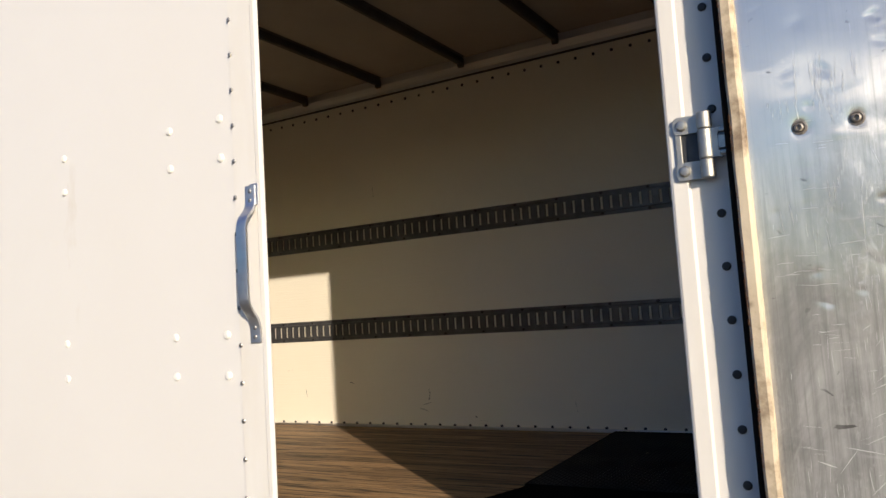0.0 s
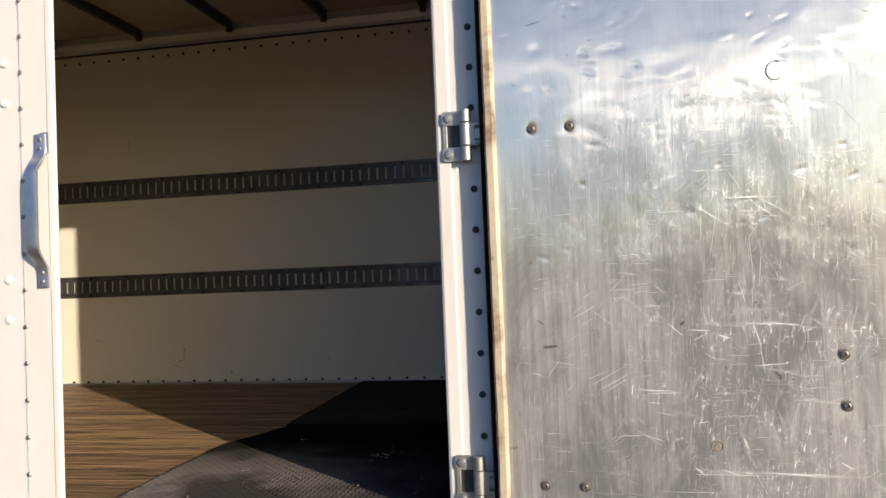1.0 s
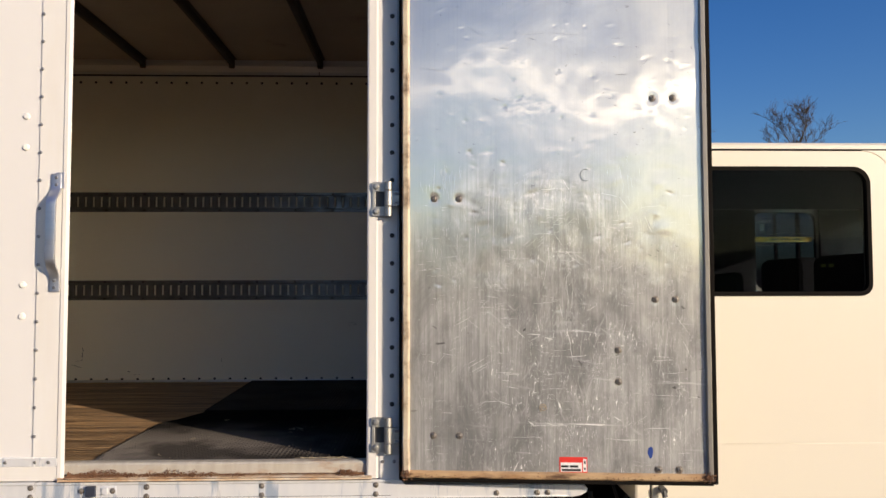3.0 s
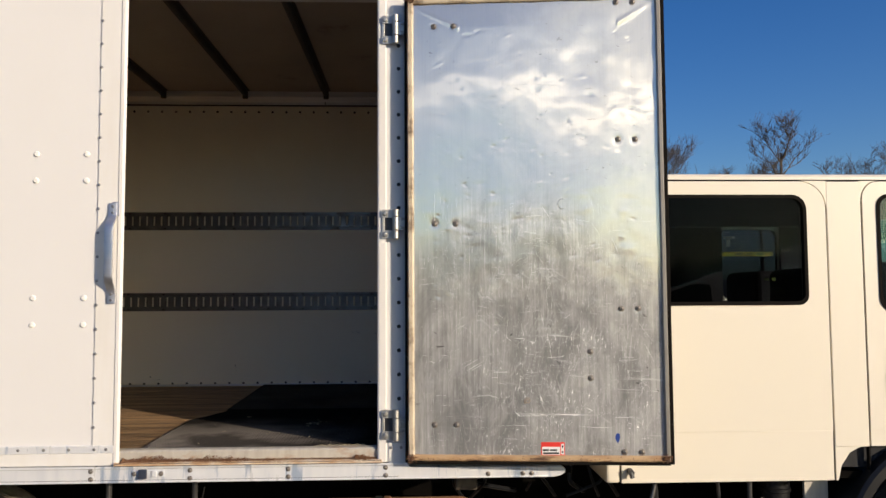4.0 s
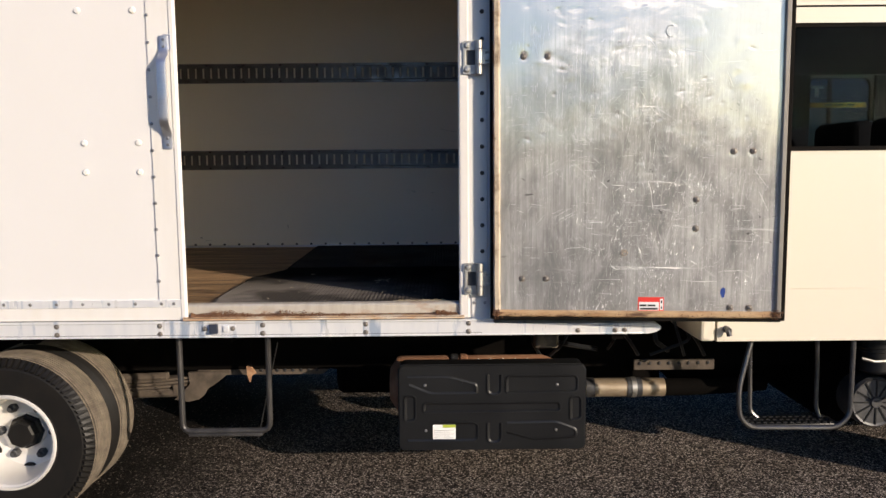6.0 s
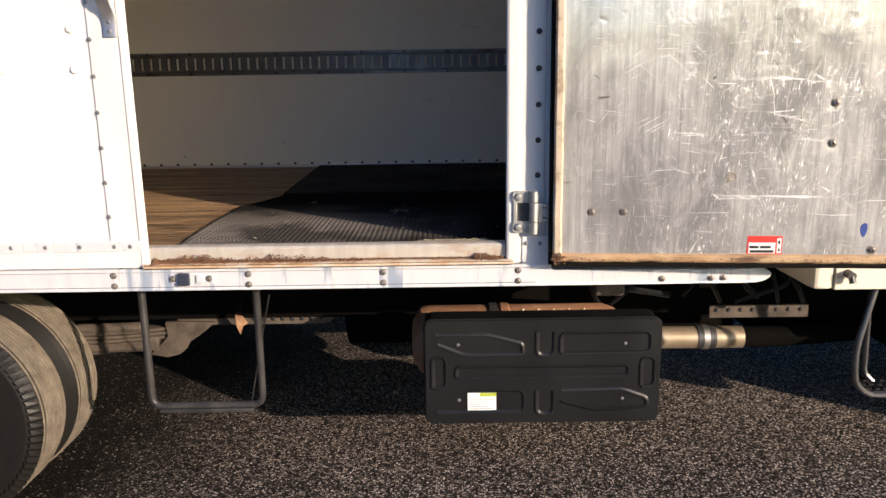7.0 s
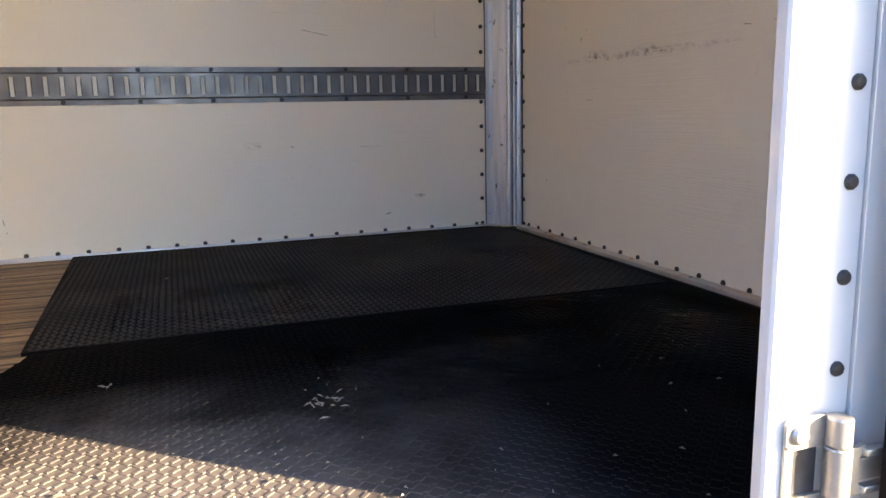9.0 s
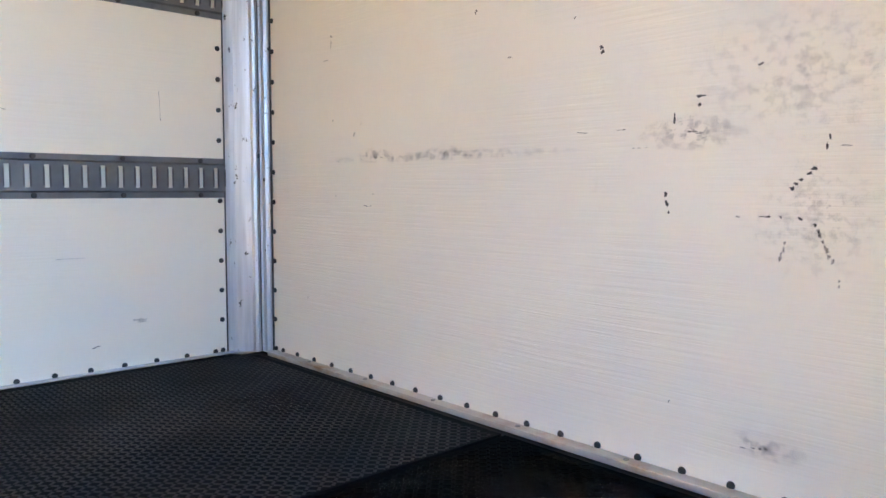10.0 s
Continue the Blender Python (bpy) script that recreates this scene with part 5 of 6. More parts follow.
# scraps on the mats
verts, faces = [], []
def shred(x, y, z, ln, w, a):
    i = len(verts)
    d, s = Vector((math.cos(a), math.sin(a), rng.uniform(-0.1, 0.25))), Vector((-math.sin(a), math.cos(a), 0))
    o = Vector((x, y, z))
    for q in (o - s * w, o + s * w, o + d * ln + s * w * 0.4, o + d * ln * 0.5 + Vector((0, 0, 0.003))):
        verts.append(tuple(q))
    faces.extend([(i, i + 1, i + 3), (i + 1, i + 2, i + 3), (i, i + 3, i + 2)])


for _ in range(26):
    shred(-0.362 + rng.gauss(0, 0.022), 0.61 + rng.gauss(0, 0.030), 0.8655, rng.uniform(0.006, 0.020), 0.0012, rng.uniform(0, 6.3))
for x, y in ((-0.718, 0.825), (-0.723, 0.823), (-0.715, 0.828), (-0.74, 0.42), (-0.75, 0.405), (-0.62, 1.75)):
    shred(x, y, 0.866, 0.016, 0.003, rng.uniform(0, 6.3))
for _ in range(45):
    shred(rng.uniform(-0.30, -0.09), 0.052 + abs(rng.gauss(0, 0.006)), 0.866, rng.uniform(0.01, 0.026), 0.0008, rng.uniform(-0.5, 0.5))
for _ in range(36):
    shred(rng.uniform(-0.98, 0.3), rng.uniform(0.06, 0.6), 0.866, rng.uniform(0.003, 0.010), 0.0010, rng.uniform(0, 6.3))
for _ in range(60):
    shred(rng.uniform(-3.0, -1.05), rng.uniform(0.1, 1.5), 0.854, rng.uniform(0.004, 0.012), 0.0010, rng.uniform(0, 6.3))
me = bpy.data.meshes.new("straw_scraps")
me.from_pydata(verts, [], faces)
me.materials.append(straw)
tagged(new("straw_scraps", me), "pale scraps of straw and paper on the floor", "litter", kind="stuff")

# ---- cab ----
CY, FAR = 0.150, 2.10


def holed(outer, inner, place, depth):
    """A slab with one opening; both outlines have the same number of points."""
    bm = bmesh.new()
    rings = [[bm.verts.new(place(u, v, w)) for u, v in o] for o, w in ((outer, 0), (inner, 0), (inner, depth), (outer, depth))]
    n = len(outer)
    for a, b in zip(rings, rings[1:] + rings[:1]):
        for k in range(n):
            j = (k + 1) % n
            bm.faces.new((a[k], a[j], b[j], b[k]))
    bmesh.ops.recalc_face_normals(bm, faces=bm.faces)
    return bm


near = lambda u, v, w: Vector((u, CY + w, v))
far_side = lambda u, v, w: Vector((u, FAR - w, v))


def cab_door(x0, x1, z0, z1, r, win, wr, place, mat_glass, name, label, lower=True):
    d = part(name, holed(rounded(x0, x1, z0, z1, r), rounded(*win, wr), place, 0.035), cab_paint, truck, label)
    u0, u1, v0, v1 = win
    part("window_seal", holed(rounded(u0 - 0.011, u1 + 0.011, v0 - 0.012, v1 + 0.011, [q + 0.010 for q in wr]), rounded(u0 + 0.004, u1 - 0.004, v0 + 0.004, v1 - 0.004, wr),
                              lambda u, v, w: place(u, v, w - 0.004), 0.024), rubber, d, "black rubber window surround")
    bm = bmesh.new()
    extrude_outline(bm, rounded(u0 + 0.002, u1 - 0.002, v0 + 0.002, v1 - 0.002, wr), lambda u, v, w: place(u, v, 0.008 + w), 0.004)
    g = part("window_glass", bm, mat_glass, d, "tinted window pane")
    g.visible_shadow = mat_glass is dark_glass
    return d


rear_door = cab_door(1.000, 1.930, 0.885, 1.972, (0.005, 0.005, 0.115, 0.02), (1.040, 1.832, 1.440, 1.902), (0.03, 0.035, 0.055, 0.03), near, dark_glass,
                     "rear_cab_door", "cream-white rear cab door with a dark tinted window")
part("door_foot", box(1.000, 1.930, CY + 0.003, CY + 0.038, 0.672, 0.8848, 0.002), cab_paint, rear_door)
front_door = cab_door(2.098, 3.12, 0.885, 1.972, (0.005, 0.005, 0.12, 0.075), (2.170, 3.00, 1.405, 1.905), (0.055, 0.03, 0.06, 0.045), near, clear_glass,
                      "front_cab_door", "cream-white front cab door with a clear window")
part("door_foot", box(2.098, 3.12, CY + 0.003, CY + 0.038, 0.815, 0.8848, 0.002), cab_paint, front_door)
cab_door(1.000, 1.930, 0.68, 1.972, (0.005, 0.005, 0.085, 0.02), (1.040, 1.832, 1.440, 1.902), (0.03, 0.035, 0.055, 0.03), far_side, dark_glass, "rear_cab_door",
                    "cream-white far rear cab door with a tinted window")
far_front = cab_door(2.098, 3.12, 0.68, 1.972, (0.005, 0.005, 0.12, 0.075), (2.255, 2.655, 1.440, 1.928), (0.055, 0.03, 0.06, 0.045), far_side, dark_glass, "front_cab_door",
                     "cream-white far front cab door with a clear window")
# yellow notice and print on the far door glass
notice = part("notice", box(2.262, 2.63, FAR - 0.016, FAR - 0.0135, 1.742, 1.772), yellow_print, far_front, "yellow warning strip on the far window")
for k in range(3):
    part("print_bar", box(2.36 + 0.075 * k, 2.41 + 0.075 * k, FAR - 0.0175, FAR - 0.0162, 1.751, 1.763), black_print, far_front)
part("print_bar", box(2.275, 2.36, FAR - 0.016, FAR - 0.0135, 1.862, 1.878), white_print, far_front)
part("print_bar", box(2.30, 2.325, FAR - 0.016, FAR - 0.0135, 1.810, 1.858), white_print, far_front)
for x in (1.655, 1.685):
    part("print_bar", box(x, x + 0.018, CY + 0.0124, CY + 0.0136, 1.535, 1.548), green_print, rear_door, "small green window label")
# dark trim of the cab's inside
part("headliner", box(0.980, 3.10, CY + 0.045, FAR - 0.045, 1.945, 1.9725), seat_cloth, truck, "dark cloth headliner")
part("back_trim", box(0.976, 0.990, CY + 0.05, FAR - 0.05, 0.72, 1.940), seat_cloth, truck)
part("door_trim", box(1.000, 3.10, FAR - 0.062, FAR - 0.038, 0.72, 1.415), seat_cloth, truck)
part("pillar_trim", box(1.845, 2.246, FAR - 0.060, FAR - 0.038, 1.416, 1.940), seat_cloth, truck)
part("pillar_trim", box(2.664, 3.10, FAR - 0.060, FAR - 0.038, 1.416, 1.940), seat_cloth, truck)
part("door_trim", box(1.000, 3.10, CY + 0.040, CY + 0.062, 0.72, 1.395), seat_cloth, truck)
# dark lining of the cab: far door trims, pillar trim and headliner
part("door_trim", box(1.000, 3.10, FAR - 0.062, FAR - 0.041, 0.72, 1.432), seat_cloth, truck)
part("pillar_trim", box(1.838, 2.248, FAR - 0.062, FAR - 0.041, 1.433, 1.930), seat_cloth, truck)
part("pillar_trim", box(2.662, 3.10, FAR - 0.062, FAR - 0.041, 1.433, 1.930), seat_cloth, truck)
part("headliner", box(0.977, 3.12, CY + 0.064, FAR - 0.064, 1.955, 1.9725, 0.004), seat_cloth, truck)
part("back_lining", box(0.9765, 0.985, CY + 0.064, FAR - 0.064, 0.72, 1.950), seat_cloth, truck)
# roof corners over the rounded door tops
def spandrel(xc, zc, r, s):
    """Fills the corner outside a rounded door top; s says to which side the corner points."""
    pts = [(xc + s * (r + 0.0033), zc), (xc + s * (r + 0.0033), zc + r + 0.001), (xc, zc + r + 0.001)]
    arc = [(xc + s * r * math.sin(radians(a)), zc + r * math.cos(radians(a))) for a in range(9, 90, 9)]
    bm = bmesh.new()
    extrude_outline(bm, pts + arc, lambda u, v, w: Vector((u + s * 0.004, CY + 0.002 + w, v + 0.002)), 0.03)
    part("door_surround", bm, cab_paint, truck, smooth=False)


spandrel(1.815, 1.857, 0.115, 1)
spandrel(2.173, 1.897, 0.075, -1)
spandrel(3.000, 1.852, 0.120, 1)

for x in (1.932, 2.096):
    part("door_gasket", box(x - 0.0032 + (0.0018 if x < 2 else -0.0018), x + 0.0032 + (0.0018 if x < 2 else -0.0018), CY + 0.009, CY + 0.030, 0.68, 1.885), rubber, truck)
part("door_pillar", box(1.9375, 2.0905, CY + 0.001, CY + 0.036, 0.815, 1.972, 0.003), cab_paint, truck, "cream-white pillar between the cab doors")
bm = bmesh.new()
extrude_outline(bm, [(1.9375, 0.672), (1.946, 0.672), (1.962, 0.735), (2.000, 0.790), (2.050, 0.814), (2.0905, 0.8149), (1.9375, 0.8149)], lambda u, v, w: Vector((u, CY + 0.001 + w, v)), 0.035)
part("pillar_foot", bm, cab_paint, truck, smooth=False)
part("cab_corner", box(0.935, 0.996, CY + 0.004, CY + 0.04, 0.672, 2.0, 0.012), cab_paint, truck, "cream-white rear corner of the cab")
part("cab_corner", box(3.125, 3.40, CY + 0.004, FAR - 0.004, 0.60, 1.35, 0.03), cab_paint, truck)
part("cab_corner", box(0.935, 1.0, FAR - 0.04, FAR - 0.004, 0.672, 2.0, 0.012), cab_paint, truck)
part("door_pillar", box(1.934, 2.094, FAR - 0.036, FAR - 0.001, 0.68, 1.972, 0.003), cab_paint, truck)
roof_bm = bmesh.new()
extrude_outline(roof_bm, [(CY + 0.002, 1.9805), (CY + 0.004, 1.995), (CY + 0.020, 2.006), (CY + 0.10, 2.010), (FAR - 0.10, 2.012), (FAR - 0.02, 2.006), (FAR - 0.004, 1.995), (FAR - 0.002, 1.9805)],
                lambda u, v, w: Vector((0.935 + w, u, v)), 2.30)
part("roof_gasket", box(0.94, 3.12, CY + 0.008, CY + 0.044, 1.9735, 1.9800), rubber, truck)
part("cab_roof", roof_bm, cab_paint, truck, "cream-white cab roof")
part("cab_back", box(0.940, 0.975, CY + 0.042, FAR - 0.042, 0.672, 1.973), cab_paint, truck)
part("cab_floor", box(0.976, 3.12, CY + 0.04, FAR - 0.04, 0.672, 0.70), underside, truck)
bm = bmesh.new()
for y in (CY + 0.05, FAR - 0.09):
    tube(bm, [(3.20, y + 0.02, 1.985), (3.38, y + 0.02, 1.36)], 0.03, 8)
part("windscreen_pillar", bm, cab_paint, truck)
bm = bmesh.new()
extrude_outline(bm, [(3.205, 1.975), (3.390, 1.345), (3.396, 1.345), (3.211, 1.975)], lambda u, v, w: Vector((u, CY + 0.08 + w, v)), FAR - CY - 0.16)
ws = part("windscreen", bm, clear_glass, truck, "clear windscreen", smooth=False)
ws.visible_shadow = False
bm = bmesh.new()
extrude_outline(bm, [(3.192, 1.972), (3.235, 1.83), (3.238, 1.83), (3.195, 1.972)], lambda u, v, w: Vector((u, CY + 0.08 + w, v)), FAR - CY - 0.16)
part("sun_band", bm, glass("band_glass", (0.05, 0.45, 0.42)), truck, smooth=False).visible_shadow = False
part("dashboard", box(2.95, 3.32, CY + 0.06, FAR - 0.06, 1.12, 1.36, 0.05, 4), seat_cloth, truck)
for x in (1.10, 2.20):
    for y in (0.42, 1.05, 1.66):
        part("seat_back", box(x, x + 0.16, y - 0.24, y + 0.24, 1.05, 1.52 if x < 2 else 1.62, 0.05, 4), seat_cloth, truck, "dark cloth seat back")
        part("seat_cushion", box(x + 0.12, x + 0.60, y - 0.25, y + 0.25, 0.98, 1.12, 0.05, 4), seat_cloth, truck)
# door handle: recessed cup and pull
cup = part("door_handle", holed(rounded(2.178, 2.300, 0.922, 1.140, 0.02), rounded(2.190, 2.290, 0.936, 1.128, 0.018), lambda u, v, w: Vector((u, CY - 0.006 + w, v)), 0.006),
           black_plastic, front_door, "black recessed door handle")
part("handle_cup", box(2.186, 2.292, CY - 0.0022, CY - 0.0006, 0.930, 1.132), black_plastic, front_door)
part("handle_pull", box(2.228, 2.262, CY - 0.022, CY - 0.006, 0.945, 1.125, 0.007, 3), black_plastic, front_door)
bm = bmesh.new()
lathe(bm, [(0, 0.004), (0.018, 0.002), (0.026, -0.002), (0.028, -0.004)], 20, Matrix.Translation((2.208, CY - 0.004, 1.045)) @ OUT @ Matrix.Diagonal((0.7, 1.6, 1, 1)))
part("handle_grip", bm, black_plastic, front_door)
set_rivet("key_lock", pop_rivet, front_door, 2.207, CY - 0.003, 0.952)
bm = bmesh.new()
tube(bm, [(1.035, CY + 0.005, 0.725), (1.035, CY - 0.028, 0.722)], 0.013, 14)
tube(bm, [(1.035, CY - 0.020, 0.722), (1.040, CY - 0.024, 0.700)], 0.010, 10)
part("door_stop", bm, dark_steel, truck, "small rubber door stop")

# wheel arch and front wheel
def arc_band(bm, cx, cz, r0, r1, y0, y1, a0, a1, n=20):
    rings = []
    for k in range(n + 1):
        a = radians(a0 + (a1 - a0) * k / n)
        c, s = math.cos(a), math.sin(a)
        rings.append([bm.verts.new((cx + r * c, y, cz + r * s)) for r, y in ((r0, y0 + 0.02), (r0 + 0.01, y0), (r1 - 0.015, y0), (r1, y0 + 0.012), (r1, y1), (r0, y1))])
    for a, b in zip(rings, rings[1:]):
        for k in range(6):
            bm.faces.new((a[k], a[(k + 1) % 6], b[(k + 1) % 6], b[k]))
    bm.faces.new(rings[0])
    bm.faces.new(rings[-1])
    bmesh.ops.recalc_face_normals(bm, faces=bm.faces)
    return bm


FWX, RWX, TR = 2.435, -1.790, 0.338
part("fender_flare", arc_band(bmesh.new(), FWX, 0.385, 0.415, 0.475, CY - 0.030, CY + 0.30, 12, 172), black_plastic, truck, "black plastic wheel arch flare")
part("arch_liner", arc_band(bmesh.new(), FWX, 0.385, 0.400, 0.4149, CY + 0.03, CY + 0.55, 5, 185), underside, truck)


def wheel(x, y_out, width, label, dish, lugs=True):
    """A truck wheel: tyre with tread blocks, rim with hand holes, hub and nuts."""
    ob = part("wheel", lathe(bmesh.new(), [(0.186, 0.02), (0.20, 0.010), (0.26, 0.004), (TR - 0.045, 0.004), (TR - 0.018, 0.018), (TR - 0.006, 0.034), (TR - 0.006, width - 0.034), (TR - 0.018, width - 0.018),
                                            (TR - 0.045, width - 0.004), (0.20, width - 0.02), (0.184, width / 2), (0.186, 0.02)], 72), tyre_wall, truck, label,
              Matrix.Translation((x, y_out, TR + GROUND)) @ Matrix.Rotation(radians(-90), 4, 'X'))
    bm = bmesh.new()
    prof = []
    ribs = 9
    for q in range(ribs):
        w0, w1 = 0.030 + (width - 0.060) * q / ribs, 0.030 + (width - 0.060) * (q + 1) / ribs
        drop = 0.004 if q in (0, ribs - 1) else 0.0
        prof += [(TR - 0.0085, w0 + 0.0030), (TR - 0.0006 - drop, w0 + 0.0042), (TR - drop, (w0 + w1) / 2), (TR - 0.0006 - drop, w1 - 0.0042), (TR - 0.0085, w1 - 0.0030)]
    lathe(bm, prof, 96)
    part("tread", bm, tyre_tread, ob, "dusty ribbed tread", smooth=False)
    if lugs:
        vs, fs = [], []
        for k in range(84):
            a0, a1 = 2 * math.pi * (k + 0.12) / 84, 2 * math.pi * (k + 0.72) / 84
            i = len(vs)
            for a, rr, w in ((a0, TR - 0.040, 0.0035), (a1, TR - 0.034, 0.0035), (a1, TR - 0.0045, 0.028), (a0, TR - 0.0045, 0.028),
                             (a0, TR - 0.030, -0.001), (a1, TR - 0.026, -0.001), (a1, TR - 0.001, 0.020), (a0, TR - 0.001, 0.020)):
                vs.append((rr * math.cos(a), rr * math.sin(a), w))
            fs += [(i + 4, i + 5, i + 6, i + 7)] + [(i + j, i + (j + 1) % 4, i + 4 + (j + 1) % 4, i + 4 + j) for j in range(4)]
        me = bpy.data.meshes.new("shoulder_lug")
        me.from_pydata(vs, [], fs)
        me.materials.append(tyre_wall)
        tagged(part("shoulder_lug", me, None, ob, "small shoulder lugs", smooth=False), kind="stuff")
    d = dish
    bm = bmesh.new()
    lathe(bm, [(0.192, 0.012), (0.188, 0.003), (0.181, 0.003), (0.178, 0.014), (0.172, 0.020), (0.168, 0.03 + d * 0.2), (0.160, d * 0.75), (0.146, d), (0.110, d + 0.010), (0.075, d + 0.006), (0.070, d - 0.004), (0.0, d - 0.004)], 48)
    part("rim", bm, wheel_white, ob, "white painted steel rim")
    for k in range(6):
        a = 2 * math.pi * (k + 0.5) / 6
        bm = bmesh.new()
        lathe(bm, [(0.0, -0.001), (0.019, -0.001), (0.021, 0.006)], 16, Matrix.Translation((0.150 * math.cos(a), 0.150 * math.sin(a), d - 0.006)) @ Matrix.Rotation(radians(0), 4, 'X') @ Matrix.Rotation(a, 4, 'Z') @ Matrix.Diagonal((0.75, 1.25, 1, 1)))
        part("hand_hole", bm, tyre_wall, ob)
        a = 2 * math.pi * k / 6
        bm = bmesh.new()
        lathe(bm, [(0.019, d + 0.012), (0.017, d - 0.018), (0.013, d - 0.020), (0.010, d - 0.030), (0, d - 0.030)], 6, Matrix.Translation((0.108 * math.cos(a), 0.108 * math.sin(a), 0)))
        bmesh.ops.recalc_face_normals(bm, faces=bm.faces)
        part("wheel_nut", bm, dark_steel, ob)
    bm = bmesh.new()
    lathe(bm, [(0.072, d + 0.01), (0.070, d - 0.020), (0.062, d - 0.026), (0.055, d - 0.055), (0.048, d - 0.062), (0.0, d - 0.062)], 8)
    part("hub", bm, tyre_wall, ob, "black axle hub")
    return ob


wheel(RWX, 0.018, 0.205, "outer rear dual wheel with a white rim and dusty tyre", 0.160)
wheel(RWX, 0.247, 0.205, "inner rear dual wheel with a dusty tyre", 0.10, False)
wheel(RWX, 1.83, 0.205, "far inner rear dual wheel", 0.10, False)
wheel(RWX, 2.08, 0.205, "far outer rear dual wheel", 0.10, False)
wheel(FWX, 0.19, 0.205, "front wheel under the black arch flare", 0.03)
wheel(FWX, 1.86, 0.205, "far front wheel", 0.03, False)

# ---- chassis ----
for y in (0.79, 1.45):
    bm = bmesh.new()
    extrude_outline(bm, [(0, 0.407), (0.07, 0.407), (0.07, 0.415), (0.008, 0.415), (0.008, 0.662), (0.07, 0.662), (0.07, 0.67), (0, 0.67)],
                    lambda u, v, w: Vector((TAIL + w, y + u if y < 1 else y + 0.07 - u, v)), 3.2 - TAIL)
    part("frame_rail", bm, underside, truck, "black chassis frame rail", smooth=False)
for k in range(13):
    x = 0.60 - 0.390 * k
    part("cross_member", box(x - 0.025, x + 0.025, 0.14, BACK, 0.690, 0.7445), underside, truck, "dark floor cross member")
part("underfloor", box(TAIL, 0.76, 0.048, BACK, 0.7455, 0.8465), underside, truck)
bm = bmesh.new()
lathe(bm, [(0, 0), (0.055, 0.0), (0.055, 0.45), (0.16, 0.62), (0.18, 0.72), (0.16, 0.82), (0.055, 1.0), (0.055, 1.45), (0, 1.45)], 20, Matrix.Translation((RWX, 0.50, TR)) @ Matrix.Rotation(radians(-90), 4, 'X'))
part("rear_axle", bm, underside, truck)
for y in (0.80, 1.51):
    bm = bmesh.new()
    for k in range(6):
        h = 0.62 - 0.085 * k
        line = [(RWX + s * h, y, 0.350 - 0.016 * k + 0.040 * (s * h / 0.62) ** 2) for s in (-1, -0.5, 0, 0.5, 1)]
        bar_strip(bm, line, 0.07, 0.014, (0, 1, 0))
    spring = part("leaf_spring", bm, dusty_steel, truck, "dusty leaf spring pack")
    part("spring_hanger", box(RWX + 0.385, RWX + 0.430, y - 0.05, y + 0.03, 0.285, 0.345, 0.008), dusty_steel, spring, "dusty spring hanger bracket")
    bm = bmesh.new()
    extrude_outline(bm, [(0.463, 0.403), (0.525, 0.405), (0.660, 0.402), (0.631, 0.375), (0.594, 0.347), (0.552, 0.320), (0.538, 0.292), (0.513, 0.271), (0.460, 0.258), (0.392, 0.270), (0.430, 0.304), (0.469, 0.346)], lambda u, v, w: Vector((RWX + u, y - 0.045 + w, v)), 0.018)
    part("hanger_plate", bm, dusty_steel, spring, smooth=False)
    for z, x0, x1 in ((0.290, 0.10, 0.40), (0.372, 0.10, 0.36)):
        bm = bmesh.new()
        tube(bm, [(RWX + x0, y - 0.02, z), (RWX + x1, y - 0.03, z + 0.01)], 0.020, 10)
        part("spring_link", bm, dusty_steel, spring)
# sunlit stretch of the near frame rail's lower flange as a paler piece, its bolts, and the hanging tab
part("rail_flange", box(-1.290, -0.685, 0.785, 0.860, 0.381, 0.4065, 0.003), dusty_steel, truck, "dusty lower flange of the frame rail, its sunlit stretch coloured paler")
# tapered end follows the shadow edge; the shaded rail above stays near-black
bm = bmesh.new()
extrude_outline(bm, [(-0.6845, 0.381), (-0.650, 0.4065), (-0.6845, 0.4065)], lambda u, v, w: Vector((u, 0.785 + w, v)), 0.06)
part("flange_end", bm, dusty_steel, truck, smooth=False)
for k in range(8):
    set_rivet("flange_bolt", dark_rivet, truck, -0.980 + 0.0385 * k, 0.7848, 0.4035)
bm = bmesh.new()
extrude_outline(bm, [(-1.030, 0.445), (-1.006, 0.440), (-0.985, 0.412), (-1.004, 0.402), (-1.016, 0.367), (-1.028, 0.402)], lambda u, v, w: Vector((u, 0.700 + w, v)), 0.012)
part("rust_tab", bm, rust, truck, "rusty hanging tab", smooth=False)
part("tab_strap", box(-1.034, -1.008, 0.7125, 0.7165, 0.430, 0.740), underside, truck)

# stirrup step of bent bar under the doorway
line = bend([(-1.117, 0.060, 0.744), (-1.117, 0.060, 0.356), (-0.776, 0.060, 0.358), (-0.774, 0.060, 0.744)], 0.035)
step = part("stirrup_step", tube(bmesh.new(), line, 0.0115, 12), tube_black, truck, "scratched black steel stirrup step")
bm = bmesh.new()
tube(bm, [(-0.742, 0.085, 0.700), (-0.775, 0.14, 0.600), (-0.900, 0.36, 0.215)], 0.0025, 6)
part("stay_wire", bm, tube_steel, step)
part("step_tread", box(-1.090, -0.803, 0.040, 0.084, 0.340, 0.3525, 0.003), tube_black, step)

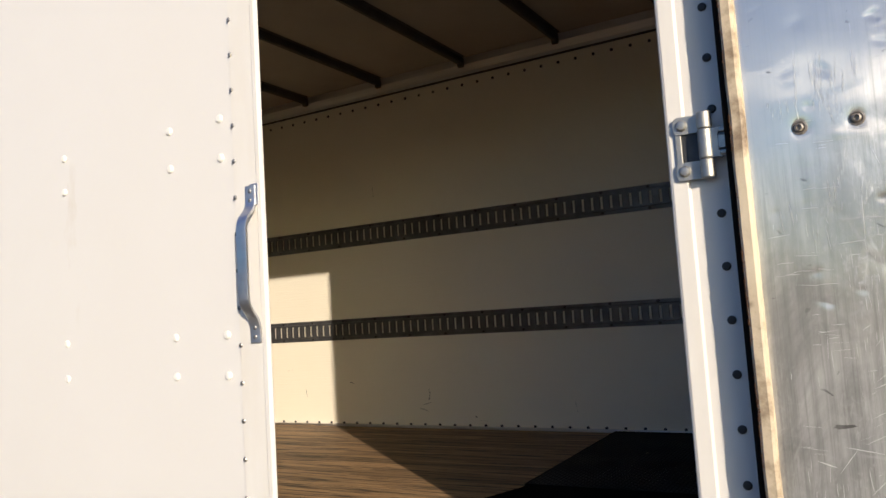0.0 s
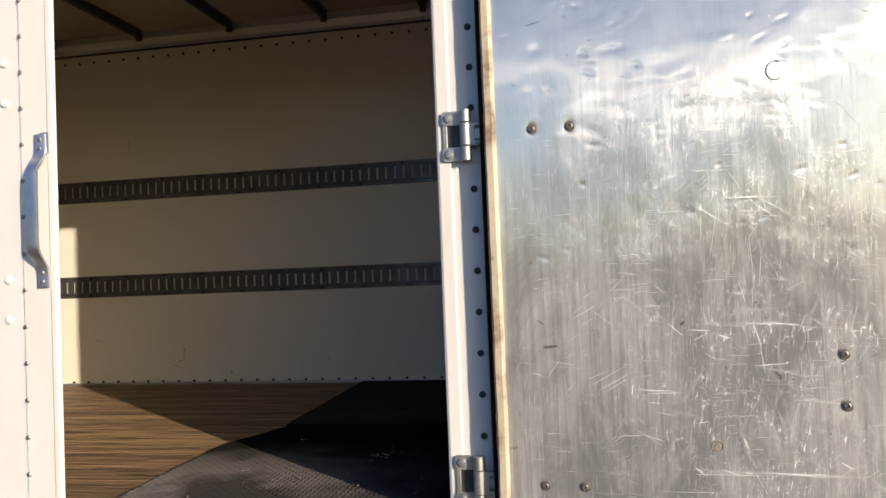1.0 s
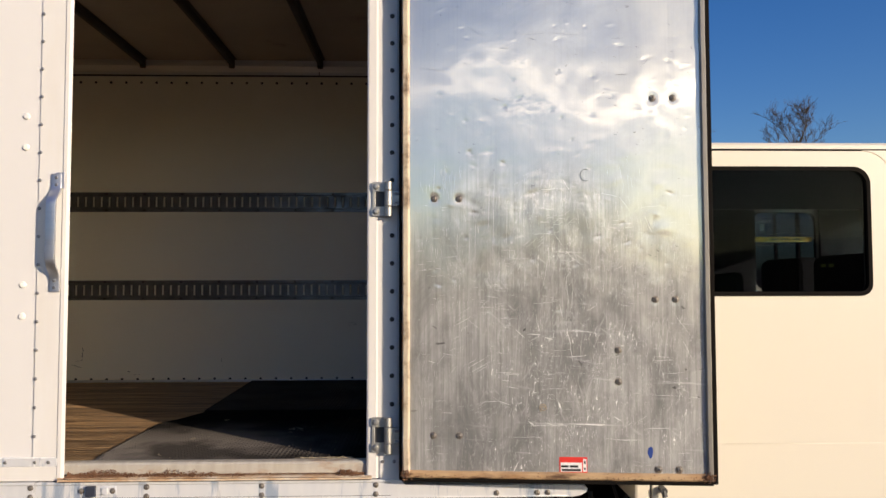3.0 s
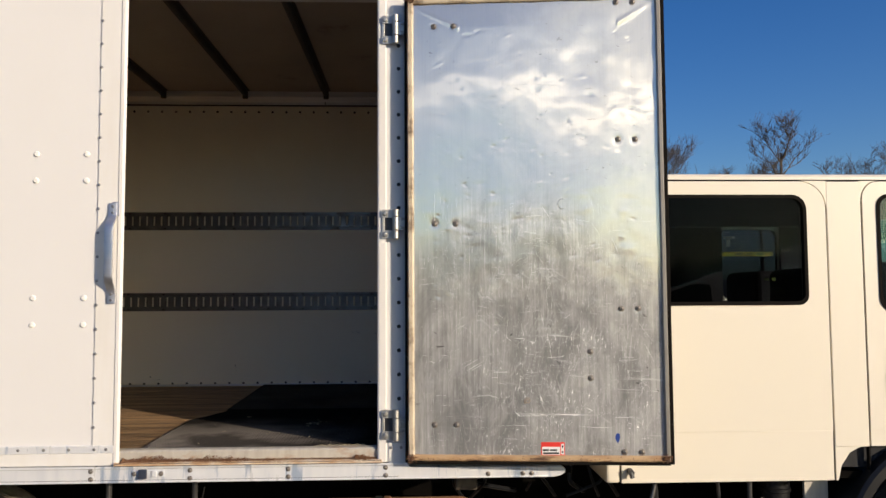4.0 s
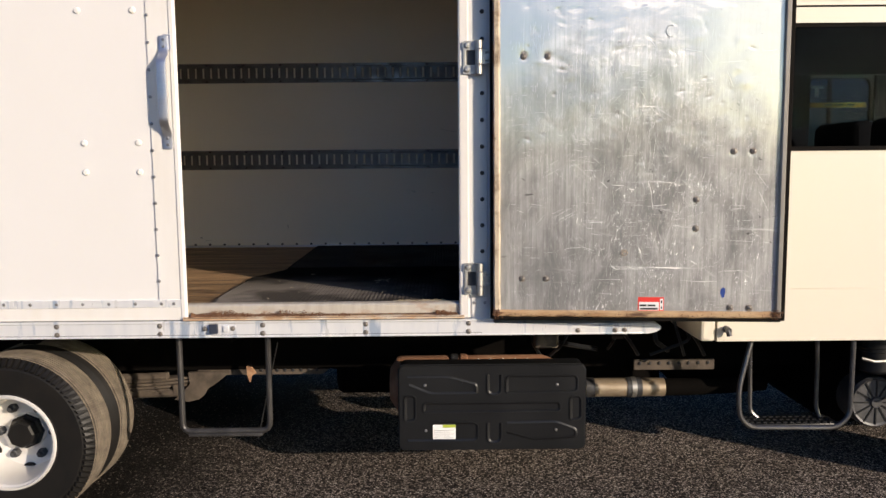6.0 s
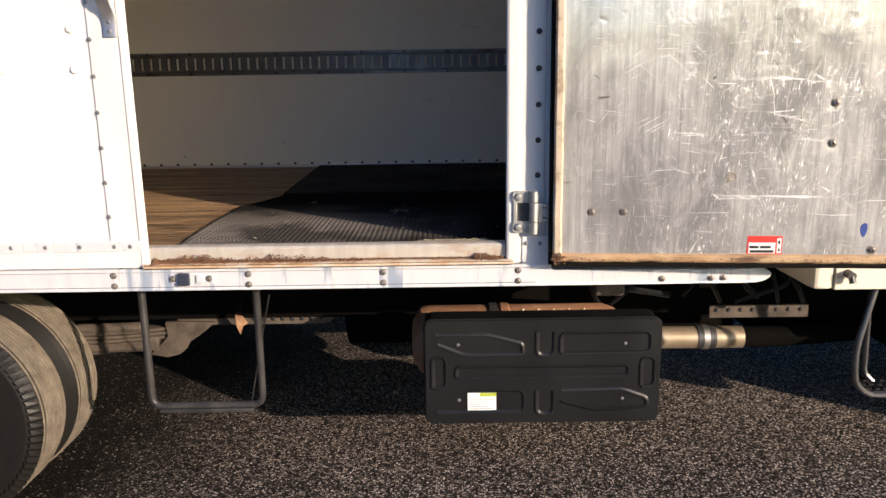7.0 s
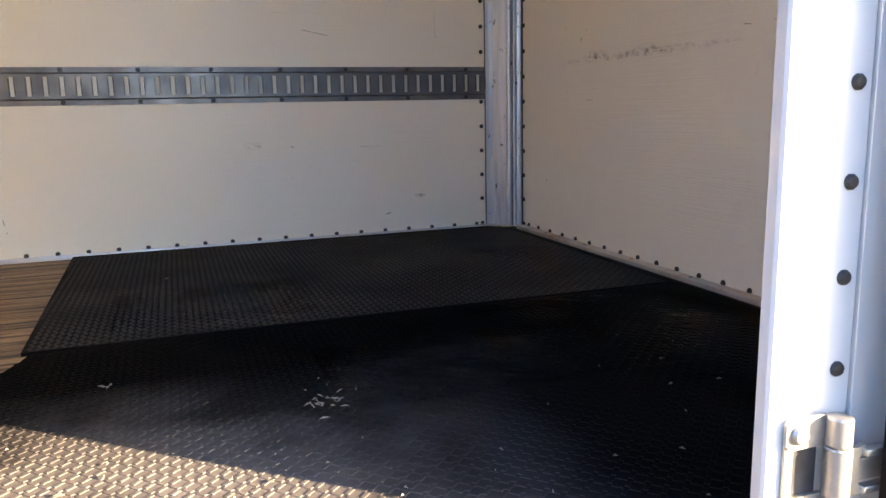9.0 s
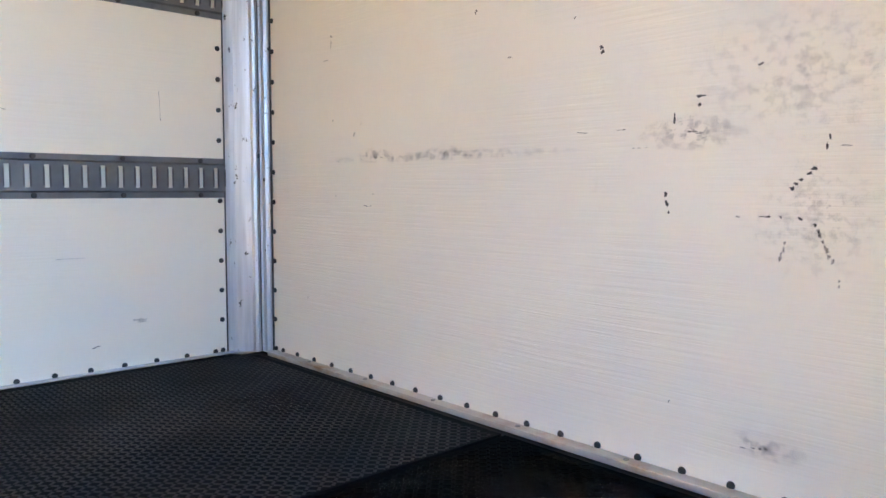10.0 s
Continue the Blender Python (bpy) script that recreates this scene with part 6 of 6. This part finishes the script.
# black moulded cover in front of the exhaust canister
BX0, BX1, BZ0, BZ1, BY = -0.284, 0.492, 0.208, 0.572, 0.216
bm = bmesh.new()
extrude_outline(bm, rounded(BX0, BX1, BZ0, BZ1, 0.03), lambda u, v, w: Vector((u, BY + w, v)), 0.012)
bmesh.ops.bevel(bm, geom=[e for e in bm.edges if all(v.co.y < BY + 0.001 for v in e.verts)], offset=0.006, segments=3, affect='EDGES')
cover = part("heat_shield_cover", bm, black_plastic, truck, "black pressed cover with embossed ribs")
bm = bmesh.new()
extrude_outline(bm, rounded(BX0 + 0.004, BX1 - 0.004, BZ0 + 0.004, BZ1 - 0.004, 0.028), lambda u, v, w: Vector((u, BY + 0.013 + w, v)), 0.09)
part("cover_body", bm, black_plastic, cover)
W, H = BX1 - BX0, BZ1 - BZ0
def emboss(pts, w=0.010):
    line = bend([(BX0 + W * u, BY - 0.001, BZ0 + H * v) for u, v in pts], 0.02)
    bm = bmesh.new()
    tube(bm, line, w, 10, 0.45)
    bmesh.ops.scale(bm, verts=bm.verts, vec=(1, 0.55, 1), space=Matrix.Translation((0, -BY, 0)))
    part("embossed_rib", bm, black_plastic, cover)


emboss([(0.05, 0.86), (0.27, 0.86), (0.42, 0.77), (0.42, 0.68)])
emboss([(0.06, 0.77), (0.17, 0.67), (0.42, 0.67)])
emboss([(0.14, 0.46), (0.14, 0.55), (0.86, 0.55), (0.86, 0.46), (0.14, 0.455)])
emboss([(0.48, 0.88), (0.48, 0.66), (0.545, 0.66), (0.545, 0.88)])
emboss([(0.48, 0.32), (0.48, 0.10), (0.545, 0.10), (0.545, 0.32)])
emboss([(0.58, 0.68), (0.58, 0.86), (0.95, 0.86), (0.95, 0.68), (0.58, 0.675)])
emboss([(0.58, 0.32), (0.84, 0.33), (0.95, 0.24), (0.95, 0.15), (0.73, 0.12), (0.58, 0.21)])
emboss([(0.05, 0.12), (0.42, 0.12), (0.42, 0.32), (0.20, 0.33)])
emboss([(0.04, 0.36), (0.04, 0.64), (0.09, 0.64), (0.09, 0.36), (0.04, 0.355)])
emboss([(0.92, 0.36), (0.92, 0.62), (0.97, 0.62), (0.97, 0.36), (0.92, 0.355)])
for u, v in ((0.145, 0.764), (0.845, 0.760), (0.147, 0.237), (0.840, 0.235)):
    set_rivet("bolt", pop_rivet, cover, BX0 + W * u, BY - 0.002, BZ0 + H * v)
label = part("caution_label", box(-0.141, -0.047, BY - 0.0025, BY - 0.0005, 0.258, 0.319), white_print, cover, "white caution label with a yellow-green header")
part("print_bar", box(-0.100, -0.047, BY - 0.0038, BY - 0.0026, 0.307, 0.319), green_print, cover)
for k in range(5):
    part("print_bar", box(-0.136, -0.056 - 0.014 * (k % 2), BY - 0.0038, BY - 0.0026, 0.263 + 0.008 * k, 0.2645 + 0.008 * k), rivet_mill, cover)

# rusty exhaust canister with chalk marks, pipe and straps
bm = bmesh.new()
lathe(bm, [(0, 0), (0.07, 0), (0.115, 0.03), (0.120, 0.05), (0.120, 0.30), (0.126, 0.305), (0.126, 0.33), (0.120, 0.335), (0.120, 0.66), (0.105, 0.70), (0.05, 0.76), (0, 0.76)], 32,
      Matrix.Translation((-0.325, 0.40, 0.442)) @ Matrix.Rotation(radians(90), 4, 'Y'))
# hidden box added behind the cover to shade the ground beyond it
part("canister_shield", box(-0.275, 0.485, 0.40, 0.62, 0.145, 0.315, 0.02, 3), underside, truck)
canister = part("exhaust_canister", bm, rust, truck, "rusty exhaust canister")
bm = bmesh.new()
lathe(bm, [(0.122, 0), (0.1265, 0), (0.1265, 0.028), (0.122, 0.028)], 32, Matrix.Translation((-0.060, 0.40, 0.442)) @ Matrix.Rotation(radians(90), 4, 'Y'))
part("strap_band", bm, dark_steel, canister)
for k in range(10):
    a = radians(58 + 6 * (k % 2))
    x = 0.02 + 0.026 * k
    bm = bmesh.new()
    tube(bm, [(x, 0.40 - 0.1215 * math.cos(a), 0.442 + 0.1215 * math.sin(a)), (x + 0.012, 0.40 - 0.1215 * math.cos(a + 0.16), 0.442 + 0.1215 * math.sin(a + 0.16))], 0.0022, 5)
    part("chalk_bar", bm, chalk, canister)
bm = bmesh.new()
tube(bm, [(0.30, 0.80, 0.299), (0.985, 0.80, 0.296)], 0.045, 24)
pipe = part("exhaust_pipe", bm, pipe_steel, truck, "tan steel exhaust pipe with clamp bands")
for x0, x1, rad, mat in ((0.600, 0.642, 0.0480, dark_steel), (0.800, 0.822, 0.0485, dark_steel), (0.8225, 0.8455, 0.0500, zinc), (0.846, 0.872, 0.0485, dark_steel)):
    bm = bmesh.new()
    tube(bm, [(x0, 0.80, 0.2975), (x1, 0.80, 0.2975)], rad, 24)
    part("clamp", bm, mat, pipe)
# the pipe runs on in near-black, its cast shadow put into the colour
bm = bmesh.new()
tube(bm, bend([(0.9855, 0.80, 0.296), (1.12, 0.80, 0.296), (1.5, 0.86, 0.30)], 0.1), 0.043, 20)
part("flexible_pipe", bm, underside, pipe, "exhaust pipe past the shadow edge, coloured dark for its shade")
# small brackets and hoses behind the rail
bm = bmesh.new()
cuboid(bm, 0.807, 1.188, 0.68, 0.692, 0.415, 0.466, 0.003)
bracket = part("slotted_bracket", bm, dusty_steel, truck, "grey slotted bracket on the frame")
for k in range(8):
    set_rivet("slot", dark_rivet, bracket, 0.835 + 0.046 * k, 0.6795, 0.448)
rng = random.Random(4)
for k in range(9):
    x = rng.uniform(0.30, 1.0)
    bm = bmesh.new()
    tube(bm, bend([(x, 0.45 + rng.uniform(0, 0.15), 0.72), (x + rng.uniform(-0.1, 0.1), 0.42, 0.62), (x + rng.uniform(-0.2, 0.2), 0.50, rng.uniform(0.48, 0.58))], 0.05), rng.uniform(0.006, 0.012), 7)
    part("hose", bm, black_plastic, truck)
part("valve_block", box(0.30, 0.40, 0.36, 0.44, 0.60, 0.70, 0.01), dusty_steel, truck)
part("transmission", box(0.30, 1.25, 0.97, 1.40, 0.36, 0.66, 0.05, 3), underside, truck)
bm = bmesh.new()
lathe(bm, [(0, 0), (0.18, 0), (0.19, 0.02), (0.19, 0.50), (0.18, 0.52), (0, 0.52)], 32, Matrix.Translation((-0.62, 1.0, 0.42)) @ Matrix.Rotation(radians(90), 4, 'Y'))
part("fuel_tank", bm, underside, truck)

# added near-black box in place of the deep shade behind the cab step
part("fuel_tank", box(1.06, 1.66, 0.95, 1.40, 0.26, 0.640, 0.05, 4), underside, truck, "black box added to fill the darkness behind the cab step")
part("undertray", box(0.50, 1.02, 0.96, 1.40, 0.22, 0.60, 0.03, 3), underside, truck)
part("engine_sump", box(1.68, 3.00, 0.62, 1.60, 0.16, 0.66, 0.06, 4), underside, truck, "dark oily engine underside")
# unseen panel added to keep sky light from under the truck
part("far_skirt", box(TAIL, 0.76, BACK - 0.02, BACK + 0.02, 0.10, 0.744, 0.004), underside, truck, "unseen dark panel that blocks sky light from the far side")
# tubular cab step
step = part("cab_step", tube(bmesh.new(), bend([(1.165, 0.215, 0.665), (1.110, 0.195, 0.46), (1.118, 0.195, 0.345), (1.165, 0.20, 0.300), (1.52, 0.20, 0.296), (1.575, 0.20, 0.345), (1.575, 0.20, 0.672)], 0.05), 0.0105, 10),
            tube_steel, truck, "bare tube cab step with a ribbed tread")
bm = bmesh.new()
tube(bm, bend([(1.168, 0.23, 0.650), (1.190, 0.285, 0.60), (1.200, 0.29, 0.34), (1.23, 0.285, 0.312)], 0.04), 0.009, 8)
part("step_stay", bm, tube_steel, step)
bm = bmesh.new()
tube(bm, bend([(1.462, 0.27, 0.65), (1.478, 0.29, 0.54), (1.478, 0.29, 0.36), (1.49, 0.28, 0.312)], 0.04), 0.009, 8)
part("step_stay", bm, tube_steel, step)
bm = bmesh.new()
cuboid(bm, 1.155, 1.535, 0.20, 0.300, 0.303, 0.313, 0.003)
for i in range(13):
    for j in range(3):
        cuboid(bm, 1.170 + 0.0275 * i, 1.186 + 0.0275 * i, 0.212 + 0.036 * j, 0.232 + 0.036 * j, 0.3131, 0.318)
part("step_tread", bm, black_plastic, step, "black studded tread")

# round ribbed filter housing and air bottle behind the step
bm = bmesh.new()
lathe(bm, [(0, -0.004), (0.022, -0.004), (0.026, 0.004), (0.095, 0.004), (0.104, 0.0), (0.112, 0.012), (0.112, 0.12), (0.10, 0.14), (0, 0.14)], 36, Matrix.Translation((1.765, 0.34, 0.355)) @ Matrix.Rotation(radians(-90), 4, 'X'))
filt = part("filter_housing", bm, dark_steel, truck, "grey round ribbed filter housing")
for k in range(12):
    a = 2 * math.pi * k / 12
    bm = bmesh.new()
    cuboid(bm, 0.026, 0.098, -0.003, 0.003, -0.003, 0.003)
    part("rib", bm, black_plastic, filt, m=Matrix.Translation((1.765, 0.343, 0.355)) @ Matrix.Rotation(a, 4, 'Y'))
bm = bmesh.new()
lathe(bm, [(0, 0), (0.06, 0.0), (0.066, 0.01), (0.066, 0.09), (0.072, 0.094), (0.072, 0.108), (0.066, 0.112), (0.066, 0.16), (0, 0.17)], 28, Matrix.Translation((1.76, 0.36, 0.49)))
part("air_bottle", bm, black_plastic, truck, "black round reservoir with a clamp band")
bm = bmesh.new()
tube(bm, [(1.67, 0.30, 0.56), (1.72, 0.29, 0.548), (1.83, 0.30, 0.550)], 0.006, 8)
part("clamp_bolt", bm, zinc, truck)
part("mud_panel", box(1.86, 1.97, 0.28, 0.30, 0.50, 0.67, 0.004), sill_worn, truck, "pale splash panel behind the front wheel")

# ---- trees, woods and far hill ----
def grow(vs, fs, rng, base, height, r0, levels, sides, spread, kids):
    """Adds a bare tree to vs and fs: tapered limbs that fork again and again."""
    def limb(p, d, length, r, level):
        n = 4 if level > 2 else 3
        ring_prev = None
        pts, rads = [p.copy()], [r]
        q = p.copy()
        for k in range(n):
            d2 = (d + Vector((rng.gauss(0, 0.12), rng.gauss(0, 0.12), rng.gauss(0.05, 0.06)))).normalized()
            q = q + d2 * (length / n)
            d = d2
            pts.append(q.copy())
            rads.append(r * (1 - 0.62 * (k + 1) / n))
        u = d.orthogonal().normalized()
        v = d.cross(u)
        for a, ra in zip(pts, rads):
            ring = []
            for s in range(sides):
                t = 2 * math.pi * s / sides
                ring.append(len(vs))
                vs.append(tuple(a + u * ra * math.cos(t) + v * ra * math.sin(t)))
            if ring_prev:
                for s in range(sides):
                    fs.append((ring_prev[s], ring_prev[(s + 1) % sides], ring[(s + 1) % sides], ring[s]))
            ring_prev = ring
        if level > 0:
            for c in range(kids + rng.randint(-1, 1)):
                t = rng.uniform(0.35, 1.0)
                i = min(int(t * n), n - 1)
                start = pts[i].lerp(pts[i + 1], t * n - i)
                out = Vector((rng.gauss(0, 1), rng.gauss(0, 1), rng.uniform(-0.1, 0.5))).normalized()
                nd = (d * 0.8 + out * spread).normalized()
                limb(start, nd, length * rng.uniform(0.5, 0.75), max(rads[i] * rng.uniform(0.45, 0.65), 0.008), level - 1)
    limb(Vector(base), Vector((rng.gauss(0, 0.05), rng.gauss(0, 0.05), 1)).normalized(), height * 0.52, r0, levels)


def tree(x, y, height, seed, spread=0.75, kids=5, levels=4):
    rg = random.Random(seed)
    vs, fs = [], []
    bare = 0.56 * height                     # clear stem below the crown
    grow(vs, fs, rg, (0, 0, 0), height - bare, height * 0.011, levels, 4, spread, kids)
    k = (height - bare) / max(v[2] for v in vs)
    vs = [(a * k, b * k, bare + c * k) for a, b, c in vs]
    i = len(vs)
    for z, r in ((-0.2, 0.019), (0.02 * height, 0.015), (bare * 0.5, 0.013), (bare + 0.05, 0.011)):
        vs += [(height * r * math.cos(q * math.pi / 3) + 0.02 * z * math.sin(z), height * r * math.sin(q * math.pi / 3), z) for q in range(6)]
    fs += [(i + 6 * j + q, i + 6 * j + (q + 1) % 6, i + 6 * j + 6 + (q + 1) % 6, i + 6 * j + 6 + q) for j in range(3) for q in range(6)]
    me = bpy.data.meshes.new("bare_tree")
    me.from_pydata(vs, [], fs)
    me.materials.append(bark)
    ob = new("bare_tree", me)
    ob.location = (x, y, 0)
    return tagged(ob, "tall bare winter tree with fine grey-brown twigs", "tree", "bare trees behind the truck")


def aim(dx, dy, dist):
    return 0.135 + dx * dist, -3.24 + dy * dist


for dx, dy, dist, top, seed, sp in ((0.322, 0.946, 44, 0.204, 1, 0.60), (0.338, 0.941, 47, 0.190, 3, 0.62), (0.308, 0.951, 41, 0.208, 2, 0.6), (0.380, 0.925, 52, 0.165, 4, 0.7),
                                    (0.446, 0.895, 42, 0.216, 5, 0.75), (0.425, 0.905, 50, 0.168, 6, 0.6), (0.494, 0.869, 48, 0.162, 8, 0.8), (0.518, 0.855, 46, 0.160, 9, 0.8),
                                    (0.545, 0.838, 45, 0.170, 7, 0.7)):
    x, y = aim(dx, dy, dist)
    tree(x, y, 1.5 + top * dist * 1.02, seed, sp)

rng = random.Random(40)
vs, fs = [], []
for k in range(230):
    a = radians(rng.uniform(0, 360))
    d = rng.uniform(62, 100)
    x, y = d * math.cos(a), d * math.sin(a)
    if y > 0 and abs(x) < 0.9 * y:
        continue
    grow(vs, fs, rng, (x, y, -0.3), rng.uniform(6.5, 10.5), rng.uniform(0.12, 0.22), 2, 3, 0.7, 6)
me = bpy.data.meshes.new("far_woods")
me.from_pydata(vs, [], fs)
me.materials.append(bark)
tagged(new("far_woods", me), "far belt of bare woods round the lot", "woods", kind="stuff")

bm = bmesh.new()
rings = []
n = 120
for k in range(n):
    a = 2 * math.pi * k / n
    h = 20 + 16 * noise.noise((math.cos(a) * 2.2, math.sin(a) * 2.2, 0.4)) + 3 * noise.noise((math.cos(a) * 11, math.sin(a) * 11, 0.9))
    h *= 1.0 if math.sin(a) < 0.3 else 0.6
    rings.append([bm.verts.new((r * math.cos(a), r * math.sin(a), z)) for r, z in ((300, -1.0), (380, h * 0.55), (470, h), (560, -1.0))])
for k in range(n):
    a, b = rings[k], rings[(k + 1) % n]
    for i in range(3):
        bm.faces.new((a[i], a[i + 1], b[i + 1], b[i]))
bmesh.ops.recalc_face_normals(bm, faces=bm.faces)
hill = new("backdrop_hill", smooth_mesh(mesh_from("backdrop_hill", bm)))
hill.data.materials.append(material("winter_hill", (0.085, 0.070, 0.055), 0.95, ramp=(0.045, 0.040, 0.035), scale=0.06, bump=0.6, bump_scale=0.5))
tagged(hill, "low wooded winter hills far off", "hill", kind="structure")

# loose chips on the asphalt
rng = random.Random(17)
verts, faces = [], []
for _ in range(6500):
    x, y = rng.uniform(-2.2, 2.6), rng.uniform(-1.3, 1.2)
    if x < rng.uniform(-1.6, 0.9):
        continue
    crumb(x, y, GROUND + 0.001, rng.uniform(0.0018, 0.0050))
me = bpy.data.meshes.new("loose_gravel")
me.from_pydata(verts, [], faces)
me.materials.append(material("chips", (0.30, 0.255, 0.20), 0.9, ramp=(0.07, 0.06, 0.05), scale=37))
tagged(new("loose_gravel", me), "loose stone chips on the asphalt", "gravel", kind="stuff")

# ---- hardwood floor of the hold: strips laid along the truck ----
floor = part("floor", box(TAIL, FRONT - 0.001, 0.050, BACK - 0.001, 0.8468, 0.8478), gap_dark, truck, "worn laminated hardwood floor strips")
rng = random.Random(2)
strip_w = 0.0345
lengths = (0.9, 1.3, 1.7)
boards = {}
for ln in lengths:
    boards[ln] = mesh_from("plank", cuboid(bmesh.new(), 0, ln - 0.0010, 0, strip_w - 0.0042, 0, 0.005))
    boards[ln].materials.append(wood)
y = 0.052
while y < BACK - strip_w:
    x = -0.50 - rng.uniform(0, 0.42)
    while x - lengths[0] > TAIL + 0.05:
        ln = rng.choice([q for q in lengths if x - q > TAIL])
        plank = new("plank", boards[ln])
        plank.parent = floor
        plank.location = (x - ln, y, 0.8482)
        x -= ln
    y += strip_w
